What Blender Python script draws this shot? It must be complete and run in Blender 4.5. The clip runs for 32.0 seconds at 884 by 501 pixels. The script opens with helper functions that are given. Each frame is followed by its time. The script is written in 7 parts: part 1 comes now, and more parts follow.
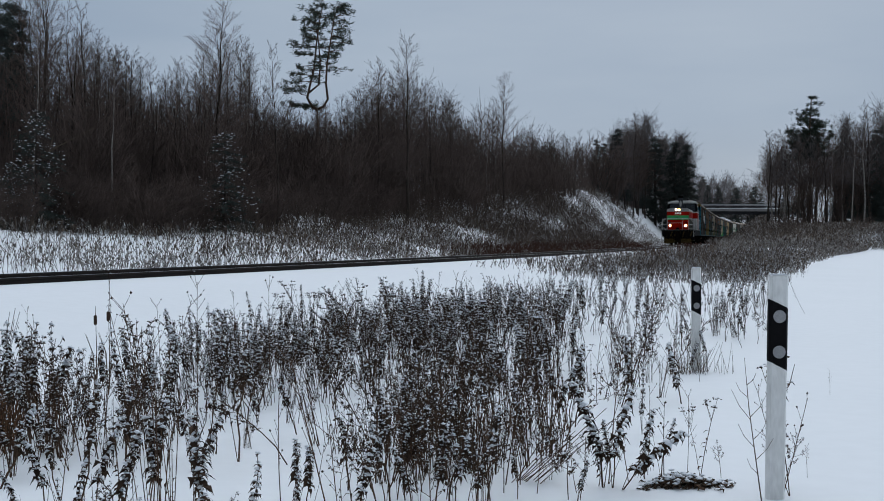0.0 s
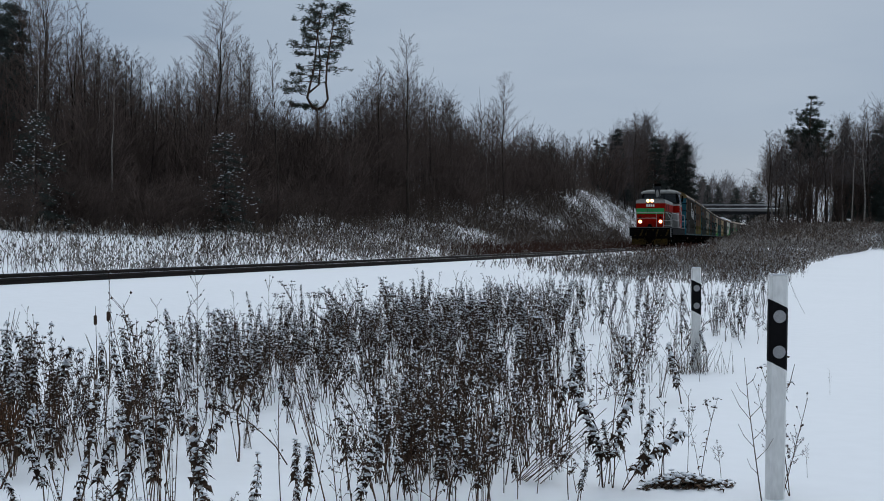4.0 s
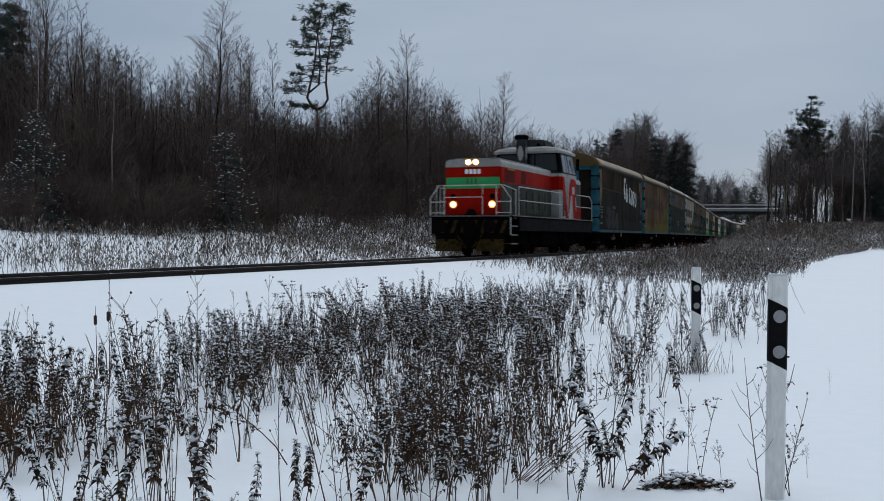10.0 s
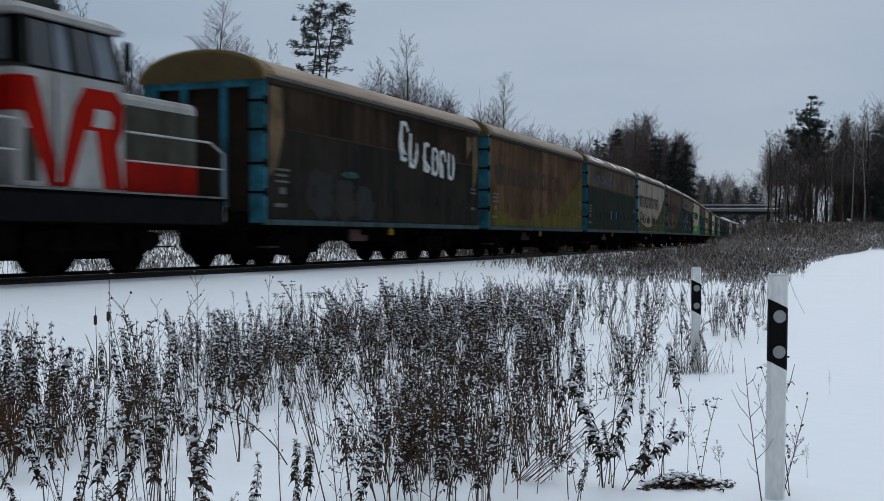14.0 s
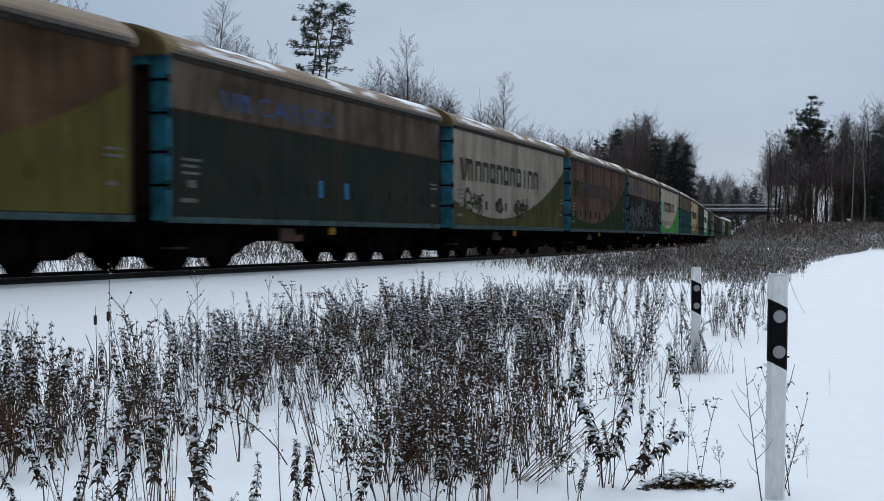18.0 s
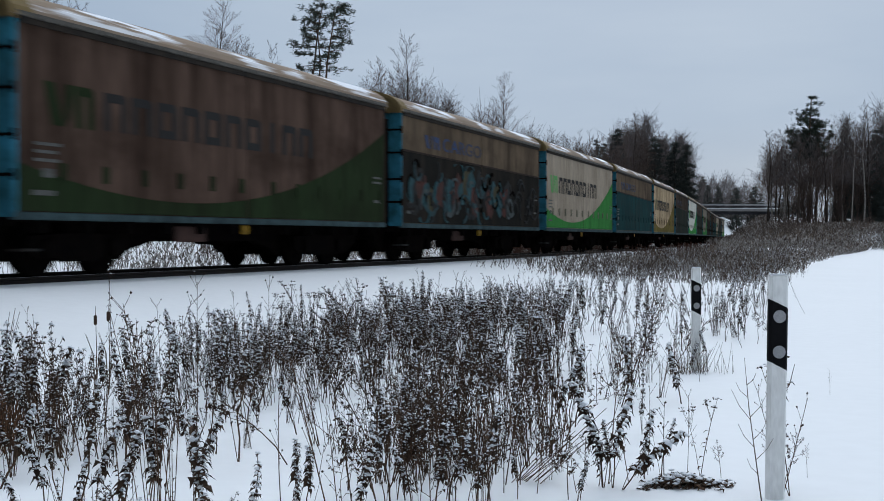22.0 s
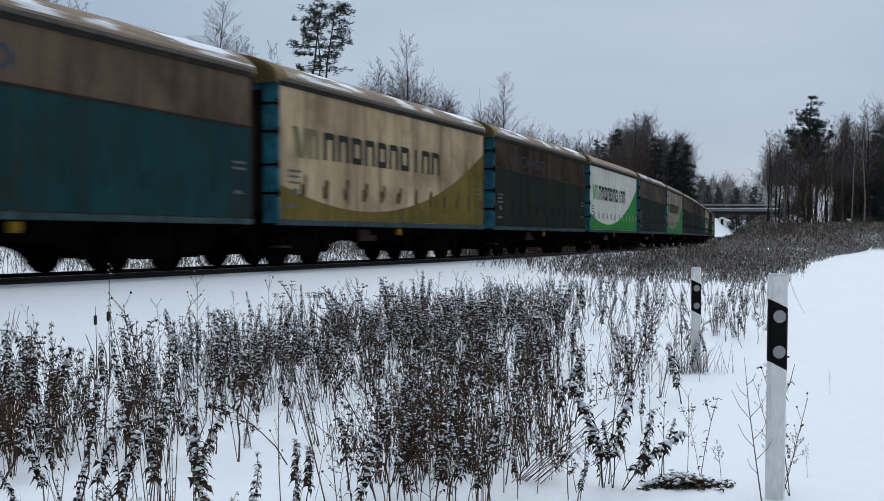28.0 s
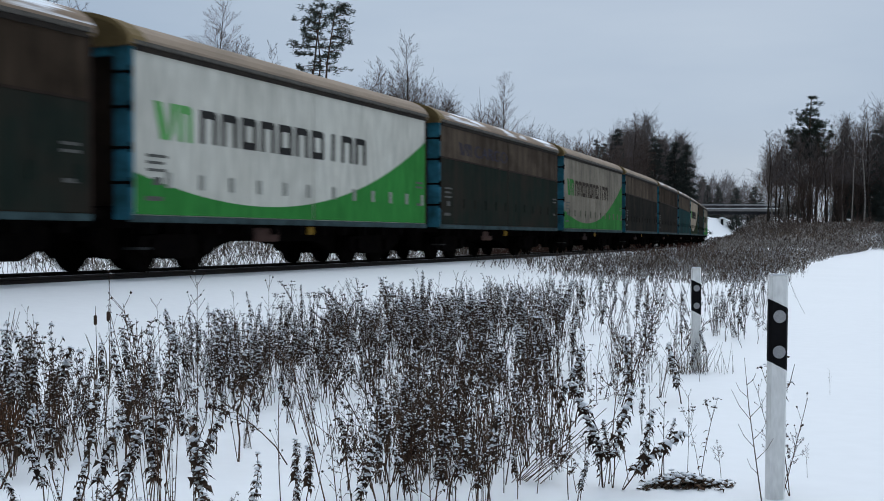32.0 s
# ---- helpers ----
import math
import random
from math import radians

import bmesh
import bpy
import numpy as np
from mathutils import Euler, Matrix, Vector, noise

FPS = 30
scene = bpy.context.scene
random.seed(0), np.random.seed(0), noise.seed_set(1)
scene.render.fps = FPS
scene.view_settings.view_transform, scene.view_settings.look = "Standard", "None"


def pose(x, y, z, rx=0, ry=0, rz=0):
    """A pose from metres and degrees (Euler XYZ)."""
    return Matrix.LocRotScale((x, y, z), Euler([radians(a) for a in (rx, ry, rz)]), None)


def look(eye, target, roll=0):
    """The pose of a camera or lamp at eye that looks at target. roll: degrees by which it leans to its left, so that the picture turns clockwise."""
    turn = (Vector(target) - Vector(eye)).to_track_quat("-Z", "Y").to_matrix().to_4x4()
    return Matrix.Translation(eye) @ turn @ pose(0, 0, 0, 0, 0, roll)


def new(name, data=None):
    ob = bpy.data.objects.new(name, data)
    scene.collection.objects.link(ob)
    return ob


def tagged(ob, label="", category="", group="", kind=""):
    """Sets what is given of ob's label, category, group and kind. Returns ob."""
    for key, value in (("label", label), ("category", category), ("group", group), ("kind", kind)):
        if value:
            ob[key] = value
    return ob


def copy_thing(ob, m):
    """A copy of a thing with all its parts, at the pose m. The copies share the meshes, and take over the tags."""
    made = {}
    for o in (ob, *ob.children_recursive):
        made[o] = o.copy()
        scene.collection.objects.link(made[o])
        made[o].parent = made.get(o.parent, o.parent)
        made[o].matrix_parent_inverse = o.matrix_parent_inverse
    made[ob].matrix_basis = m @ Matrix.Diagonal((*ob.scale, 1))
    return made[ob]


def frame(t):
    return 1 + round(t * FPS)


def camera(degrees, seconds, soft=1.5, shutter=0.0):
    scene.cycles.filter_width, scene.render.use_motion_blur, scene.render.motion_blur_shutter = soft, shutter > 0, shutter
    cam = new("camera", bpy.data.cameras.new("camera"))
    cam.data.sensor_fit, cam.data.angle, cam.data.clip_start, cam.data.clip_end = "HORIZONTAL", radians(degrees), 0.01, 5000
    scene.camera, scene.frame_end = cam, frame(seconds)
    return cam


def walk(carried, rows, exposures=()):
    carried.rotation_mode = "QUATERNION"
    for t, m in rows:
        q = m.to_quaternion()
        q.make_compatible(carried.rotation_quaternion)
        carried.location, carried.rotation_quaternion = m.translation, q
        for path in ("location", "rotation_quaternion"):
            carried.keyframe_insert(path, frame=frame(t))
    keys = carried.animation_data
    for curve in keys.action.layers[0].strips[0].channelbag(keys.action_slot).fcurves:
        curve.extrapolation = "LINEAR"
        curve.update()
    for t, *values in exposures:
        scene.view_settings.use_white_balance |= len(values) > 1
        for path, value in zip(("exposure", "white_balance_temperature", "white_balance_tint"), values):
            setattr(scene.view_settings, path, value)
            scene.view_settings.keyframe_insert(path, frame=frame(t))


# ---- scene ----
# ---------------------------------------------------------------- camera
FOV, EYE_Z = 41.98, 0.62
cam = camera(FOV, 32.0, soft=0.95, shutter=0.85)
EYE = (0.0, 0.0, EYE_Z)
CAM_POSE = look(EYE, (0.0, 100.0, EYE_Z - 1.06))
walk(cam, [(0.0, CAM_POSE), (32.0, CAM_POSE)], exposures=[(0.0, 0.0), (13.0, 0.0), (15.5, 0.14), (18.0, 0.26), (32.0, 0.28)])

# ---------------------------------------------------------------- sky and sun: dull winter afternoon
SUN_ELEV, SUN_TURN = radians(34), radians(14)
world = bpy.data.worlds.new("winter_sky")
scene.world = world
world.use_nodes = True
wn, wl = world.node_tree.nodes, world.node_tree.links
wn.clear()
w_out = wn.new("ShaderNodeOutputWorld")
w_bg = wn.new("ShaderNodeBackground")
w_sky = wn.new("ShaderNodeTexSky")
w_sky.sky_type, w_sky.sun_disc = "NISHITA", False
w_sky.sun_elevation, w_sky.sun_rotation = SUN_ELEV, SUN_TURN
w_sky.air_density, w_sky.dust_density, w_sky.ozone_density = 1.0, 2.0, 2.0
w_geo = wn.new("ShaderNodeTexCoord")
w_sep = wn.new("ShaderNodeSeparateXYZ")
w_ramp = wn.new("ShaderNodeValToRGB")          # cloud layer: brighter overhead than at the horizon
for i, (place, colour) in enumerate([(0.0, (2.70, 3.2, 3.82, 1)), (0.1, (2.47, 3.1, 3.94, 1)), (0.24, (2.54, 3.15, 3.94, 1)), (1.0, (10.7, 12.2, 13.8, 1))]):
    e = w_ramp.color_ramp.elements[i] if i < 2 else w_ramp.color_ramp.elements.new(place)
    e.position, e.color = place, colour
w_map = wn.new("ShaderNodeMapping")
w_map.inputs["Scale"].default_value = (1.0, 1.0, 4.5)
w_noise = wn.new("ShaderNodeTexNoise")
w_noise.inputs["Scale"].default_value, w_noise.inputs["Detail"].default_value = 2.2, 5
w_cloud = wn.new("ShaderNodeValToRGB")
w_cloud.color_ramp.elements[0].position, w_cloud.color_ramp.elements[0].color = 0.3, (0.85, 0.89, 0.94, 1)
w_cloud.color_ramp.elements[1].position, w_cloud.color_ramp.elements[1].color = 0.72, (1.15, 1.12, 1.09, 1)
w_mul = wn.new("ShaderNodeMixRGB")
w_mul.blend_type, w_mul.inputs[0].default_value = "MULTIPLY", 1.0
w_dot = wn.new("ShaderNodeVectorMath")              # the cloud is brighter towards the hidden sun
w_dot.operation = "DOT_PRODUCT"
w_dot.inputs[1].default_value = (math.sin(SUN_TURN), math.cos(SUN_TURN), 0.0)
w_side = wn.new("ShaderNodeMapRange")
w_side.inputs[1].default_value, w_side.inputs[2].default_value = -0.9, 0.95
w_side.inputs[3].default_value, w_side.inputs[4].default_value = 0.36, 1.06
w_mul2 = wn.new("ShaderNodeMixRGB")
w_mul2.blend_type, w_mul2.inputs[0].default_value = "MULTIPLY", 1.0
w_mix = wn.new("ShaderNodeMixRGB")
w_mix.inputs[0].default_value = 0.965
wl.new(w_geo.outputs["Generated"], w_sep.inputs[0])
wl.new(w_sep.outputs["Z"], w_ramp.inputs[0])
wl.new(w_geo.outputs["Generated"], w_map.inputs[0])
wl.new(w_map.outputs[0], w_noise.inputs["Vector"])
wl.new(w_noise.outputs[0], w_cloud.inputs[0])
wl.new(w_ramp.outputs[0], w_mul.inputs[1])
wl.new(w_cloud.outputs[0], w_mul.inputs[2])
wl.new(w_sky.outputs[0], w_mix.inputs[1])
wl.new(w_geo.outputs["Generated"], w_dot.inputs[0])
wl.new(w_dot.outputs["Value"], w_side.inputs[0])
wl.new(w_mul.outputs[0], w_mul2.inputs[1])
wl.new(w_side.outputs[0], w_mul2.inputs[2])
wl.new(w_mul2.outputs[0], w_mix.inputs[2])
wl.new(w_mix.outputs[0], w_bg.inputs[0])
w_bg.inputs[1].default_value = 0.12
wl.new(w_bg.outputs[0], w_out.inputs[0])
sun_data = bpy.data.lights.new("sun", "SUN")
sun_data.energy, sun_data.angle, sun_data.color = 0.6, radians(40), (1.0, 0.97, 0.96)
sun = new("sun", sun_data)
sun.matrix_basis = look((60 * math.sin(SUN_TURN) * math.cos(SUN_ELEV), 60 * math.cos(SUN_TURN) * math.cos(SUN_ELEV), 60 * math.sin(SUN_ELEV)), (0, 0, 0))


# ---------------------------------------------------------------- materials
def material(name, colour, rough=0.6, metal=0.0, second=None, scale=4.0, fine=60.0, amount=0.5, bump=0.15, stretch=(1, 1, 1), emit=0.0,
             snow=0.0, snow_scale=3.0, random_value=0.0, spec=0.05, grain_mix=0.35, snow_stretch=(1, 1, 1), island=0.0, streak=None):
    """A surface with two scales of variation, fine relief and, with snow, white lying on what faces up."""
    m = bpy.data.materials.new(name)
    m.use_nodes = True
    n, l = m.node_tree.nodes, m.node_tree.links
    b = n["Principled BSDF"]
    second = second or tuple(c * 0.55 for c in colour)
    tc, mp = n.new("ShaderNodeTexCoord"), n.new("ShaderNodeMapping")
    mp.inputs["Scale"].default_value = stretch
    l.new(tc.outputs["Object"], mp.inputs[0])
    big, small = n.new("ShaderNodeTexNoise"), n.new("ShaderNodeTexNoise")
    big.inputs["Scale"].default_value, big.inputs["Detail"].default_value, big.inputs["Roughness"].default_value = scale, 6, 0.62
    small.inputs["Scale"].default_value, small.inputs["Detail"].default_value = fine, 3
    l.new(mp.outputs[0], big.inputs["Vector"])
    l.new(mp.outputs[0], small.inputs["Vector"])
    ramp = n.new("ShaderNodeMapRange")
    ramp.inputs[1].default_value, ramp.inputs[2].default_value = 0.35, 0.68
    ramp.inputs[3].default_value, ramp.inputs[4].default_value = 0.0, amount
    l.new(big.outputs[0], ramp.inputs[0])
    mix = n.new("ShaderNodeMixRGB")
    mix.inputs[1].default_value, mix.inputs[2].default_value = (*colour, 1), (*second, 1)
    l.new(ramp.outputs[0], mix.inputs[0])
    grain = n.new("ShaderNodeMixRGB")
    grain.blend_type, grain.inputs[0].default_value = "MULTIPLY", grain_mix
    g_ramp = n.new("ShaderNodeMapRange")
    g_ramp.inputs[1].default_value, g_ramp.inputs[2].default_value, g_ramp.inputs[3].default_value, g_ramp.inputs[4].default_value = 0.3, 0.7, 0.6, 1.15
    l.new(small.outputs[0], g_ramp.inputs[0])
    l.new(mix.outputs[0], grain.inputs[1])
    l.new(g_ramp.outputs[0], grain.inputs[2])
    out = grain.outputs[0]
    if random_value:
        info, hsv, rr = n.new("ShaderNodeObjectInfo"), n.new("ShaderNodeHueSaturation"), n.new("ShaderNodeMapRange")
        rr.inputs[3].default_value, rr.inputs[4].default_value = 1 - random_value, 1 + random_value
        l.new(info.outputs["Random"], rr.inputs[0])
        l.new(rr.outputs[0], hsv.inputs["Value"])
        l.new(out, hsv.inputs["Color"])
        out = hsv.outputs[0]
    if island:                                           # each loose piece of a joined growth a little lighter or darker
        ig, ir, ih = n.new("ShaderNodeNewGeometry"), n.new("ShaderNodeMapRange"), n.new("ShaderNodeHueSaturation")
        ir.inputs[3].default_value, ir.inputs[4].default_value = 1 - island, 1 + island
        l.new(ig.outputs["Random Per Island"], ir.inputs[0])
        l.new(ir.outputs[0], ih.inputs["Value"])
        l.new(out, ih.inputs["Color"])
        out = ih.outputs[0]
    if streak:                                           # soot that has run down in streaks and settled in blotches
        stain, share = streak
        for size, lo, hi, part_share in (((0.4, 2.3, 0.16), 0.47, 0.70, share), ((0.5, 0.45, 0.7), 0.46, 0.66, share * 0.85)):
            oi, mv, add = n.new("ShaderNodeObjectInfo"), n.new("ShaderNodeVectorMath"), n.new("ShaderNodeMapping")
            mv.operation = "SCALE"
            mv.inputs[0].default_value = (13.0, 29.0, 7.0)
            l.new(oi.outputs["Random"], mv.inputs["Scale"])
            add.inputs["Scale"].default_value = size
            l.new(tc.outputs["Object"], add.inputs[0])
            l.new(mv.outputs[0], add.inputs["Location"])
            sn2, sr2, sm2 = n.new("ShaderNodeTexNoise"), n.new("ShaderNodeMapRange"), n.new("ShaderNodeMixRGB")
            sn2.inputs["Scale"].default_value, sn2.inputs["Detail"].default_value, sn2.inputs["Roughness"].default_value = 1.0, 6, 0.6
            l.new(add.outputs[0], sn2.inputs["Vector"])
            sr2.inputs[1].default_value, sr2.inputs[2].default_value, sr2.inputs[3].default_value, sr2.inputs[4].default_value = lo, hi, 0.0, part_share
            l.new(sn2.outputs[0], sr2.inputs[0])
            l.new(sr2.outputs[0], sm2.inputs[0])
            l.new(out, sm2.inputs[1])
            sm2.inputs[2].default_value = (*stain, 1)
            out = sm2.outputs[0]
    if snow:
        geo, sep = n.new("ShaderNodeNewGeometry"), n.new("ShaderNodeSeparateXYZ")
        up, sn, both, smix = n.new("ShaderNodeMapRange"), n.new("ShaderNodeTexNoise"), n.new("ShaderNodeMath"), n.new("ShaderNodeMixRGB")
        sr = n.new("ShaderNodeMapRange")
        up.inputs[1].default_value, up.inputs[2].default_value = 0.35, 0.75
        sn.inputs["Scale"].default_value, sn.inputs["Detail"].default_value = snow_scale, 5
        sr.inputs[1].default_value, sr.inputs[2].default_value = 0.72 - 0.42 * snow, 0.8 - 0.42 * snow
        both.operation = "MULTIPLY"
        smix.inputs[2].default_value = (0.78, 0.81, 0.86, 1)
        l.new(geo.outputs["Normal"], sep.inputs[0])
        l.new(sep.outputs["Z"], up.inputs[0])
        smp = n.new("ShaderNodeMapping")
        smp.inputs["Scale"].default_value = snow_stretch
        l.new(tc.outputs["Object"], smp.inputs[0])
        l.new(smp.outputs[0], sn.inputs["Vector"])
        l.new(sn.outputs[0], sr.inputs[0])
        l.new(up.outputs[0], both.inputs[0])
        l.new(sr.outputs[0], both.inputs[1])
        l.new(both.outputs[0], smix.inputs[0])
        l.new(out, smix.inputs[1])
        out = smix.outputs[0]
    l.new(out, b.inputs["Base Color"])
    r_ramp = n.new("ShaderNodeMapRange")
    r_ramp.inputs[3].default_value, r_ramp.inputs[4].default_value = max(0.03, rough - 0.12), min(1.0, rough + 0.12)
    l.new(big.outputs[0], r_ramp.inputs[0])
    l.new(r_ramp.outputs[0], b.inputs["Roughness"])
    b.inputs["Metallic"].default_value = metal
    b.inputs["Specular IOR Level"].default_value = spec
    if bump:
        bp = n.new("ShaderNodeBump")
        bp.inputs["Strength"].default_value, bp.inputs["Distance"].default_value = bump, 0.02
        l.new(small.outputs[0], bp.inputs["Height"])
        l.new(bp.outputs[0], b.inputs["Normal"])
    if emit:
        b.inputs["Emission Color"].default_value, b.inputs["Emission Strength"].default_value = (*colour, 1), emit
    return m


SNOW = material("snow", (0.795, 0.808, 0.828), 0.75, second=(0.72, 0.74, 0.77), scale=0.5, fine=7.0, amount=0.06, bump=0.005, spec=0.08, grain_mix=0.05)
SNOW_CLUMP = material("snow_clump", (0.82, 0.84, 0.87), 0.8, second=(0.68, 0.72, 0.8), scale=12, fine=90, amount=0.4, bump=0.2, spec=0.2)
RAIL_RUST = material("rusty_rail", (0.014, 0.012, 0.011), 0.8, 0.0, second=(0.026, 0.018, 0.014), scale=3, fine=70, amount=0.8, spec=0.15)
RAIL_TOP = material("worn_rail_head", (0.30, 0.30, 0.31), 0.35, 0.9, scale=5, amount=0.3)
STEM = material("dead_stem", (0.092, 0.055, 0.035), 0.85, second=(0.036, 0.025, 0.020), scale=5, fine=80, amount=0.8, random_value=0.3, island=0.5)
LEAF = material("withered_leaf", (0.066, 0.042, 0.029), 0.9, second=(0.022, 0.016, 0.013), scale=14, fine=120, amount=0.8, random_value=0.25, island=0.6)
FROSTED = material("frosted_grass", (0.30, 0.28, 0.265), 0.85, second=(0.13, 0.115, 0.105), scale=3, fine=40, amount=0.9, island=0.5)
MEADOW_STEM = material("meadow_stem", (0.092, 0.070, 0.058), 0.85, second=(0.042, 0.032, 0.027), scale=4, fine=60, amount=0.8, island=0.5)
STRAW = material("dry_grass", (0.16, 0.125, 0.094), 0.85, second=(0.07, 0.054, 0.043), scale=6, fine=60, amount=0.9, random_value=0.3, island=0.4)
RUSTY = material("rusty_dry_grass", (0.17, 0.085, 0.045), 0.85, second=(0.07, 0.038, 0.024), scale=6, fine=60, amount=0.8, island=0.5)
BARK = material("dark_bark", (0.070, 0.055, 0.046), 0.9, second=(0.02, 0.017, 0.016), scale=6, fine=40, amount=0.8, random_value=0.3)
TWIG = material("bare_twigs", (0.110, 0.082, 0.071), 0.9, second=(0.052, 0.040, 0.036), scale=3, fine=30, amount=0.7, random_value=0.35)
TWIG_RED = material("reddish_twigs", (0.06, 0.028, 0.02), 0.9, second=(0.03, 0.015, 0.012), scale=3, fine=30, amount=0.7)
# greyer and paler than the near twigs: distance haze put into the colour
TWIG_HAZED = material("far_twigs_hazed", (0.118, 0.102, 0.100), 0.9, second=(0.070, 0.062, 0.062), scale=1, fine=20, amount=0.7, random_value=0.25)
BIRCH = material("birch_bark", (0.30, 0.27, 0.245), 0.8, second=(0.05, 0.043, 0.038), scale=4, fine=30, amount=0.95, stretch=(1, 1, 2.5), random_value=0.2)
PINE_BARK = material("pine_bark", (0.10, 0.065, 0.045), 0.9, second=(0.04, 0.03, 0.026), scale=5, fine=30, amount=0.8)
NEEDLES = material("pine_needles", (0.055, 0.070, 0.056), 0.8, second=(0.030, 0.042, 0.034), scale=3, fine=40, amount=0.7, random_value=0.2)
SPRUCE = material("spruce_needles", (0.056, 0.066, 0.060), 0.85, second=(0.034, 0.042, 0.038), scale=3, fine=40, amount=0.7, random_value=0.25)
CONCRETE = material("bridge_concrete", (0.26, 0.25, 0.25), 0.85, second=(0.14, 0.135, 0.13), scale=1.2, fine=20, amount=0.6)
STEEL = material("bridge_steel", (0.05, 0.05, 0.055), 0.6, 0.4, scale=2)
GALV = material("galvanised_rail", (0.38, 0.39, 0.40), 0.5, 0.6, scale=3, amount=0.4)
POST_WHITE = material("white_post_plastic", (0.80, 0.80, 0.79), 0.5, second=(0.60, 0.59, 0.56), scale=5, fine=50, amount=0.45, stretch=(1, 1, 0.3), bump=0.05)
POST_BLACK = material("black_band", (0.006, 0.006, 0.007), 0.7, scale=8, amount=0.4, bump=0.05, spec=0.08)
REFLECTOR = material("grey_reflector", (0.34, 0.34, 0.35), 0.25, second=(0.24, 0.24, 0.25), scale=60, fine=300, amount=0.6, bump=0.3)
# locomotive
L_RED = material("loco_red", (0.30, 0.006, 0.002), 0.65, second=(0.17, 0.005, 0.002), scale=2, fine=30, amount=0.6, bump=0.04, spec=0.04, streak=((0.06, 0.006, 0.004), 0.4))
L_GREY = material("loco_grey", (0.064, 0.064, 0.052), 0.65, second=(0.024, 0.023, 0.018), scale=2.5, fine=30, amount=0.7, bump=0.05, stretch=(1, 1, 0.4), spec=0.03, streak=((0.016, 0.015, 0.012), 0.6))
L_WHITE = material("loco_white", (0.36, 0.36, 0.35), 0.6, second=(0.19, 0.185, 0.175), scale=3, fine=40, amount=0.6, bump=0.04, stretch=(1, 1, 0.5), streak=((0.12, 0.11, 0.10), 0.45))
L_GREEN = material("loco_green", (0.035, 0.30, 0.10), 0.5, second=(0.025, 0.20, 0.07), scale=3, amount=0.4, bump=0.04)
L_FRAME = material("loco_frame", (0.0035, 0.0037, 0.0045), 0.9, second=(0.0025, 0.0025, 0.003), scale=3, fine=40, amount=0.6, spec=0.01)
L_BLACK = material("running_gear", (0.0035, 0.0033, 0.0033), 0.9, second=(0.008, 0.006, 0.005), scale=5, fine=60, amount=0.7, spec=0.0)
L_YELLOW = material("loco_yellow", (0.30, 0.17, 0.015), 0.6, second=(0.08, 0.05, 0.012), scale=5, fine=50, amount=0.8)
L_DIM = material("dirty_yellow", (0.048, 0.030, 0.007), 0.85, second=(0.006, 0.005, 0.004), scale=7, fine=50, amount=1.0, spec=0.05)
L_RAILING = material("painted_railing", (0.42, 0.42, 0.41), 0.6, 0.1, second=(0.17, 0.165, 0.16), scale=5, amount=0.5)
L_VALANCE = material("slate_side_sill", (0.0075, 0.008, 0.0095), 0.85, second=(0.004, 0.004, 0.0045), scale=2, fine=40, amount=0.7, spec=0.03)
L_EDGE = material("dirty_deck_edge", (0.19, 0.185, 0.175), 0.7, second=(0.06, 0.056, 0.052), scale=4, fine=50, amount=0.8, spec=0.03)
GLASS = material("dark_window_glass", (0.010, 0.013, 0.015), 0.06, scale=2, amount=0.2, bump=0.0, spec=0.6)
PALE_PANE = material("pale_window_pane", (0.16, 0.18, 0.21), 0.25, scale=2, amount=0.3, bump=0.0)
EXHAUST = material("exhaust_grey", (0.022, 0.024, 0.027), 0.75, second=(0.06, 0.063, 0.07), scale=2.5, fine=30, amount=0.7)
LAMP = material("lit_lamp", (1.0, 0.80, 0.50), 0.3, emit=70.0, bump=0, amount=0.0)
# weak orange emission that imitates the halo round a lit lens
LAMP_HALO = material("lamp_halo_ring", (1.0, 0.30, 0.05), 0.4, emit=2.2, bump=0, amount=0.0)
LAMP_RIM = material("lamp_rim", (0.25, 0.24, 0.22), 0.35, 0.8, scale=6)
# wagons
W_BLUE = material("blue_end_frame", (0.036, 0.185, 0.27), 0.7, second=(0.016, 0.075, 0.085), scale=2.2, fine=40, amount=0.95, bump=0.06, random_value=0.2, streak=((0.012, 0.022, 0.026), 0.55))
W_SILL = material("blue_grey_sill", (0.045, 0.075, 0.080), 0.75, second=(0.018, 0.028, 0.030), scale=3, fine=40, amount=0.8)
W_END = material("brown_end_wall", (0.028, 0.018, 0.013), 0.85, second=(0.014, 0.010, 0.008), scale=2.5, fine=40, amount=0.7, spec=0.1)
W_GABLE = material("tan_roof_gable", (0.19, 0.135, 0.062), 0.7, second=(0.12, 0.085, 0.04), scale=2, fine=30, amount=0.6)
W_ROOF = material("tan_roof_sheet", (0.30, 0.23, 0.17), 0.7, second=(0.19, 0.15, 0.115), scale=1.5, fine=30, amount=0.7, stretch=(1, 0.35, 1), random_value=0.12)
W_ROOF_SNOW = material("snowy_roof_sheet", (0.27, 0.20, 0.145), 0.75, second=(0.18, 0.14, 0.11), scale=1.2, fine=25, amount=0.7, stretch=(1, 0.35, 1), snow=0.50, snow_scale=2.2, snow_stretch=(1.6, 0.22, 1.6))
W_PLATE = material("rusty_equipment_box", (0.060, 0.034, 0.028), 0.85, second=(0.022, 0.016, 0.014), scale=3, fine=50, amount=0.8, random_value=0.5)
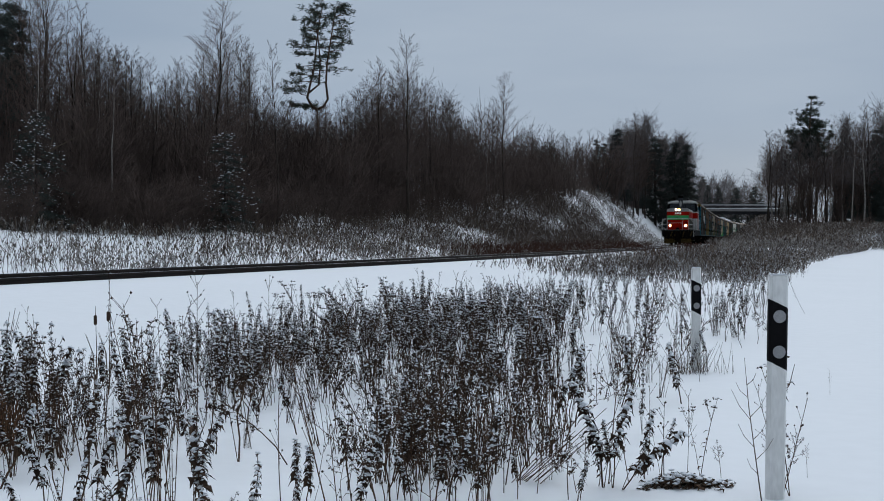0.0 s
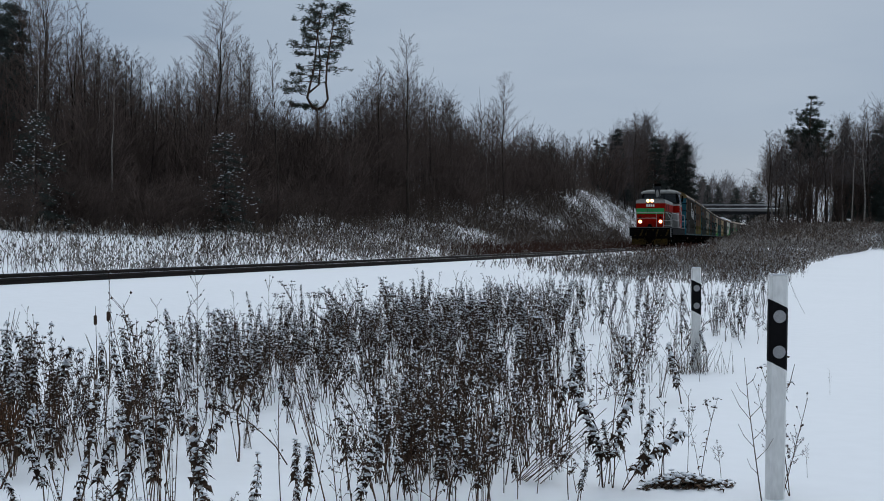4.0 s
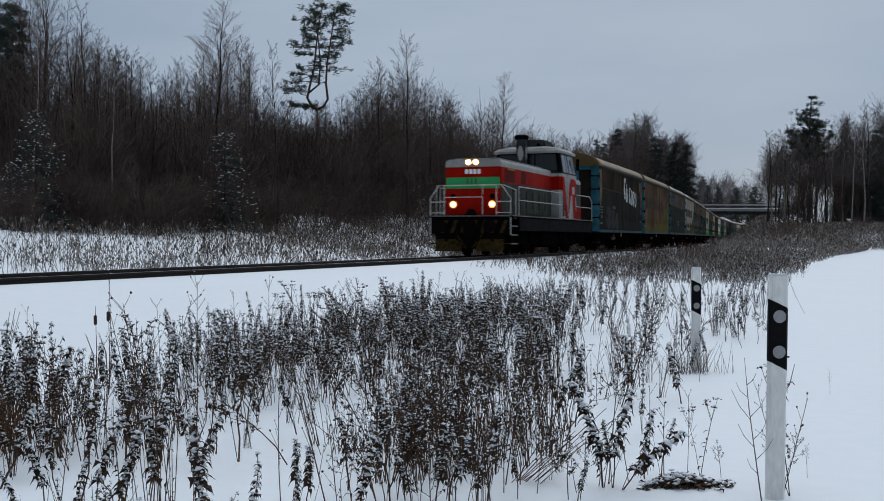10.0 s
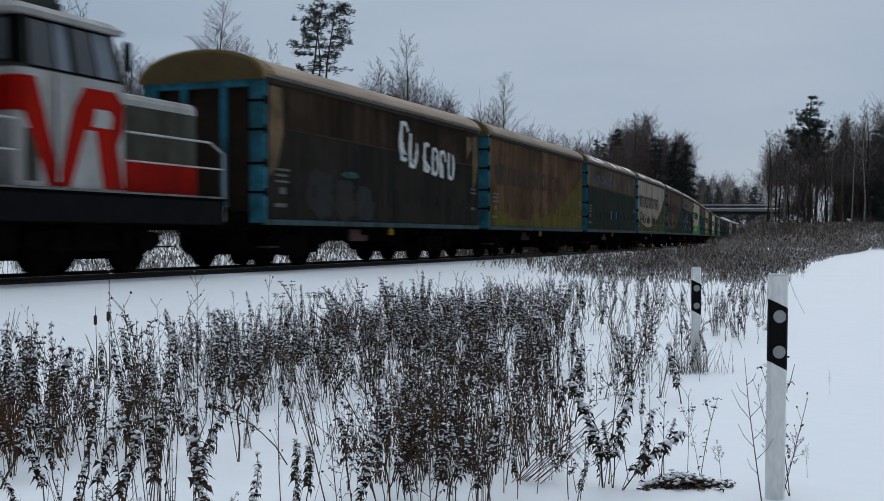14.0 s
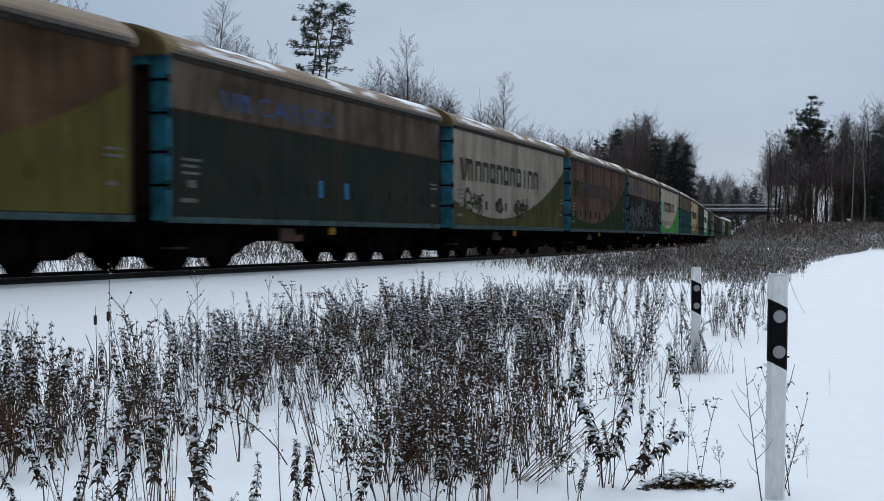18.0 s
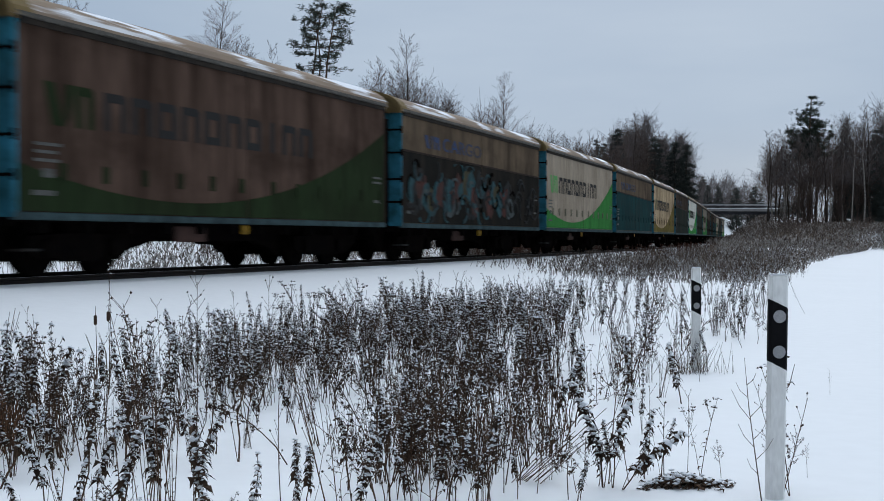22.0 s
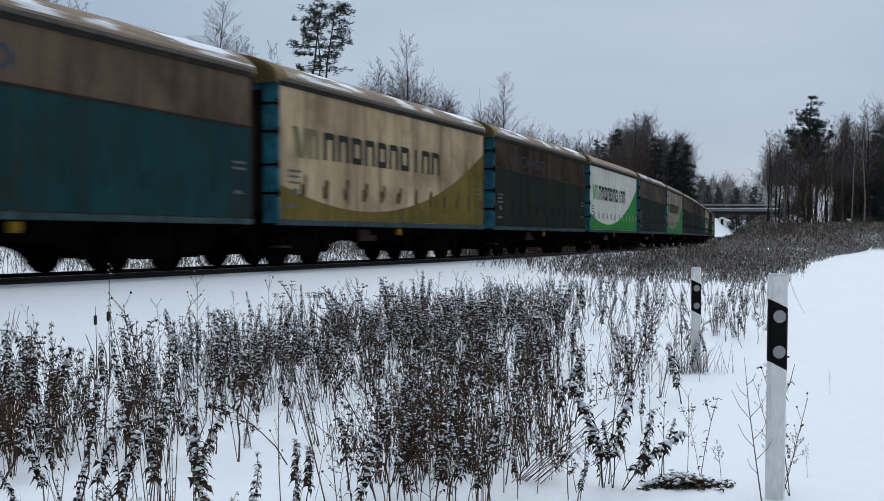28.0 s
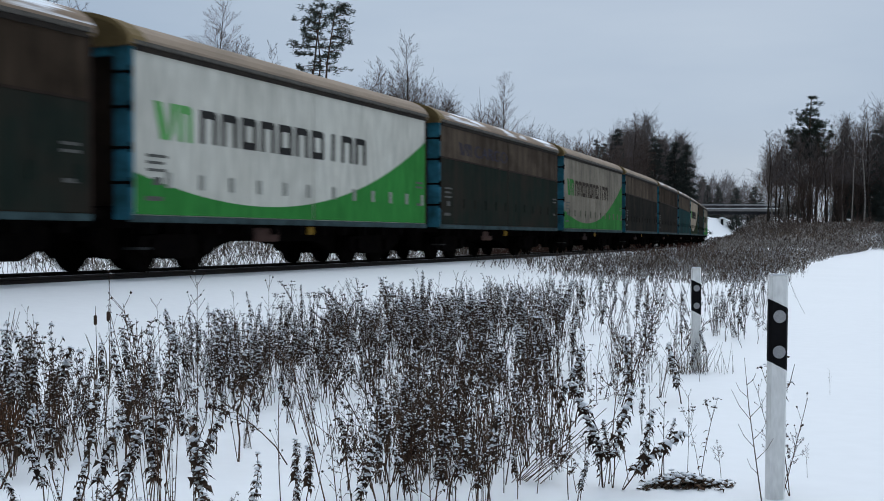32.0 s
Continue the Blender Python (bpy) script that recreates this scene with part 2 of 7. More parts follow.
# dark colour for the shadow gap painted below the roof edge
W_EAVE_SHADE = material("eave_shade_paint", (0.020, 0.018, 0.017), 0.85, second=(0.045, 0.036, 0.028), scale=6, fine=50, amount=0.8, spec=0.03)
W_TRACK = material("roof_slide_rail", (0.14, 0.13, 0.115), 0.6, 0.3, second=(0.03, 0.026, 0.022), scale=9, fine=50, amount=0.9)
W_LETTER = material("dark_marking", (0.022, 0.021, 0.021), 0.8, second=(0.035, 0.033, 0.031), scale=3, amount=0.6, bump=0.03)
W_LETTER_BLUE = material("blue_marking", (0.028, 0.060, 0.15), 0.8, second=(0.05, 0.055, 0.07), scale=3, amount=0.8, bump=0.03, streak=((0.05, 0.042, 0.036), 0.85))
W_LETTER_FAINT = material("faint_blue_marking", (0.030, 0.032, 0.055), 0.8, second=(0.045, 0.034, 0.026), scale=2, amount=0.9, bump=0.03)
W_LETTER_GREEN = material("green_marking", (0.10, 0.36, 0.10), 0.6, second=(0.12, 0.22, 0.09), scale=3, amount=0.6, bump=0.03)
W_LETTER_OLD = material("faded_marking", (0.16, 0.15, 0.08), 0.7, scale=3, amount=0.6, bump=0.03)
W_RUST = material("dark_rust_stain", (0.055, 0.032, 0.018), 0.9, second=(0.16, 0.11, 0.06), scale=6, fine=50, amount=0.9, bump=0.02)
W_STAMP = material("pale_stencil", (0.12, 0.12, 0.11), 0.7, scale=8, fine=80, amount=0.9, bump=0.03)
TAG_WHITE = material("white_spray_paint", (0.55, 0.56, 0.56), 0.7, second=(0.25, 0.26, 0.26), scale=4, amount=0.6, bump=0.02)
TAG_GREY = material("grey_spray_paint", (0.026, 0.028, 0.028), 0.85, second=(0.016, 0.017, 0.018), scale=3, amount=0.7, bump=0.02, streak=((0.024, 0.019, 0.016), 0.8))
TAG_TEAL = material("teal_spray_paint", (0.024, 0.078, 0.088), 0.7, second=(0.015, 0.028, 0.032), scale=3, amount=0.7, bump=0.02, streak=((0.024, 0.019, 0.016), 0.55))
TAG_RED = material("red_spray_paint", (0.085, 0.026, 0.02), 0.7, second=(0.04, 0.022, 0.018), scale=3, amount=0.7, bump=0.02, streak=((0.024, 0.019, 0.016), 0.8))
TAG_YELLOW = material("yellow_spray_paint", (0.07, 0.06, 0.025), 0.7, second=(0.035, 0.032, 0.018), scale=3, amount=0.7, bump=0.02, streak=((0.024, 0.019, 0.016), 0.8))
TAG_PALE = material("pale_spray_paint", (0.075, 0.09, 0.09), 0.7, second=(0.03, 0.04, 0.04), scale=3, amount=0.8, bump=0.02, streak=((0.024, 0.019, 0.016), 0.55))
TAG_BLUE = material("blue_spray_paint", (0.03, 0.15, 0.30), 0.6, scale=9, amount=0.8, bump=0.02)


def side_paint(name, colour, dirt, amount=0.7, soot=0.7, stain=None):
    """Sheet paint with soot running down it in streaks."""
    return material(name, colour, 0.85, second=dirt, scale=0.9, fine=6, amount=amount * 0.8, bump=0.03, stretch=(1, 1.0, 0.2), spec=0.01, grain_mix=0.6,
                    streak=(stain or tuple(0.6 * c for c in dirt), soot))


# ---------------------------------------------------------------- mesh tools
class Mesh:
    """Gathers vertices and faces of one mesh."""

    def __init__(self):
        self.v, self.f = [], []

    def add(self, verts, faces):
        b = len(self.v)
        self.v.extend(verts)
        self.f.extend([tuple(b + i for i in f) for f in faces])
        return self

    def box(self, x0, x1, y0, y1, z0, z1, c=0.0):
        """A box between the given bounds, its edges cut off by c."""
        if c <= 0:
            vs = [(x, y, z) for x in (x0, x1) for y in (y0, y1) for z in (z0, z1)]
            return self.add(vs, [(0, 1, 3, 2), (4, 6, 7, 5), (0, 4, 5, 1), (2, 3, 7, 6), (0, 2, 6, 4), (1, 5, 7, 3)])
        bm = bmesh.new()
        bmesh.ops.create_cube(bm, size=1.0)
        for v in bm.verts:
            v.co = ((x0 + x1) / 2 + v.co.x * (x1 - x0), (y0 + y1) / 2 + v.co.y * (y1 - y0), (z0 + z1) / 2 + v.co.z * (z1 - z0))
        bmesh.ops.bevel(bm, geom=list(bm.edges), offset=c, segments=2, affect="EDGES")
        bm.verts.index_update()
        self.add([tuple(v.co) for v in bm.verts], [tuple(v.index for v in f.verts) for f in bm.faces])
        bm.free()
        return self

    def tube(self, pts, radii, n=6, cap=True):
        """A tube through the points; radii is one number or one for each point."""
        pts = [Vector(p) for p in pts]
        radii = [radii] * len(pts) if isinstance(radii, (int, float)) else radii
        vs, fs = [], []
        for i, p in enumerate(pts):
            t = (pts[min(i + 1, len(pts) - 1)] - pts[max(i - 1, 0)])
            t = t.normalized() if t.length > 1e-9 else Vector((0, 0, 1))
            a = t.cross(Vector((0.31, 0.95, 0.02)) if abs(t.y) < 0.9 else Vector((1, 0, 0))).normalized()
            b = t.cross(a)
            for k in range(n):
                q = p + (a * math.cos(2 * math.pi * k / n) + b * math.sin(2 * math.pi * k / n)) * radii[i]
                vs.append((q.x, q.y, q.z))
        for i in range(len(pts) - 1):
            for k in range(n):
                fs.append((i * n + k, i * n + (k + 1) % n, (i + 1) * n + (k + 1) % n, (i + 1) * n + k))
        if cap:
            fs.append(tuple(range(n - 1, -1, -1)))
            fs.append(tuple((len(pts) - 1) * n + k for k in range(n)))
        return self.add(vs, fs)

    def prism(self, poly, x0, x1, axis="x"):
        """A polygon of two coordinates pushed along the third."""
        n = len(poly)
        put = {"x": lambda a, b, c: (c, a, b), "y": lambda a, b, c: (a, c, b), "z": lambda a, b, c: (a, b, c)}[axis]
        vs = [put(a, b, x0) for a, b in poly] + [put(a, b, x1) for a, b in poly]
        fs = [tuple(range(n - 1, -1, -1)), tuple(range(n, 2 * n))] + [(i, (i + 1) % n, n + (i + 1) % n, n + i) for i in range(n)]
        return self.add(vs, fs)

    def disc(self, centre, r, x0, x1, n=20, axis="x"):
        a0, b0 = centre
        return self.prism([(a0 + r * math.cos(2 * math.pi * k / n), b0 + r * math.sin(2 * math.pi * k / n)) for k in range(n)], x0, x1, axis)

    def data(self, name, mat, smooth=False):
        me = bpy.data.meshes.new(name)
        me.from_pydata(self.v, [], self.f)
        bm = bmesh.new()
        bm.from_mesh(me)
        if len(bm.faces) < 20000:
            bmesh.ops.recalc_face_normals(bm, faces=list(bm.faces))
        bm.to_mesh(me)
        bm.free()
        if smooth:
            me.polygons.foreach_set("use_smooth", [True] * len(me.polygons))
        me.materials.append(mat)
        return me


def part(name, mesh, mat, parent, label="", smooth=False, at=None):
    ob = new(name, mesh.data(name, mat, smooth) if isinstance(mesh, Mesh) else mesh)
    ob.parent = parent
    if at is not None:
        ob.matrix_basis = at
    if label:
        ob["label"] = label
    return ob


def thing(name, label, category, group="", kind=""):
    return tagged(new(name), label, category, group, kind)


# ---------------------------------------------------------------- the line of the track
S_NODES = (-30, 0, 30, 60, 100, 160, 230, 300, 380)
BENDS = (-0.00083, -0.00139, -0.00192, -0.00124, -0.00031, 0.00028, 0.00052, 0.00113, 0.00176)
TS = np.arange(-200, 520, 0.5)
TH = np.cumsum(np.interp(TS, S_NODES, BENDS)) * 0.5
TH += radians(22.333) - np.interp(0, TS, TH)
TX, TY = np.cumsum(np.sin(TH)) * 0.5, np.cumsum(np.cos(TH)) * 0.5
TX += -6.588 - np.interp(0, TS, TX)
TY += 20.6 - np.interp(0, TS, TY)


def on_track(s, d=0.0):
    """Place and heading (degrees) at s along the track, d to its right."""
    x, y, h = np.interp(s, TS, TX), np.interp(s, TS, TY), np.interp(s, TS, TH)
    return float(x + d * np.cos(h)), float(y - d * np.sin(h)), float(np.degrees(h))


def to_track(x, y):
    """s and d of places, as arrays."""
    x, y = np.atleast_1d(np.asarray(x, float)), np.atleast_1d(np.asarray(y, float))
    s, d = np.empty_like(x), np.empty_like(x)
    sx, sy = TX[::4], TY[::4]
    for a in range(0, len(x), 20000):
        c = slice(a, a + 20000)
        i = np.argmin((x[c, None] - sx) ** 2 + (y[c, None] - sy) ** 2, axis=1) * 4
        dx, dy = x[c] - TX[i], y[c] - TY[i]
        s[c] = TS[i] + dx * np.sin(TH[i]) + dy * np.cos(TH[i])
        d[c] = dx * np.cos(TH[i]) - dy * np.sin(TH[i])
    return s, d


def smooth01(a):
    a = np.clip(a, 0, 1)
    return a * a * (3 - 2 * a)


def road_edge(s):
    """How far from the track the road begins; it swings away beyond the bend."""
    return np.interp(s, (30, 60, 97, 120, 150, 200), (11.9, 12.6, 17.5, 25, 42, 80))


def ground_sd(s, d, x, y):
    """Height of the ground: track bed, ditch and road verge, the bank that rises beside the line, the wooded hill beyond it."""
    e = np.abs(d)
    bed = -0.105 - 0.03 * smooth01((e - 0.85) / 0.5)
    right = bed - 0.46 * smooth01((d - 1.5) / 4.6)
    bank = np.interp(s, (25, 45, 70, 100, 150, 250, 400), (0, 0.3, 0.8, 1.5, 3.1, 6.0, 6.6))
    verge = road_edge(s)
    right = right + bank * smooth01((d - 2.0) / 6.5) * (1 - smooth01((d - verge + 3.2) / 3.4))
    right = right + 0.10 * smooth01((d - 8) / 5) * np.interp(s, (0, 30), (0.5, 0))
    hill = np.interp(s, (-80, 0, 40, 70, 100, 150, 260), (0.7, 0.9, 2.3, 4.1, 5.9, 6.6, 6.8))
    wide = np.interp(s, (0, 40, 100, 150), (15, 16, 9, 8.5))
    left = bed - 0.22 * smooth01((e - 1.5) / 1.3) + (hill + 0.2) * smooth01((e - 2.6) / wide) ** 0.9 + 0.035 * np.clip(e - 18, 0, 120)
    z = np.where(d > 0, right, left)
    far = smooth01((np.hypot(x, y) - 420) / 250)
    z = z * (1 - far) + 6.0 * far
    rough = np.sin(x * 1.3 + 0.7 * np.sin(y * 0.9)) * np.sin(y * 1.1 + 0.5 * np.sin(x * 0.7)) * 0.025 + np.sin(x * 0.41 + 1) * np.cos(y * 0.37) * 0.05
    return z + rough * smooth01((e - 3) / 3) * (1 + 1.2 * (d < 0)) * (1 - 0.93 * smooth01((d - 11.5) / 2))


def ground_z(x, y):
    s, d = to_track(x, y)
    z = ground_sd(s, d, np.atleast_1d(x), np.atleast_1d(y))
    return float(z[0]) if np.isscalar(x) else z


def build_ground():
    ang = np.radians(np.r_[np.arange(-26, 26.01, 0.22), np.arange(29, 331.5, 3.5)])
    rad = 2.2 * 1.0125 ** np.arange(0, 575)
    a, r = np.meshgrid(ang, rad)
    x, y = (r * np.sin(a)).ravel(), (r * np.cos(a)).ravel()
    z = ground_z(x, y)
    n, m = len(ang), len(rad)
    idx = np.arange(n * m).reshape(m, n)
    nxt = np.roll(idx, -1, axis=1)
    quads = np.stack([idx[:-1], nxt[:-1], nxt[1:], idx[1:]], axis=-1).reshape(-1, 4)
    centre = n * m
    verts = np.c_[np.r_[x, 0], np.r_[y, 0], np.r_[z, z[:n].mean()]]
    faces = [tuple(q) for q in quads[:, ::-1].tolist()] + [(centre, idx[0][(k + 1) % n], idx[0][k]) for k in range(n)]
    me = bpy.data.meshes.new("ground")
    me.from_pydata(verts.tolist(), [], faces)
    me.polygons.foreach_set("use_smooth", [True] * len(me.polygons))
    me.materials.append(SNOW)
    tagged(new("ground", me), "snow-covered ground with verge, banks and hill", "ground", kind="structure")


build_ground()


def build_track():
    track = thing("railway_track", "single railway track with dark rusty rails in snow", "railway track", kind="structure")
    s_list = np.r_[np.arange(-190, -20, 5.0), np.arange(-20, 60, 1.0), np.arange(60, 400, 4.0)]
    prof = [(-0.075, -0.172), (0.075, -0.172), (0.075, -0.16), (0.02, -0.14), (0.012, -0.05), (0.036, -0.035), (0.036, -0.004), (-0.036, -0.004), (-0.036, -0.035), (-0.012, -0.05), (-0.02, -0.14), (-0.075, -0.16)]
    for side in (-0.798, 0.798):
        body, head = Mesh(), Mesh()
        rings, tops = [], []
        for s in s_list:
            x, y, h = on_track(s, side)
            c, q = math.cos(radians(h)), math.sin(radians(h))
            rings += [(x + a * c, y - a * q, b) for a, b in prof]
            tops += [(x - 0.03 * c, y + 0.03 * q, 0.0), (x + 0.03 * c, y - 0.03 * q, 0.0), (x + 0.03 * c, y - 0.03 * q, -0.003), (x - 0.03 * c, y + 0.03 * q, -0.003)]
        n = len(prof)
        body.add(rings, [(i * n + k, i * n + (k + 1) % n, (i + 1) * n + (k + 1) % n, (i + 1) * n + k) for i in range(len(s_list) - 1) for k in range(n)])
        head.add(tops, [(i * 4 + k, i * 4 + (k + 1) % 4, (i + 1) * 4 + (k + 1) % 4, (i + 1) * 4 + k) for i in range(len(s_list) - 1) for k in range(4)])
        rail = part("rail", body, RAIL_RUST, track)
        part("rail_head", head, RAIL_TOP, rail, "rail head worn bright")


build_track()


# ---------------------------------------------------------------- train: common pieces
def wheelset_mesh(r):
    m = Mesh()
    m.tube([(-0.8, 0, 0), (0.8, 0, 0)], 0.08, 8)
    for sx in (-1, 1):
        m.disc((0, 0), r, sx * 0.73, sx * 0.865, 24)
        m.disc((0, 0), r + 0.028, sx * 0.70, sx * 0.73, 24)
        m.disc((0, 0), 0.13, sx * 0.865, sx * 0.93, 12)
        for k in range(4):                       # lightening bosses
            a = math.pi / 2 * k + 0.4
            m.disc((0.6 * r * math.cos(a), 0.6 * r * math.sin(a)), 0.06, sx * 0.865, sx * 0.88, 8)
    return m


def buffer_mesh(sign):
    """A side buffer that points along y by sign."""
    m = Mesh()
    m.disc((0, 0), 0.10, 0, sign * 0.34, 14, "y")
    m.disc((0, 0), 0.07, sign * 0.34, sign * 0.52, 14, "y")
    m.disc((0, 0), 0.22, sign * 0.52, sign * 0.57, 20, "y")
    return m


WHEEL_R_LOCO, WHEEL_R_WAGON = 0.50, 0.46
WHEELS_LOCO = wheelset_mesh(WHEEL_R_LOCO).data("wheelset", L_BLACK)
WHEELS_WAGON = wheelset_mesh(WHEEL_R_WAGON).data("wheelset", L_BLACK)
BUFFER_A, BUFFER_B = buffer_mesh(-1).data("buffer", L_BLACK), buffer_mesh(1).data("buffer", L_BLACK)


def coupling_mesh(sign):
    m = Mesh()
    m.box(-0.05, 0.05, 0, sign * 0.3, -0.05, 0.05)
    m.tube([(0, sign * 0.25, 0.02), (0.05, sign * 0.4, -0.05), (0.04, sign * 0.5, -0.25), (-0.04, sign * 0.5, -0.25), (-0.05, sign * 0.4, -0.05), (0, sign * 0.25, 0.02)], 0.025, 6)
    return m


COUPLING_A, COUPLING_B = coupling_mesh(-1).data("coupling", L_BLACK), coupling_mesh(1).data("coupling", L_BLACK)


# ---------------------------------------------------------------- locomotive (front towards -y, origin on the rails)
ROOF_BOX = material("roof_box_grey", (0.022, 0.026, 0.025), 0.8, second=(0.07, 0.075, 0.072), scale=3, fine=40, amount=0.6, spec=0.05)
LOCO_AXLES = (-4.35, -2.15, 2.05, 4.25)


def build_loco():
    loco = thing("locomotive", "red, grey and white diesel locomotive with lit headlamps", "locomotive")
    part("frame", Mesh().box(-1.50, 1.50, -6.40, 6.42, 1.33, 1.42, 0.012), L_FRAME, loco, "dark deck plate")
    for sx in (-1, 1):
        part("valance", Mesh().box(sx * 1.44, sx * 1.495, -5.35, 6.36, 0.88, 1.327, 0.01), L_VALANCE, loco, "dark blue-grey side sill")
        part("deck_edge", Mesh().box(sx * 1.50, sx * 1.515, -6.38, 6.40, 1.38, 1.415), L_EDGE, loco, "pale deck edge strip")
    # long hood: rounded cross section in three colour bands
    def hood(y0, y1, bands, parent, front):
        half = 1.02
        for name, z0, z1, mat in bands:
            m = Mesh()
            if z1 > 3.2:
                poly = [(-half, z0), (half, z0), (half, z1 - 0.14), (half - 0.05, z1 - 0.05), (half - 0.16, z1 - 0.01), (0, z1 + 0.03), (-half + 0.16, z1 - 0.01), (-half + 0.05, z1 - 0.05), (-half, z1 - 0.14)]
                m.prism(poly, y0, y1, "y")
            else:
                m.box(-half, half, y0, y1, z0, z1)
            part(name, m, mat, parent)
    hood(-6.02, 0.88, [("hood_side", 1.42, 2.56, L_GREY), ("hood_band", 2.56, 3.10, L_RED), ("hood_roof", 3.10, 3.38, L_WHITE)], loco, True)
    hood(3.30, 6.08, [("hood_side", 1.42, 2.98, L_GREY), ("hood_roof", 2.98, 3.22, L_WHITE)], loco, False)
    part("hood_step", Mesh().box(-1.035, 1.035, 3.36, 6.09, 1.425, 2.02), L_RED, loco, "red lower panel of the short hood")
    # front face
    face = part("nose", Mesh().box(-1.0, 1.0, -6.075, -6.02, 1.42, 3.10, 0.015), L_RED, loco, "red nose panel")
    part("nose_cap", Mesh().prism([(-1.0, 3.104), (1.0, 3.104), (1.0, 3.25), (0.9, 3.35), (-0.9, 3.35), (-1.0, 3.25)], -6.07, -6.025, "y"), L_WHITE, face, "white top of the nose")
    for a, b in ((-0.98, -0.33), (-0.32, 0.18), (0.19, 0.98)):
        part("grille", Mesh().box(a, b, -6.09, -6.076, 2.35, 2.74, 0.006), L_GREEN, face, "green nose band panel")
    for k in range(3):
        part("grille_slat", Mesh().box(-0.20 + k * 0.15, -0.165 + k * 0.15, -6.10, -6.091, 2.39, 2.70), L_GREY, face, "dark bar on the green band")
    # dark coupler head that overlaps the bottom of the red nose
    part("coupler_cover", Mesh().tube([(-0.02, -6.16, 1.28), (-0.02, -6.20, 1.45), (-0.02, -6.16, 1.60)], [0.20, 0.19, 0.12], 10), L_BLACK, face, "dark rounded coupler head before the nose")
    for sx in (-1, 1):
        lamp = part("headlight", Mesh().disc((sx * 0.71, 1.80), 0.145, -6.10, -6.078, 20, "y"), LAMP_RIM, loco, "round headlamp, lit")
        # the ring behind each lens glows orange to paint in its halo
        part("reflector", Mesh().disc((sx * 0.71, 1.80), 0.125, -6.108, -6.101, 20, "y"), LAMP_HALO, lamp, "orange emissive ring imitating the lamp's halo")
        part("lens", Mesh().disc((sx * 0.71, 1.80), 0.072, -6.118, -6.109, 20, "y"), LAMP, lamp, "glowing warm white lens")
        top = part("top_lamp", Mesh().disc((sx * 0.135 - 0.02, 3.265), 0.122, -6.11, -6.076, 18, "y"), LAMP_RIM, loco, "top headlamp, lit")
        part("reflector", Mesh().disc((sx * 0.135 - 0.02, 3.265), 0.108, -6.118, -6.111, 18, "y"), LAMP_HALO, top, "orange emissive ring imitating the lamp's halo")
        part("lens", Mesh().disc((sx * 0.135 - 0.02, 3.265), 0.075, -6.128, -6.119, 18, "y"), LAMP, top, "glowing warm white lens")
        part("marker_lamp", Mesh().disc((sx * 0.71, 2.08), 0.09, -6.10, -6.078, 14, "y"), L_BLACK, loco, "small dark marker lamp")
    for k in range(4):
        part("number_bar", Mesh().box(-0.28 + k * 0.15, -0.17 + k * 0.15, -6.088, -6.077, 2.86, 3.02), POST_WHITE, face, "white number mark")
    # doors and seams on the long hood
    for y in (-5.1, -4.2, -3.3, -2.4, -1.5, -0.6):
        for sx in (-1, 1):
            part("hood_door", Mesh().box(sx * 1.021, sx * 1.034, y - 0.41, y + 0.41, 1.50, 2.50, 0.006), L_GREY, loco)
            part("hinge", Mesh().tube([(sx * 1.04, y + 0.38, 1.7), (sx * 1.04, y + 0.38, 2.35)], 0.012, 6), L_FRAME, loco)
    dark_red = material("loco_dark_red_louvre", (0.085, 0.004, 0.003), 0.7, scale=2, fine=50, amount=0.5)
    for y0, y1 in ((-5.6, -4.4), (-3.5, -2.95)):
        part("louvre", Mesh().box(1.022, 1.032, y0, y1, 2.60, 3.06, 0.004), dark_red, loco, "dark red louvred panel")
    part("warning_plate", Mesh().box(1.033, 1.045, -5.3, -4.5, 3.02, 3.10), L_YELLOW, loco, "yellow strip under the roof edge")
    for k in range(10):
        part("roof_panel", Mesh().box(-0.8, 0.8, -5.7 + k * 0.6, -5.2 + k * 0.6, 3.405, 3.43, 0.008), L_WHITE, loco)
    # cab: lower body, leaning window band, domed roof
    low = [(-1.34, 0.86), (1.34, 0.86), (1.46, 1.0), (1.46, 3.34), (-1.46, 3.34), (-1.46, 1.0)]
    cab = part("cab", Mesh().prism(low, 1.42, 3.22, "z"), L_WHITE, loco, "white cab body")
    def ring(z, k, shift):
        return [(x * k, (y - 2.0) * (1 - shift) + 2.0, z) for x, y in low]
    band = Mesh()
    lo, hi = ring(3.22, 1.0, 0.0), ring(4.06, 0.90, 0.10)
    band.add(lo + hi, [tuple(range(5, -1, -1)), tuple(range(6, 12))] + [(i, (i + 1) % 6, 6 + (i + 1) % 6, 6 + i) for i in range(6)])
    part("window_band", band, L_GREY, cab, "leaning grey cab upper walls")
    def pane(i, j, a0, a1, b0, b1, mat, out):
        """A pane on one face of the window band; a along the face, b up it."""
        p0, p1, q0, q1 = Vector(lo[i]), Vector(lo[j]), Vector(hi[i]), Vector(hi[j])
        def at(a, b):
            return (p0.lerp(p1, a)).lerp(q0.lerp(q1, a), b)
        normal = (p1 - p0).cross(q0 - p0).normalized()
        vs = [at(a0, b0), at(a1, b0), at(a1, b1), at(a0, b1)]
        m = Mesh()
        m.add([tuple(v + normal * 0.004) for v in vs] + [tuple(v + normal * out) for v in vs], [(3, 2, 1, 0), (4, 5, 6, 7), (0, 1, 5, 4), (1, 2, 6, 5), (2, 3, 7, 6), (3, 0, 4, 7)])
        glass = part("window", m, mat, cab)
        e, f = 0.028, 0.035
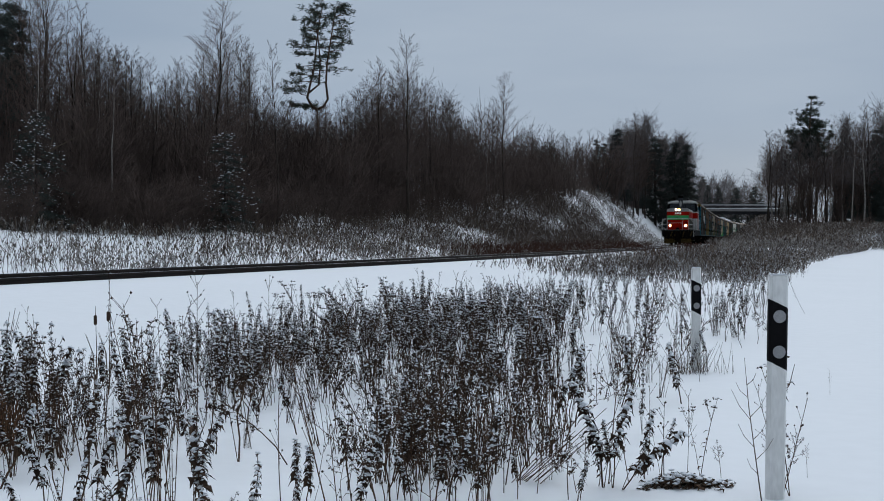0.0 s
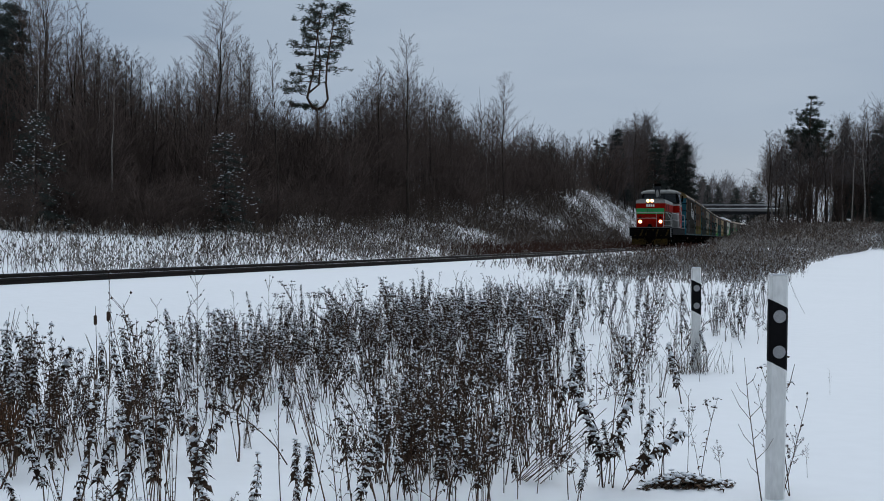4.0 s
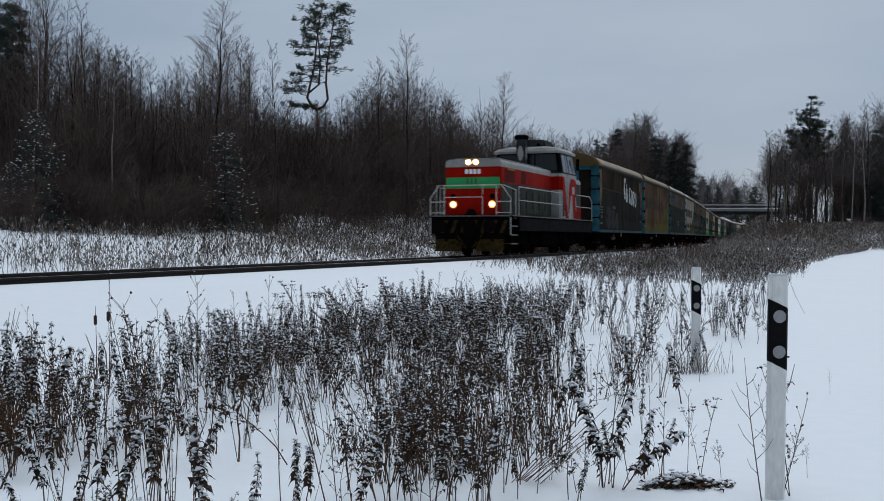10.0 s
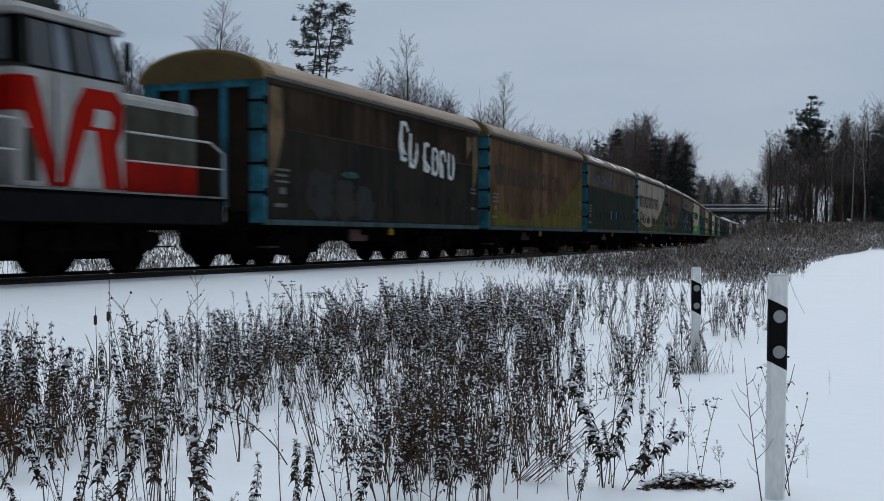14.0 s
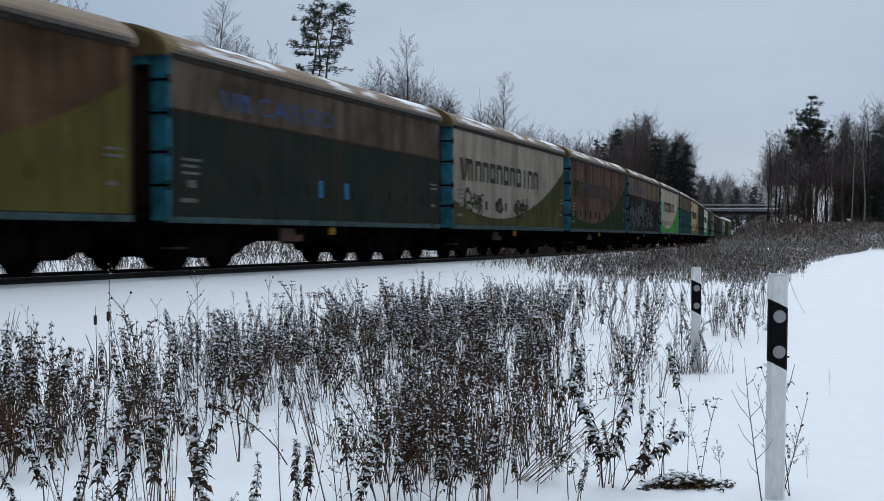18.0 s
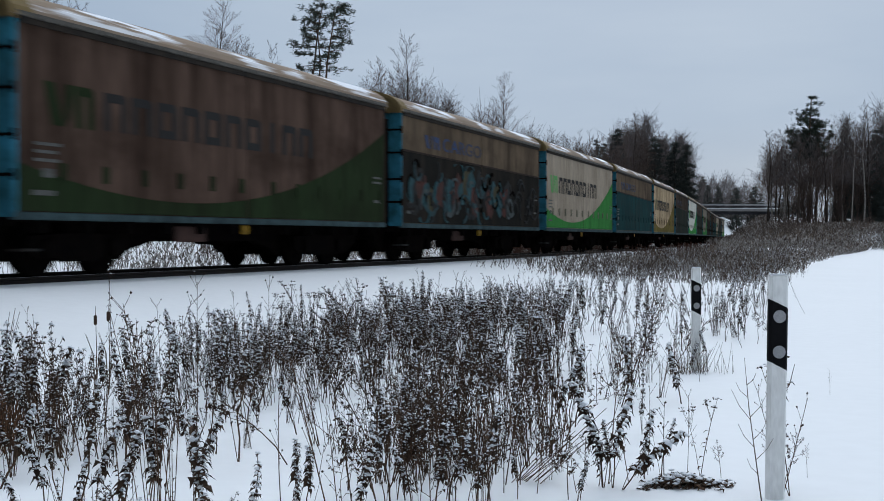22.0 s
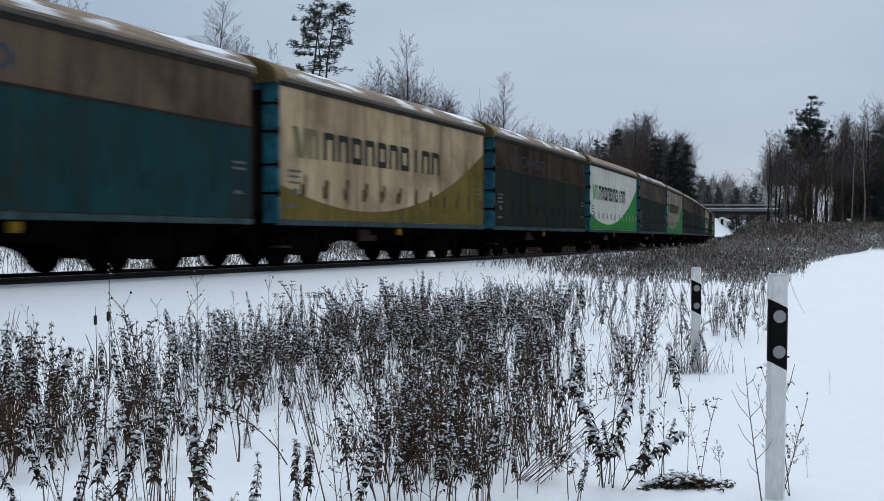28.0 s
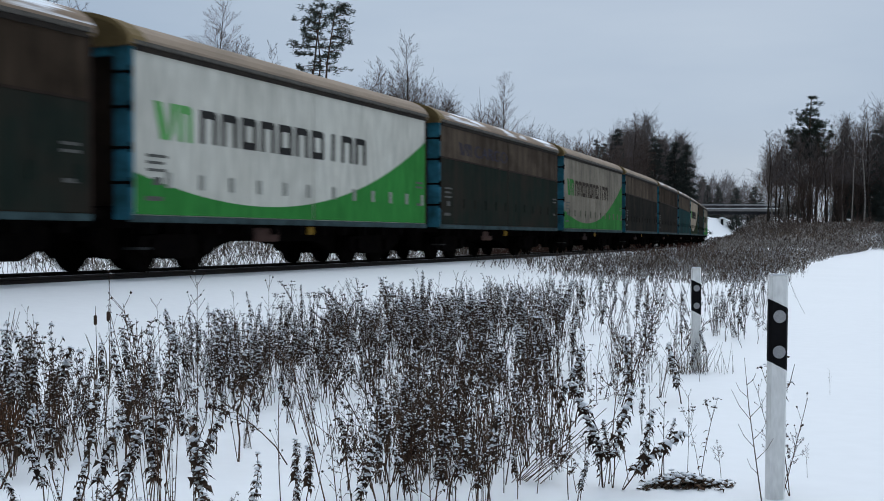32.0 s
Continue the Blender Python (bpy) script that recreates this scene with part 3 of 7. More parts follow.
        rim = [at(a0 - e, b0 - f), at(a1 + e, b0 - f), at(a1 + e, b1 + f), at(a0 - e, b1 + f)]
        fm = Mesh()
        fm.add([tuple(v + normal * 0.001) for v in rim] + [tuple(v + normal * (out - 0.005)) for v in rim], [(3, 2, 1, 0), (4, 5, 6, 7), (0, 1, 5, 4), (1, 2, 6, 5), (2, 3, 7, 6), (3, 0, 4, 7)])
        part("window_frame", fm, L_FRAME, glass, "black rubber window frame")
        return glass
    pane(0, 1, 0.02, 0.36, 0.14, 0.93, GLASS, 0.012)
    pane(0, 1, 0.38, 0.62, 0.14, 0.93, GLASS, 0.012)
    pane(0, 1, 0.64, 0.98, 0.14, 0.93, GLASS, 0.012)
    for i, j in ((1, 2), (5, 0)):
        pane(i, j, 0.1, 0.9, 0.1, 0.92, L_FRAME, 0.012)
    for i, j in ((2, 3), (4, 5)):
        # the second and fourth side panes are an even pale grey-blue
        for a0, a1, mat in ((0.05, 0.27, GLASS), (0.30, 0.44, PALE_PANE), (0.50, 0.70, GLASS), (0.73, 0.93, PALE_PANE)):
            pane(i, j, a0, a1, 0.06, 0.93, mat, 0.012)
    roof = Mesh()
    tiers = [(4.05, 0.97, -0.02), (4.13, 0.98, -0.03), (4.25, 0.86, 0.08), (4.34, 0.58, 0.30), (4.38, 0.2, 0.7)]
    for z, k, sh in tiers:
        roof.v += ring(z, k, sh)
    for t in range(len(tiers) - 1):
        roof.f += [(t * 6 + i, t * 6 + (i + 1) % 6, t * 6 + 6 + (i + 1) % 6, t * 6 + 6 + i) for i in range(6)]
    roof.f += [tuple(range(5, -1, -1)), tuple(range(24, 30))]
    part("cab_roof", roof, L_WHITE, cab, "rounded white cab roof with snow dust")
    part("roof_unit", Mesh().box(-0.60, 0.60, 1.40, 2.9, 4.30, 4.64, 0.09), ROOF_BOX, loco, "dark roof-mounted fan unit")
    part("roof_fan", Mesh().disc((0, 2.2), 0.36, 4.64, 4.67, 20, "z"), L_BLACK, loco)
    part("horn", Mesh().tube([(0.5, 1.1, 4.36), (0.5, 0.8, 4.38)], [0.03, 0.07], 10), L_BLACK, loco)
    stack = part("exhaust_chimney", Mesh().box(-0.33, 0.05, 0.44, 0.78, 3.36, 4.60, 0.035), EXHAUST, loco, "sooty exhaust stack in front of the cab")
    part("stack_cap", Mesh().box(-0.38, 0.10, 0.38, 0.84, 4.59, 4.76, 0.03), L_BLACK, stack, "black exhaust mouth")
    # uneven pale patches on two faces of the stack
    part("pale_patch", Mesh().prism(blot(0.61, 4.02, 0.12, 0.32, random.Random(3), 14), 0.051, 0.056), L_WHITE, stack, "pale patch on the stack")
    part("pale_patch", Mesh().prism([(a - 0.14, b) for a, b in blot(0.0, 4.02, 0.13, 0.32, random.Random(6), 14)], 0.432, 0.438, "y"), L_WHITE, stack, "pale patch on the stack")
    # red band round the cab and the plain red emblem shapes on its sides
    part("cab_band", Mesh().prism([(-1.35, 0.845), (1.35, 0.845), (1.475, 0.99), (1.475, 1.04), (1.33, 0.88), (-1.33, 0.88), (-1.475, 1.04), (-1.475, 0.99)], 2.56, 3.10, "z"), L_RED, cab, "red band round the cab front")
    for sx in (-1, 1):
        x0, x1 = sx * 1.462, sx * 1.474
        part("emblem", Mesh().prism([(0.95, 3.10), (1.22, 3.10), (1.62, 1.95), (1.86, 1.44), (1.50, 1.44), (0.97, 2.56), (0.95, 2.56)], x0, x1), L_RED, cab, "red slanted emblem stroke")
        part("emblem", Mesh().prism([(1.70, 1.44), (2.00, 1.44), (2.36, 2.38), (2.62, 2.38), (2.80, 1.44), (3.32, 1.44), (3.14, 2.16), (3.30, 2.45), (3.32, 2.85), (3.10, 3.06), (2.34, 3.06), (2.08, 2.70)], x0, x1), L_RED, cab, "red rounded emblem block")
        part("emblem_gap", Mesh().prism([(2.52, 2.44), (2.98, 2.44), (3.02, 2.62), (2.94, 2.74), (2.60, 2.74)], sx * 1.4745, sx * 1.478), L_WHITE, cab, "white opening in the red emblem block")
        part("cab_grille", Mesh().box(sx * 1.463, sx * 1.47, 1.0, 1.28, 1.5, 2.3), L_GREY, cab, "grey side panel")
        part("grab_rail", Mesh().tube([(sx * 1.53, 1.66, 1.5), (sx * 1.53, 1.66, 2.9)], 0.021, 6), L_RAILING, cab)
        part("door_seam", Mesh().box(sx * 1.475, sx * 1.48, 1.64, 1.66, 1.45, 3.2), L_FRAME, cab)
        part("mirror", Mesh().box(sx * 1.45, sx * 1.58, 3.30, 3.42, 3.45, 3.95, 0.03), L_BLACK, cab, "black rear-view mirror")
        part("cab_step", Mesh().box(sx * 1.30, sx * 1.50, 1.5, 2.0, 0.42, 0.46), L_FRAME, loco)
        # hand rails
        rail = part("handrail", Mesh().tube([(sx * 1.46, -5.36, 1.42), (sx * 1.46, -5.36, 2.42), (sx * 1.46, 0.84, 2.42), (sx * 1.46, 0.84, 1.42)], 0.021, 6), L_RAILING, loco, "pale tubular handrail")
        part("mid_rail", Mesh().tube([(sx * 1.46, -5.36, 1.95), (sx * 1.46, 0.84, 1.95)], 0.017, 6), L_RAILING, rail)
        rear = part("handrail", Mesh().tube([(sx * 1.46, 3.42, 2.44), (sx * 1.46, 5.9, 2.44), (sx * 1.46, 6.36, 2.25), (sx * 1.46, 6.38, 0.95)], 0.021, 6), L_RAILING, loco, "pale tubular handrail")
        part("mid_rail", Mesh().tube([(sx * 1.46, 3.42, 1.95), (sx * 1.46, 6.34, 1.95)], 0.017, 6), L_RAILING, rear)
        front = part("handrail", Mesh().tube([(sx * 1.46, -6.38, 0.75), (sx * 1.46, -6.38, 2.0), (sx * 1.14, -6.38, 2.45), (sx * 0.95, -6.38, 2.45), (sx * 0.95, -6.38, 1.42)], 0.021, 6), L_RAILING, loco, "pale tubular handrail at the nose")
        part("mid_rail", Mesh().tube([(sx * 1.46, -6.38, 1.88), (sx * 0.95, -6.38, 1.88)], 0.017, 6), L_RAILING, front)
        part("low_rail", Mesh().tube([(sx * 1.46, -6.38, 1.50), (sx * 0.95, -6.38, 1.50)], 0.017, 6), L_RAILING, front)
        part("corner_rail", Mesh().tube([(sx * 1.46, -5.75, 1.30), (sx * 1.46, -5.75, 2.3), (sx * 1.20, -6.38, 2.45)], 0.021, 6), L_RAILING, front)
        for k, z in enumerate((0.42, 0.72, 1.02)):
            part("step", Mesh().box(sx * 1.08, sx * 1.47, -6.36, -5.62, z, z + 0.035), L_DIM if k == 0 else L_FRAME, loco, "step plate")
            part("step_edge", Mesh().box(sx * 1.472, sx * 1.485, -6.36, -5.62, z - 0.01, z + 0.04), L_EDGE, loco, "pale strip along the step edge")
    front_bar = part("handrail", Mesh().tube([(-0.95, -6.38, 2.45), (0.95, -6.38, 2.45)], 0.021, 6), L_RAILING, loco, "pale cross bar over the nose")
    part("mid_rail", Mesh().tube([(-0.95, -6.38, 2.04), (0.45, -6.38, 2.04), (0.45, -6.38, 2.45)], 0.017, 6), L_RAILING, front_bar)
    part("post", Mesh().tube([(0.45, -6.38, 1.42), (0.45, -6.38, 2.04)], 0.017, 6), L_RAILING, front_bar)
    part("deck_lip", Mesh().box(-1.46, 1.46, -6.46, -6.41, 1.37, 1.41, 0.008), L_EDGE, loco, "pale edge of the front platform")
    # headstock, plough, buffers, running gear
    for y0, y1 in ((-6.42, -6.28), (6.28, 6.42)):
        part("headstock", Mesh().box(-1.42, 1.42, y0, y1, 0.78, 1.325, 0.02), L_FRAME, loco, "dark end beam")
    for sx in (-1, 1):
        part("plough", Mesh().prism([(-6.30, 0.62), (-6.40, 0.60), (-6.60, 0.20), (-6.54, 0.17), (-6.34, 0.28)], sx * 0.28, sx * 1.22), L_DIM, loco, "dirty yellow snow plough blade")
        part("plough_back", Mesh().box(sx * 0.02, sx * 1.24, -6.40, -6.22, 0.24, 0.80, 0.02), L_BLACK, loco, "black plough bracket")
        part("plough_strut", Mesh().tube([(sx * 0.75, -6.3, 0.8), (sx * 0.85, -6.42, 0.5)], 0.05, 6), L_BLACK, loco)
        part("brace", Mesh().tube([(sx * 0.5, -6.45, 0.82), (sx * 0.12, -6.5, 0.28)], 0.03, 6), L_DIM, loco, "dirty yellow brace")
    part("draw_gear", Mesh().box(-0.22, 0.22, -6.56, -6.40, 0.70, 1.22, 0.05), L_BLACK, loco, "black draw gear")
    for k in range(-3, 4):
        part("stripe", Mesh().prism([(k * 0.36, 0.80), (k * 0.36 + 0.13, 0.80), (k * 0.36 + 0.30, 1.25), (k * 0.36 + 0.17, 1.25)], -6.432, -6.422, "y"), L_DIM, loco, "dirty yellow warning stripe")
    for sx in (-1, 1):
        part("buffer", BUFFER_A, None, loco, at=pose(sx * 0.88, -6.42, 1.04))
        part("buffer", BUFFER_B, None, loco, at=pose(sx * 0.88, 6.42, 1.04))
        part("hose", Mesh().tube([(sx * 0.4, -6.44, 1.0), (sx * 0.42, -6.6, 0.85), (sx * 0.4, -6.6, 0.6), (sx * 0.3, -6.5, 0.5)], 0.03, 6), L_BLACK, loco)
    part("coupling", COUPLING_A, None, loco, at=pose(0, -6.42, 1.0))
    part("coupling", COUPLING_B, None, loco, at=pose(0, 6.42, 1.0))
    for yc in (-3.25, 3.15):
        bogie = part("bogie", Mesh().box(-1.05, 1.05, yc - 0.5, yc + 0.5, 0.5, 0.88, 0.03), L_BLACK, loco, "black bogie")
        for sx in (-1, 1):
            part("bogie_frame", Mesh().prism([(yc - 1.75, 0.55), (yc - 1.5, 0.40), (yc + 1.5, 0.40), (yc + 1.75, 0.55), (yc + 1.7, 0.72), (yc + 0.7, 0.78), (yc + 0.5, 0.62), (yc - 0.5, 0.62), (yc - 0.7, 0.78), (yc - 1.7, 0.72)], sx * 0.95, sx * 1.08), L_BLACK, bogie)
            for dy in (-1.1, 1.1):
                part("axle_box", Mesh().box(sx * 1.08, sx * 1.2, yc + dy - 0.16, yc + dy + 0.16, 0.36, 0.66, 0.03), L_BLACK, bogie)
                part("spring", Mesh().tube([(sx * 1.13, yc + dy * 0.55, 0.45), (sx * 1.13, yc + dy * 0.55, 0.85)], 0.09, 10), L_BLACK, bogie)
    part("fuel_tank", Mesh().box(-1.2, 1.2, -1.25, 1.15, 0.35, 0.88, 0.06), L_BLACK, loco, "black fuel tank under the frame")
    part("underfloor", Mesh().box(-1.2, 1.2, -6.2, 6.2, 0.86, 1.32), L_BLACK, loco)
    # added solid black blocks stand in for the dark space under the floor
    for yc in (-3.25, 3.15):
        part("brake_gear", Mesh().prism([(yc - 1.95, 0.87), (yc - 1.95, 0.5), (yc - 1.6, 0.26), (yc + 1.6, 0.26), (yc + 1.95, 0.5), (yc + 1.95, 0.87)], -0.66, 0.66), L_BLACK, loco, "black filling of the dark space between the wheels")
    wheels = [part("wheelset", WHEELS_LOCO, None, loco, at=pose(0, y, WHEEL_R_LOCO)) for y in LOCO_AXLES]
    return loco, wheels


# ---------------------------------------------------------------- wagons (y = 0 at the leading edge of the side wall, which is 12.95 m long)
WAGON_AXLES = (1.10, 2.70, 9.55, 11.15)
ARC = [(1.50 * math.cos(math.radians(a)) * 1.02, 3.93 + 0.62 * math.sin(math.radians(a))) for a in range(0, 181, 12)]


def wagon_meshes():
    k = {}
    roof = Mesh()
    arc = [(1.54, 3.98)] + [(x * 1.012, z + 0.03) for x, z in ARC] + [(-1.54, 3.98)]
    inner = [(x * 0.97, z - 0.05) for x, z in reversed(arc)]
    roof.prism(arc + inner, -0.16, 13.10, "y")
    k["roof"] = roof
    rim = [(1.556, 3.98)] + [(x * 1.02, z + 0.043) for x, z in ARC] + [(-1.556, 3.98)]
    k["rim"] = Mesh().prism(rim + inner, -0.18, 0.30, "y")
    # dark strip at the wall top paints in the shade under the roof edge
    k["channel"] = Mesh().box(1.5015, 1.536, 0.01, 12.94, 3.858, 3.947)
    k["gable"] = Mesh().prism([(x, z) for x, z in ARC], -0.10, -0.04, "y")
    k["gable_b"] = Mesh().prism([(x, z) for x, z in ARC], 12.98, 13.04, "y")
    k["sill"] = Mesh().box(1.40, 1.52, -0.08, 13.03, 0.90, 1.02, 0.01)
    k["slide"] = Mesh().box(1.51, 1.56, -0.05, 13.0, 3.95, 4.03, 0.008)
    k["clip"] = Mesh().box(1.561, 1.575, 0, 0.3, 3.965, 4.015)
    k["post"] = Mesh().box(1.14, 1.505, -0.10, 0.0, 0.94, 3.92, 0.015)
    k["post_b"] = Mesh().box(1.14, 1.505, 12.955, 13.05, 0.94, 3.92, 0.015)
    k["mid_post"] = Mesh().box(0.42, 0.56, -0.09, 0.02, 1.0, 3.80, 0.012)
    k["beam"] = Mesh().box(-1.13, 1.13, -0.10, 0.02, 3.78, 3.925, 0.012)
    k["beam_b"] = Mesh().box(-1.13, 1.13, 12.93, 13.05, 3.78, 3.925, 0.012)
    k["end"] = Mesh().box(-1.42, 1.42, 0.10, 0.14, 1.0, 3.93)
    k["end_b"] = Mesh().box(-1.42, 1.42, 12.82, 12.86, 1.0, 3.93)
    k["floor"] = Mesh().box(-1.40, 1.40, -0.02, 12.97, 0.88, 1.0)
    k["hinge"] = Mesh().box(1.10, 1.53, -0.125, -0.10, 0, 0.05).tube([(1.52, -0.11, -0.06), (1.52, -0.11, 0.11)], 0.03, 6)
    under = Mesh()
    # solid black outline also fills the dark space above and between the bogies
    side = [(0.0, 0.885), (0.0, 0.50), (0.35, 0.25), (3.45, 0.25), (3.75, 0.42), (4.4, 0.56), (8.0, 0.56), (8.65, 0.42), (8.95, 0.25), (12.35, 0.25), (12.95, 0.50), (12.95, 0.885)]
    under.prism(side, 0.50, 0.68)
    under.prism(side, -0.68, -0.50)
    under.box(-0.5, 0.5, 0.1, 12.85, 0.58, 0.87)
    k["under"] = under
    k["headstock"] = Mesh().box(-1.38, 1.38, -0.06, 0.10, 0.80, 1.18, 0.015)
    k["headstock_b"] = Mesh().box(-1.38, 1.38, 12.85, 13.01, 0.80, 1.18, 0.015)
    k["bracket"] = Mesh().prism([(0.0, 0.895), (0.16, 0.895), (0.12, 0.70), (0.04, 0.70)], 1.28, 1.48)
    k["plate"] = Mesh().box(1.30, 1.36, 4.2, 5.2, 0.55, 0.84, 0.02)
    k["tank"] = Mesh().tube([(-0.2, 7.2, 0.68), (-0.2, 8.6, 0.68)], 0.19, 14)
    k["lever"] = Mesh().box(1.38, 1.44, 6.35, 6.62, 0.70, 0.88, 0.015)
    k["foot_step"] = Mesh().box(1.15, 1.45, 0.15, 0.55, 0.42, 0.46)
    bg = Mesh()
    for sx in (-1, 1):
        bg.prism([(-1.25, 0.42), (-1.05, 0.30), (-0.55, 0.30), (-0.40, 0.24), (0.40, 0.24), (0.55, 0.30), (1.05, 0.30), (1.25, 0.42), (1.2, 0.66), (0.45, 0.70), (-0.45, 0.70), (-1.2, 0.66)], sx * 0.94, sx * 1.10)
    bg.box(-1.0, 1.0, -0.28, 0.28, 0.42, 0.88)
    k["bogie"] = bg
    k["axle_box"] = Mesh().box(-0.06, 0.06, -0.15, 0.15, -0.15, 0.15, 0.03)
    return k


WK = wagon_meshes()
W_MATS = {"roof": W_ROOF, "rim": W_GABLE, "channel": W_EAVE_SHADE, "gable": W_GABLE, "gable_b": W_GABLE, "sill": W_SILL, "slide": W_TRACK, "clip": W_TRACK, "post": W_BLUE, "post_b": W_END, "mid_post": W_BLUE,
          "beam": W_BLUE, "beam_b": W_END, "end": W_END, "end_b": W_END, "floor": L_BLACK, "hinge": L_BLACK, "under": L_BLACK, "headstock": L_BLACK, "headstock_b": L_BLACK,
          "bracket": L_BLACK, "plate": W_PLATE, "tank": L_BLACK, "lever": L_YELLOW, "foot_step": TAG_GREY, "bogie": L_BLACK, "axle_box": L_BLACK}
W_NAMES = {"rim": "roof_rim", "channel": "roof_channel", "gable": "roof_gable", "gable_b": "roof_gable", "slide": "slide_rail", "clip": "rail_clip", "post": "corner_post", "post_b": "corner_post", "mid_post": "end_post",
           "beam": "end_beam", "beam_b": "end_beam", "end": "end_wall", "end_b": "end_wall", "under": "underframe", "headstock_b": "headstock", "plate": "battery_box",
           "tank": "air_tank", "lever": "brake_lever", "floor": "floor_frame"}
WD = {key: m.data(W_NAMES.get(key, key), W_MATS[key], smooth=False) for key, m in WK.items()}
ROOF_SNOWY = WK["roof"].data("roof", W_ROOF_SNOW)
HALF = {}
for key in ("sill", "slide", "post", "post_b", "mid_post", "plate", "lever", "foot_step"):
    far = Mesh()
    far.v, far.f = [(-x, y, z) for x, y, z in WK[key].v], list(WK[key].f)
    HALF[key] = far.data(W_NAMES.get(key, key), W_MATS[key])


def word_mesh(text, width, height):
    """A word as a thin solid on a side wall, reading along y."""
    curve = bpy.data.curves.new("lettering", "FONT")
    curve.body, curve.extrude, curve.offset = text, 0.002, 0.012
    ob = bpy.data.objects.new("lettering", curve)
    me = bpy.data.meshes.new_from_object(ob)
    bpy.data.objects.remove(ob)
    v = np.array([tuple(q.co) for q in me.vertices])
    lo, hi = v.min(axis=0), v.max(axis=0)
    for q in me.vertices:
        q.co = (q.co.z + 0.002, (q.co.x - lo[0]) * width / (hi[0] - lo[0]), (q.co.y - lo[1]) * height / (hi[1] - lo[1]))
    return me


CARGO = {}
for paint in (W_LETTER_BLUE, W_LETTER_FAINT):
    CARGO[paint.name] = word_mesh("CARGO", 3.4, 0.38)
    CARGO[paint.name].materials.clear()
    CARGO[paint.name].materials.append(paint)


def sweep_shape(c0=4.3, low=1.27, k=0.0268, y0=0.0, y1=12.95):
    ys = np.linspace(y0, y1, 26)
    return [(float(y), float(low + k * (y - c0) ** 2)) for y in ys]


SIGNS = ("arch", "arch", "box", "arch", "box", "arch", "box", "bar", "arch", "arch")


def sign_mesh(form, y, wide, z0, z1, x, th=0.15):
    """A plain open shape of straight strokes on a side wall."""
    m = Mesh()
    if form == "bar":
        return m.box(x[0], x[1], y + wide * 0.4, y + wide * 0.4 + th, z0, z1)
    m.prism([(y, z1 - th), (y + wide, z1 - th), (y + wide, z1 - 0.06), (y + wide - 0.09, z1), (y, z1)], *x)
    low = z0 + th if form == "box" else z0
    m.box(x[0], x[1], y, y + th, low, z1 - th)
    m.box(x[0], x[1], y + wide - th, y + wide, low, z1 - th)
    if form == "box":
        m.box(x[0], x[1], y, y + wide, z0, z0 + th)
    return m


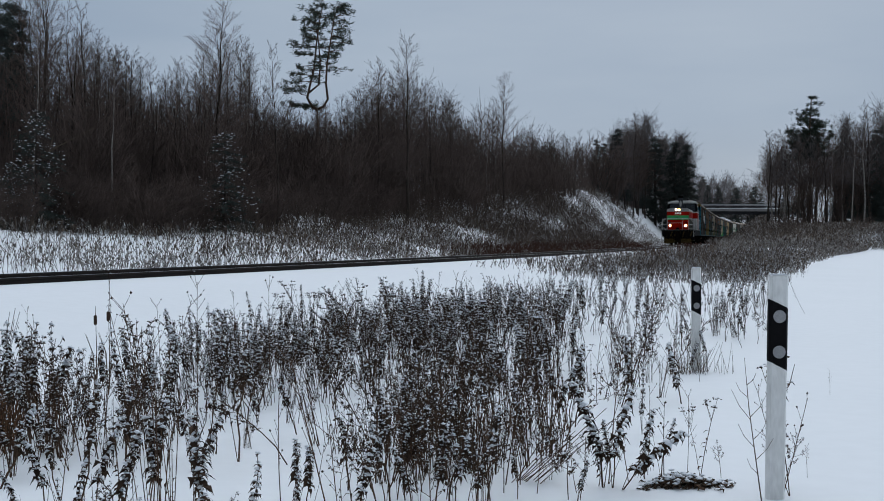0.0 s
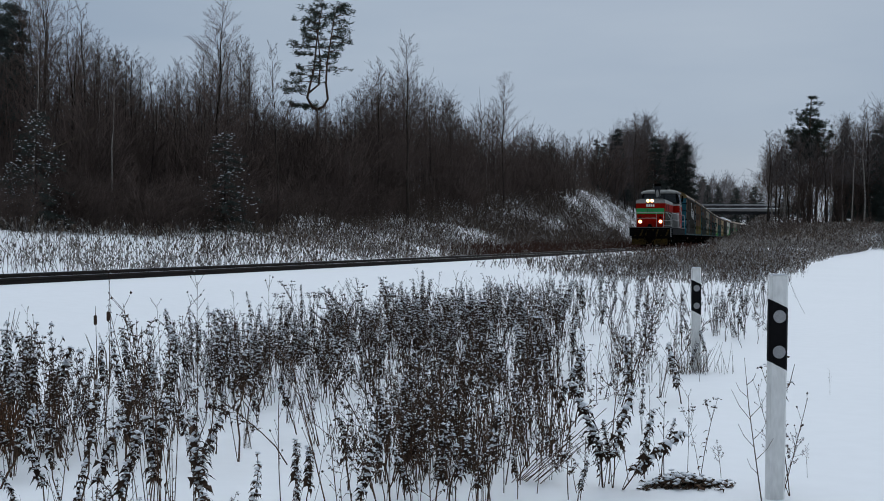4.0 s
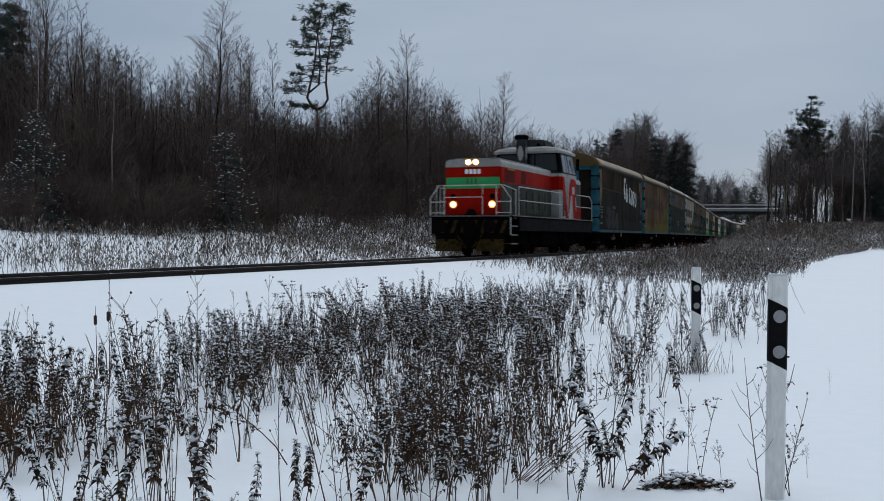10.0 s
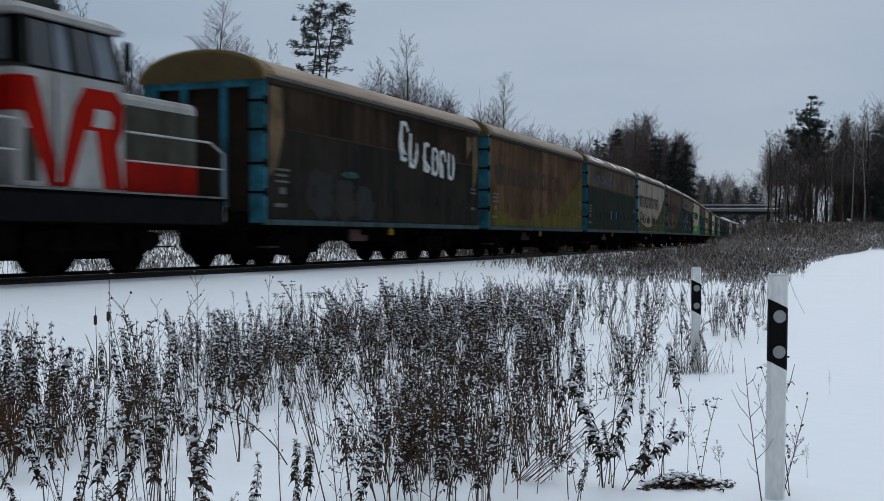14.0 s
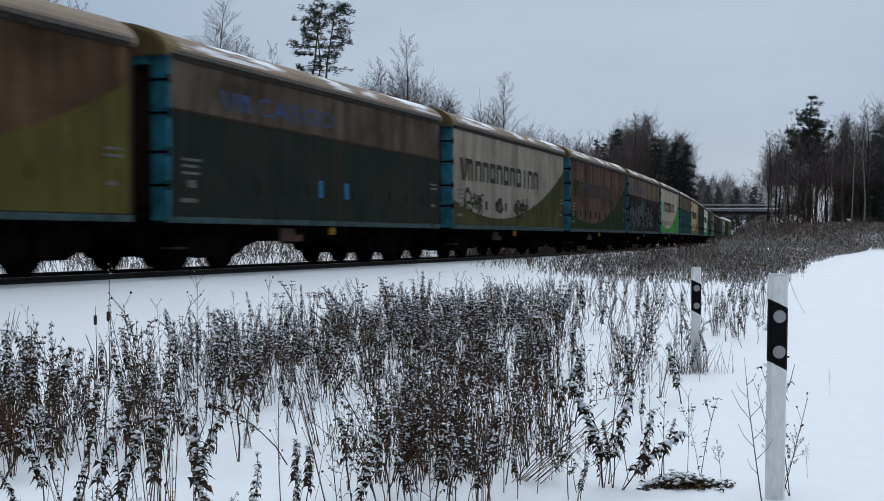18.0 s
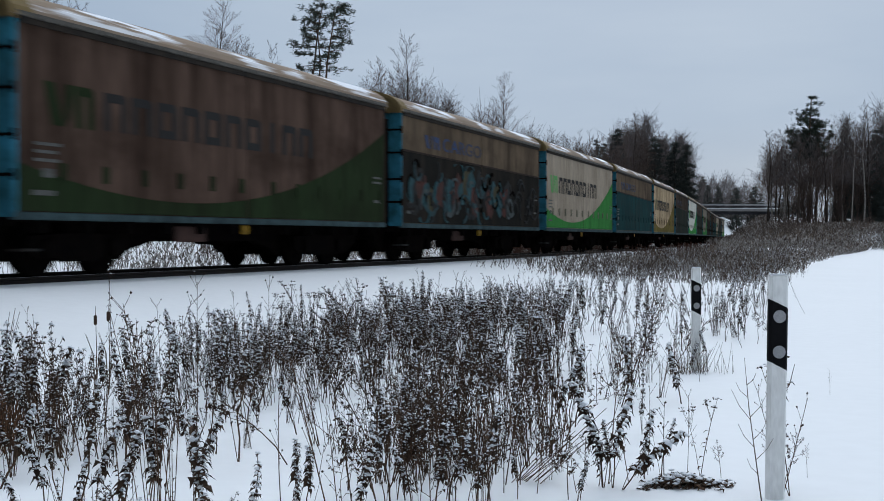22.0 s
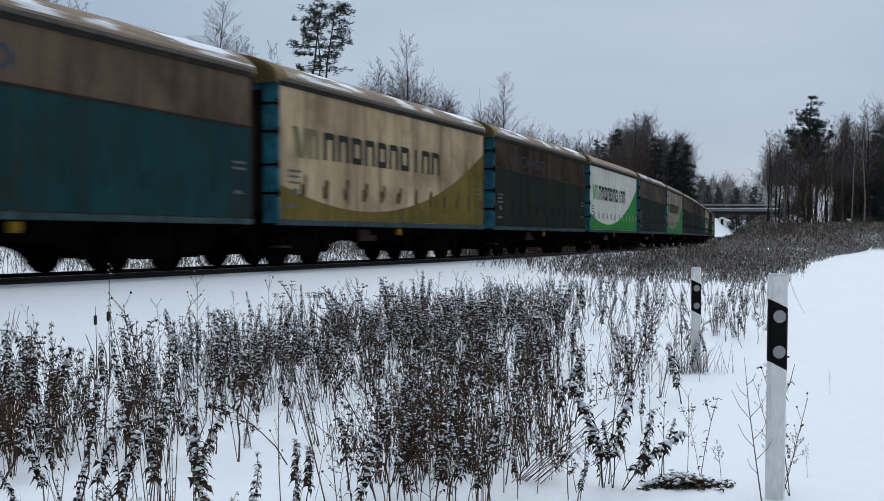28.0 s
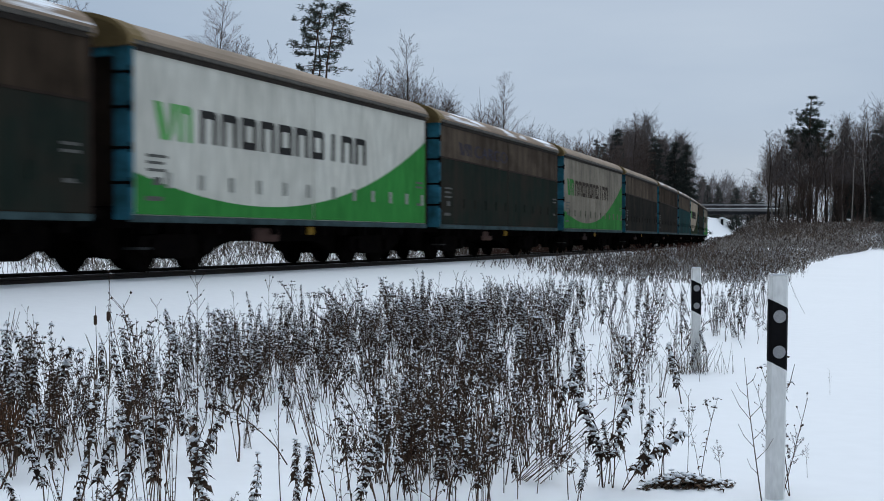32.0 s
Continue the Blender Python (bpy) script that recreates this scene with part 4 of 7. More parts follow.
def build_wagon(label, upper, style, lower, snowy, marks, extra=None, hooks=None):
    w = thing("freight_wagon", label, "freight wagon", "wagons of the goods train")
    for key in ("gable", "gable_b", "beam", "beam_b", "end", "end_b", "floor", "under", "headstock", "headstock_b", "tank", "rim", "channel"):
        part(W_NAMES.get(key, key), WD[key], None, w)
    part("roof", ROOF_SNOWY if snowy else WD["roof"], None, w, "rounded roof dusted with snow" if snowy else "rounded tan roof")
    for key in HALF:
        for data in (WD[key], HALF[key]):
            part(W_NAMES.get(key, key), data, None, w)
    for z in (1.55, 2.15, 2.85, 3.45):
        part("hinge", WD["hinge"], None, w, at=pose(0, 0, z))
    for i in range(12):
        part("bracket", WD["bracket"], None, w, at=pose(0, 0.5 + i * 1.08, 0))
    for i in range(16):
        part("rail_clip", WD["clip"], None, w, at=pose(0, 0.3 + i * 0.8, 0))
    for sx in (-1, 1):
        for y in (-0.06, 13.01):
            part("buffer", BUFFER_A if y < 1 else BUFFER_B, None, w, at=pose(sx * 0.88, y, 1.04))
        # two sliding side walls
        for y0, y1 in ((0.005, 6.46), (6.48, 12.95)):
            wall = part("sliding_wall", Mesh().box(sx * 1.44, sx * 1.50, y0, y1, 1.02, 3.945, 0.012), upper, w)
            a, b = (sx * 1.501, sx * 1.506)
            if style == "band":
                t0, t1 = 2.93 - 0.008 * y0, 2.93 - 0.008 * y1
                part("painted_band", Mesh().prism([(y0 + 0.012, 1.035), (y1 - 0.012, 1.035), (y1 - 0.012, t1), (y0 + 0.012, t0)], a, b), lower, wall, "darker lower paint")
                part("moulding", Mesh().prism([(y0 + 0.012, t0 + 0.004), (y1 - 0.012, t1 + 0.004), (y1 - 0.012, t1 + 0.05), (y0 + 0.012, t0 + 0.05)], a, sx * 1.515), W_END, wall)
            elif style == "sweep":
                curve = sweep_shape(y0=y0 + 0.012, y1=y1 - 0.012)
                part("painted_sweep", Mesh().prism([(y0 + 0.012, 1.035)] + [(y1 - 0.012, 1.035)] + curve[::-1], a, b), lower, wall, "curved lower paint sweep")
            for i in range(6):
                yy = y0 + 0.9 + i * 1.05
                part("hook", Mesh().box(sx * 1.507, sx * 1.525, yy, yy + 0.15, 1.52, 1.80), hooks or lower, wall)
    if marks:
        letters, logo = marks
        for sx in (1,):
            x = (sx * 1.5065, sx * 1.511)
            if style == "band":
                part("lettering", CARGO[letters.name], None, w, "faded blue word cargo in wide capitals", at=pose(1.5065, 3.0, 3.12))
            for i in range(10 if style == "sweep" else 0):
                part("marking", sign_mesh(SIGNS[i], 1.99 + i * 0.732, 0.586, 2.40, 3.03, x), letters, w, "plain dark stroke marking")
            ya = 0.55 if style == "sweep" else 1.55
            zt, zb = (3.05, 2.38) if style == "sweep" else (3.48, 3.12)
            part("logo_stroke", Mesh().prism([(ya, zt), (ya + 0.24, zt), (ya + 0.46, zb), (ya + 0.20, zb)], *x), logo, w, "slanted logo stroke")
            part("logo_stroke", Mesh().prism([(ya + 0.465, zb), (ya + 0.60, zb + 0.15), (ya + 0.72, zt), (ya + 0.50, zt)], *x), logo, w, "slanted logo stroke")
            part("logo_block", sign_mesh("arch", ya + 0.74, 0.44, zb, zt, x, 0.15), logo, w, "rounded logo block")
    for i, (yy, z, h, wd) in enumerate(((0.35, 2.05, 0.05, 0.6), (0.35, 1.93, 0.05, 0.5), (0.35, 1.80, 0.05, 0.55), (0.52, 1.56, 0.14, 0.26), (0.3, 1.28, 0.08, 0.5), (12.3, 2.1, 0.05, 0.45), (12.3, 1.98, 0.05, 0.45), (12.35, 1.5, 0.07, 0.35))):
        part("stencil_bar", Mesh().box(1.507, 1.5115, yy, yy + wd, z, z + h), W_STAMP, w, "small pale stencil bar")
    if extra:
        extra(w)
    for yc in (1.90, 10.35):
        bogie = part("bogie", WD["bogie"], None, w, at=pose(0, yc, 0.0))
        for dy in (-0.8, 0.8):
            for sx in (-1, 1):
                part("axle_box", WD["axle_box"], None, bogie, at=pose(sx * 1.16, dy, WHEEL_R_WAGON))
    part("coupling", COUPLING_A, None, w, at=pose(0, -0.06, 1.0))
    part("coupling", COUPLING_B, None, w, at=pose(0, 13.01, 1.0))
    wheels = [part("wheelset", WHEELS_WAGON, None, w, at=pose(0, y, WHEEL_R_WAGON)) for y in WAGON_AXLES]
    return w, wheels


def blot(cy, cz, ry, rz, rnd, n=22):
    """An uneven round outline on a side wall."""
    return [(cy + ry * math.cos(2 * math.pi * i / n) * rnd.uniform(0.75, 1.05), cz + rz * math.sin(2 * math.pi * i / n) * rnd.uniform(0.75, 1.05)) for i in range(n)]


def white_tag(w):
    """Blocky white spray strokes, a few grey blots and a teal dab."""
    x = (1.516, 1.520)
    tall = ((7.15, 3.18, 0.52), (7.75, 2.98, 0.46), (8.75, 2.86, 0.40), (9.35, 2.78, 0.38), (9.95, 2.74, 0.38), (10.60, 2.72, 0.38))
    for i, (y, z, r) in enumerate(tall):
        turn = (0.6, 2.2, 1.0, 3.6, 0.2, 2.8)[i]
        for k, (a0, a1, q) in enumerate(((turn, turn + 4.6, 0.60), (turn + 2.4, turn + 4.4, 0.30))):
            part("spray_stroke", ribbon(y + 0.05 * k, z - 0.06 * k, r * q, a0, a1, 0.055, 1.6, x[0], x[1] + 0.0004 * k, top=3.75), TAG_WHITE, w, "white spray-paint stroke")
        m = Mesh().prism([(y - 0.26, z - r), (y - 0.14, z - r), (y - 0.12, z + r), (y - 0.25, z + r)], x[0], x[1] + 0.001)
        part("spray_stroke", m, TAG_WHITE, w, "white upright spray-paint stroke")
    rnd = random.Random(4)
    for cy, cz, ry, rz in ((2.4, 1.62, 0.75, 0.62), (3.6, 1.55, 0.75, 0.55), (4.7, 1.5, 0.7, 0.5)):
        part("spray_blot", Mesh().prism(blot(cy, cz, ry, rz, rnd), 1.516, 1.519), TAG_GREY, w, "grey spray-paint blot")
    pale = material("worn_tan_patch", (0.17, 0.115, 0.062), 0.85, second=(0.05, 0.036, 0.024), scale=1.6, fine=20, amount=0.9, bump=0.02, streak=((0.03, 0.022, 0.016), 0.8))
    for y, z0, z1, wd in ((0.05, 1.9, 3.80, 0.60), (0.30, 2.7, 3.78, 0.35), (12.45, 2.1, 3.75, 0.45), (11.9, 3.0, 3.7, 0.5)):
        part("worn_patch", Mesh().prism([(y, z0), (y + wd * 0.6, z0 + 0.25), (y + wd, (z0 + z1) / 2), (y + wd * 0.85, z1), (y + 0.02, z1)], 1.516, 1.5175 + 0.0005 * wd), pale, w, "tan paint showing where soot has worn off")
    part("spray_blot", Mesh().prism(blot(3.9, 2.12, 0.5, 0.09, rnd), 1.520, 1.523), TAG_TEAL, w, "teal spray-paint dab")


def blue_plates(w):
    for y in (5.65, 6.95):
        part("marker_plate", Mesh().box(1.516, 1.524, y, y + 0.17, 1.54, 1.92, 0.003), TAG_BLUE, w, "small bright blue plate")


def ribbon(cy, cz, r, a0, a1, wd, squash, x0, x1, n=9, top=2.82):
    """A curved band of paint on a side wall."""
    pts = []
    for q in range(n):
        a = a0 + (a1 - a0) * q / (n - 1)
        pts.append((cy + r * math.cos(a), cz + squash * r * math.sin(a), math.cos(a), math.sin(a)))
    outer = [(y + c * wd, min(top, max(1.05, z + s * wd))) for y, z, c, s in pts]
    inner = [(y - c * wd, min(top, max(1.05, z - s * wd))) for y, z, c, s in pts]
    return Mesh().prism(outer + inner[::-1], x0, x1)


def colour_graffiti(w):
    """Overlapping swollen letters without meaning: fills, bands and shine, all dulled by soot."""
    rnd = random.Random(9)
    fills = (TAG_TEAL, TAG_GREY, TAG_RED, TAG_TEAL, TAG_YELLOW, TAG_TEAL, TAG_RED, TAG_GREY)
    x = 1.5165
    for i in range(24):
        cy = 0.6 + i * 0.37
        m = Mesh().prism(blot(cy, rnd.uniform(1.65, 2.25), rnd.uniform(0.28, 0.48), rnd.uniform(0.38, 0.60), rnd, 14), 1.516, x)
        x += 0.0003
        part("spray_fill", m, fills[i % 8], w, "dull graffiti fill")
    for i in range(64):
        cy, cz = 0.5 + 0.145 * i, rnd.uniform(1.35, 2.55)
        a = rnd.uniform(0, 6.283)
        m = ribbon(cy, cz, rnd.uniform(0.16, 0.46), a, a + rnd.uniform(1.4, 3.6), rnd.uniform(0.03, 0.075), rnd.uniform(0.7, 1.3), 1.516, x)
        x += 0.0003
        part("spray_stroke", m, rnd.choice((TAG_GREY, TAG_TEAL, TAG_GREY, L_BLACK, TAG_RED, TAG_PALE, TAG_TEAL)), w, "graffiti stroke")
    for i in range(16):
        cy, cz = 9.9 + 0.17 * i, rnd.uniform(1.4, 2.3)
        a = rnd.uniform(0, 6.283)
        part("spray_stroke", ribbon(cy, cz, rnd.uniform(0.2, 0.5), a, a + rnd.uniform(1.2, 3.0), 0.035, 1.1, 1.516, x), TAG_GREY, w, "grey graffiti stroke")
        x += 0.0003


def rusty_drips(w):
    """Rust that has run down from the wall's hooks."""
    rnd = random.Random(14)
    for i in range(11):
        y, r = 1.1 + i * 1.06, rnd.uniform(0.05, 0.11)
        z, low = rnd.uniform(1.85, 2.0), rnd.uniform(1.30, 1.62)
        part("rust_stain", Mesh().prism([(y - r, z), (y - r * 0.2, z + 0.09), (y + r, z + 0.02), (y + r * 0.8, z - 0.2), (y + 0.03, low), (y - 0.02, low + 0.04), (y - r * 0.8, z - 0.22)], 1.516, 1.5185), W_RUST, w, "dark rust stain below a hook")


def dark_blots(w):
    """Three dark scribbles low on the wall."""
    rnd = random.Random(5)
    x = 1.5165
    for cy, cz, ry, rz in ((1.5, 1.75, 0.5, 0.25), (2.5, 1.6, 0.5, 0.28), (4.6, 1.55, 0.35, 0.25), (6.6, 1.6, 0.6, 0.40), (7.4, 1.65, 0.5, 0.38)):
        for j in range(7):
            a = rnd.uniform(0, 6.283)
            m = ribbon(cy + rnd.uniform(-0.7, 0.7) * ry, cz + rnd.uniform(-0.6, 0.6) * rz, rnd.uniform(0.10, 0.30), a, a + rnd.uniform(1.5, 4.2), rnd.uniform(0.025, 0.05), rnd.uniform(0.6, 1.1), 1.516, x)
            x += 0.0002
            part("spray_stroke", m, TAG_GREY, w, "dark spray-paint scribble")


def wagon_list():
    """Label, wall paint, style, lower paint, snow on the roof, markings and extras of each wagon from the locomotive back."""
    p = side_paint
    brown = p("sooty_brown_side", (0.066, 0.047, 0.033), (0.020, 0.0148, 0.0112), 0.9, 0.8)
    brown1 = p("sooty_black_brown_side", (0.050, 0.034, 0.023), (0.014, 0.011, 0.009), 1.0, 0.85)
    brown2 = p("grey_brown_side", (0.112, 0.086, 0.064), (0.040, 0.030, 0.023), 0.8, 0.8)
    brown3 = p("tan_brown_side", (0.155, 0.113, 0.076), (0.054, 0.039, 0.028), 0.8, 0.75)
    soot = p("soot_black_lower", (0.014, 0.014, 0.0125), (0.015, 0.014, 0.012), 0.7, 0.75, (0.030, 0.024, 0.019))
    green_d = p("dark_green_lower", (0.015, 0.0235, 0.0185), (0.0143, 0.0165, 0.01485), 0.7, 0.75, (0.030, 0.024, 0.019))
    teal = p("teal_lower", (0.012, 0.050, 0.052), (0.01091, 0.02083, 0.02232), 0.7, 0.65, (0.022, 0.024, 0.021))
    olive = p("olive_sweep", (0.098, 0.084, 0.024), (0.055, 0.045, 0.018), 0.7, 0.5)
    olive_d = p("dull_olive_sweep", (0.066, 0.064, 0.026), (0.036, 0.033, 0.018), 0.7, 0.6)
    olive_p = p("pale_olive_sweep", (0.175, 0.130, 0.036), (0.102, 0.08075, 0.02975))
    leaf_d = p("dull_green_sweep", (0.022, 0.036, 0.016), (0.020, 0.022, 0.013))
    leaf = p("green_sweep", (0.04675, 0.2125, 0.051), (0.03825, 0.1275, 0.03825), 0.5, 0.45)
    leaf_b = p("bright_green_sweep", (0.040, 0.225, 0.050), (0.036, 0.16, 0.04), 0.5, 0.3)
    white = p("white_side", (0.58, 0.57, 0.51), (0.46, 0.44, 0.38), 0.5, 0.3)
    cream = p("cream_side", (0.375, 0.31, 0.24), (0.255, 0.205, 0.15), 0.6, 0.5)
    cream_y = p("yellow_cream_side", (0.52, 0.39, 0.24), (0.20, 0.14, 0.085), 0.8, 0.75)
    grey_w = p("grey_white_side", (0.285, 0.25, 0.20), (0.135, 0.118, 0.095), 0.7, 0.6)
    mud = p("muddy_brown_side", (0.120, 0.072, 0.042), (0.034, 0.021, 0.0145), 0.9, 0.75)
    rust = p("red_brown_side", (0.112, 0.072, 0.055), (0.036, 0.022, 0.016), 0.8, 0.8)
    faint = W_LETTER_FAINT
    faded, blue, dk, gr = W_LETTER_OLD, W_LETTER_BLUE, W_LETTER, W_LETTER_GREEN
    soil = material("sooty_marking", (0.026, 0.019, 0.015), 0.85, second=(0.055, 0.040, 0.028), scale=2, amount=0.9, bump=0.02)
    pale_hook = material("pale_hook_plate", (0.30, 0.30, 0.27), 0.8, second=(0.2, 0.2, 0.18), scale=4, amount=0.6)
    dull_hook = material("dull_hook_plate", (0.15, 0.145, 0.105), 0.85, second=(0.10, 0.095, 0.07), scale=4, amount=0.6)
    brown_s = "sooty brown sliding-wall wagon with black lower half"
    return [
        ("sooty dark wagon with white graffiti and a tan roof", brown1, "band", soot, False, None, white_tag),
        ("mud-brown wagon with an olive sweep, badly sooted", mud, "sweep", olive, False, (soil, soil), None),
        ("brown over dark green wagon with two blue plates", brown2, "band", green_d, True, (blue, blue), blue_plates),
        ("grey-white wagon with an olive sweep and dark markings", grey_w, "sweep", olive_d, True, (dk, soil), dark_blots, olive_d),
        ("red-brown wagon with a dull green sweep", rust, "sweep", leaf_d, True, (dk, leaf_d), None),
        ("brown wagon with colourful graffiti along its lower half", brown3, "band", soot, True, (blue, blue), colour_graffiti),
        ("cream wagon with a green sweep and dark markings", cream, "sweep", leaf, True, (dk, gr), None, dull_hook),
        ("brown over teal wagon with blue markings", brown3, "band", teal, True, (blue, blue), None),
        ("yellowed cream wagon with an olive sweep", cream_y, "sweep", olive_p, True, (dk, faded), rusty_drips, W_RUST),
        ("dark brown over green-black wagon with faint blue markings", brown, "band", green_d, True, (faint, faint), None),
        ("clean white wagon with a bright green sweep", white, "sweep", leaf_b, False, (dk, gr), None, pale_hook),
        ("brown over dark green wagon with faint blue markings", brown2, "band", green_d, True, (faint, faint), None),
        ("grey wagon with a green sweep and faint markings", grey_w, "sweep", leaf, False, (soil, leaf), None, dull_hook),
        (brown_s, brown2, "band", soot, False, None, None),
        (brown_s, brown, "band", soot, True, None, None),
        ("brown over teal wagon, sooted", brown2, "band", teal, True, None, None),
        ("cream wagon with a dull green sweep", cream, "sweep", leaf_d, True, (dk, gr), None),
        (brown_s, brown, "band", green_d, True, None, None),
        ("grey-white wagon with a green sweep", grey_w, "sweep", leaf, True, (soil, leaf), None),
    ]


PITCH = 14.11
LOCO, LOCO_WHEELS = build_loco()
TRAIN = [build_wagon(*row) for row in wagon_list()]


# ---------------------------------------------------------------- bulk geometry made with arrays
def soup(name, pieces, mats, smooth=False):
    """One mesh from (verts, triangles, material index) pieces."""
    vs, ts, mi, base = [], [], [], 0
    for v, t, k in pieces:
        vs.append(v)
        ts.append(t + base)
        mi.append(np.full(len(t), k, np.int32))
        base += len(v)
    v, t, mi = np.concatenate(vs).astype(np.float32), np.concatenate(ts).astype(np.int32), np.concatenate(mi)
    me = bpy.data.meshes.new(name)
    me.vertices.add(len(v))
    me.vertices.foreach_set("co", v.ravel())
    me.loops.add(t.size)
    me.loops.foreach_set("vertex_index", t.ravel())
    me.polygons.add(len(t))
    me.polygons.foreach_set("loop_start", np.arange(0, t.size, 3, dtype=np.int32))
    for m in mats:
        me.materials.append(m)
    me.polygons.foreach_set("material_index", mi)
    if smooth:
        me.polygons.foreach_set("use_smooth", np.ones(len(t), bool))
    me.update()
    me.validate()
    return me


def sticks(p0, p1, r0, r1):
    """Three-sided tapering sticks from p0 to p1, as arrays."""
    n = len(p0)
    t = p1 - p0
    t = t / np.maximum(np.linalg.norm(t, axis=1, keepdims=True), 1e-9)
    ref = np.where(np.abs(t[:, 2:3]) > 0.9, np.array([[1.0, 0, 0]]), np.array([[0, 0, 1.0]]))
    a = np.cross(t, ref)
    a /= np.maximum(np.linalg.norm(a, axis=1, keepdims=True), 1e-9)
    b = np.cross(t, a)
    vs = []
    for p, r in ((p0, r0), (p1, r1)):
        r = np.broadcast_to(np.asarray(r, float), (n,))[:, None]
        for k in range(3):
            c, s = math.cos(k * 2.0944), math.sin(k * 2.0944)
            vs.append(p + (a * c + b * s) * r)
    v = np.stack(vs, axis=1).reshape(-1, 3)
    one = np.array([(0, 1, 4), (0, 4, 3), (1, 2, 5), (1, 5, 4), (2, 0, 3), (2, 3, 5)])
    return v, (one[None] + 6 * np.arange(n)[:, None, None]).reshape(-1, 3)


def chain(p, r):
    """One connected four-sided tapering stem through the points p."""
    n = len(p)
    t = np.gradient(p, axis=0)
    t /= np.maximum(np.linalg.norm(t, axis=1, keepdims=True), 1e-9)
    a = np.cross(t, np.array([[0.3, 0.95, 0.05]]))
    a /= np.maximum(np.linalg.norm(a, axis=1, keepdims=True), 1e-9)
    b = np.cross(t, a)
    ring = [p + (a * math.cos(k * 1.5708) + b * math.sin(k * 1.5708)) * np.asarray(r)[:, None] for k in range(4)]
    v = np.stack(ring, axis=1).reshape(-1, 3)
    tri = []
    for i in range(n - 1):
        for k in range(4):
            q, w = i * 4 + k, i * 4 + (k + 1) % 4
            tri += [(q, w, w + 4), (q, w + 4, q + 4)]
    return v, np.array(tri)


def lumps(c, r, flat=0.6):
    """Small eight-sided snow lumps at the centres c."""
    n = len(c)
    shape = np.array([(1, 0, 0), (0, 1, 0), (-1, 0, 0), (0, -1, 0), (0, 0, flat), (0, 0, -flat * 0.6)])
    v = (c[:, None, :] + shape[None] * np.broadcast_to(np.asarray(r, float), (n,))[:, None, None]).reshape(-1, 3)
    one = np.array([(0, 1, 4), (1, 2, 4), (2, 3, 4), (3, 0, 4), (1, 0, 5), (2, 1, 5), (3, 2, 5), (0, 3, 5)])
    return v, (one[None] + 6 * np.arange(n)[:, None, None]).reshape(-1, 3)


def blades(p, out, length, width, lift, rng):
    """Withered leaves: strips of four triangles that bend down from their base."""
    n = len(p)
    side = np.cross(out, np.array([[0, 0, 1.0]]))
    side /= np.maximum(np.linalg.norm(side, axis=1, keepdims=True), 1e-9)
    up = np.array([[0, 0, 1.0]])
    length, width, lift = (np.broadcast_to(np.asarray(q, float), (n,))[:, None] for q in (length, width, lift))
    mid = p + out * length * 0.5 + up * length * lift
    tip = p + out * length * 0.9 + up * length * (lift - 0.45)
    v = np.stack([p - side * width * 0.2, p + side * width * 0.2, mid - side * width * 0.5, mid + side * width * 0.5 + up * width * 0.3, tip, (mid + tip) / 2 + up * width * 0.3], axis=1).reshape(-1, 3)
    one = np.array([(0, 1, 3), (0, 3, 2), (2, 3, 5), (2, 5, 4)])
    return v, (one[None] + 6 * np.arange(n)[:, None, None]).reshape(-1, 3)


class Grower:
    """Collects the sticks of a branching plant by thickness class."""

    def __init__(self, seed):
        self.rnd = random.Random(seed)
        self.a, self.b, self.ra, self.rb = [], [], [], []

    def line(self, pts, r0, r1):
        n = len(pts) - 1
        for i in range(n):
            self.a.append(pts[i])
            self.b.append(pts[i + 1])
            self.ra.append(r0 + (r1 - r0) * i / n)
            self.rb.append(r0 + (r1 - r0) * (i + 1) / n)

    def branch(self, p, way, length, r, depth, up, kids, thin):
        rnd = self.rnd
        n = 3 if depth > 0 else 2
        pts, w = [p], Vector(way)
        q = Vector(p)
        for i in range(n):
            w = (w + Vector((rnd.uniform(-0.085, 0.085), rnd.uniform(-0.085, 0.085), rnd.uniform(-0.05, 0.05) + up * 0.8))).normalized()
            q = q + w * (length / n)
            pts.append(tuple(q))
        self.line(pts, r, max(thin, r * 0.35))
        if depth > 0:
            for i in range(kids):
                f = 0.2 + 0.78 * (i + rnd.random()) / kids
                k = min(int(f * n), n - 1)
                a, b = Vector(pts[k]), Vector(pts[k + 1])
                base = a.lerp(b, f * n - k)
                t = (b - a).normalized()
                side = Vector((rnd.gauss(0, 1), rnd.gauss(0, 1), rnd.gauss(0, 0.6)))
                side = (side - t * side.dot(t)).normalized()
                self.branch(tuple(base), tuple((t * 0.85 + side * 0.60).normalized()), length * rnd.uniform(0.32, 0.55) * (1.1 - 0.5 * f), max(thin, r * 0.45), depth - 1, up, max(2, kids - 2), thin)

    def piece(self, k=0):
        v, t = sticks(np.array(self.a), np.array(self.b), np.array(self.ra), np.array(self.rb))
        return v, t, k


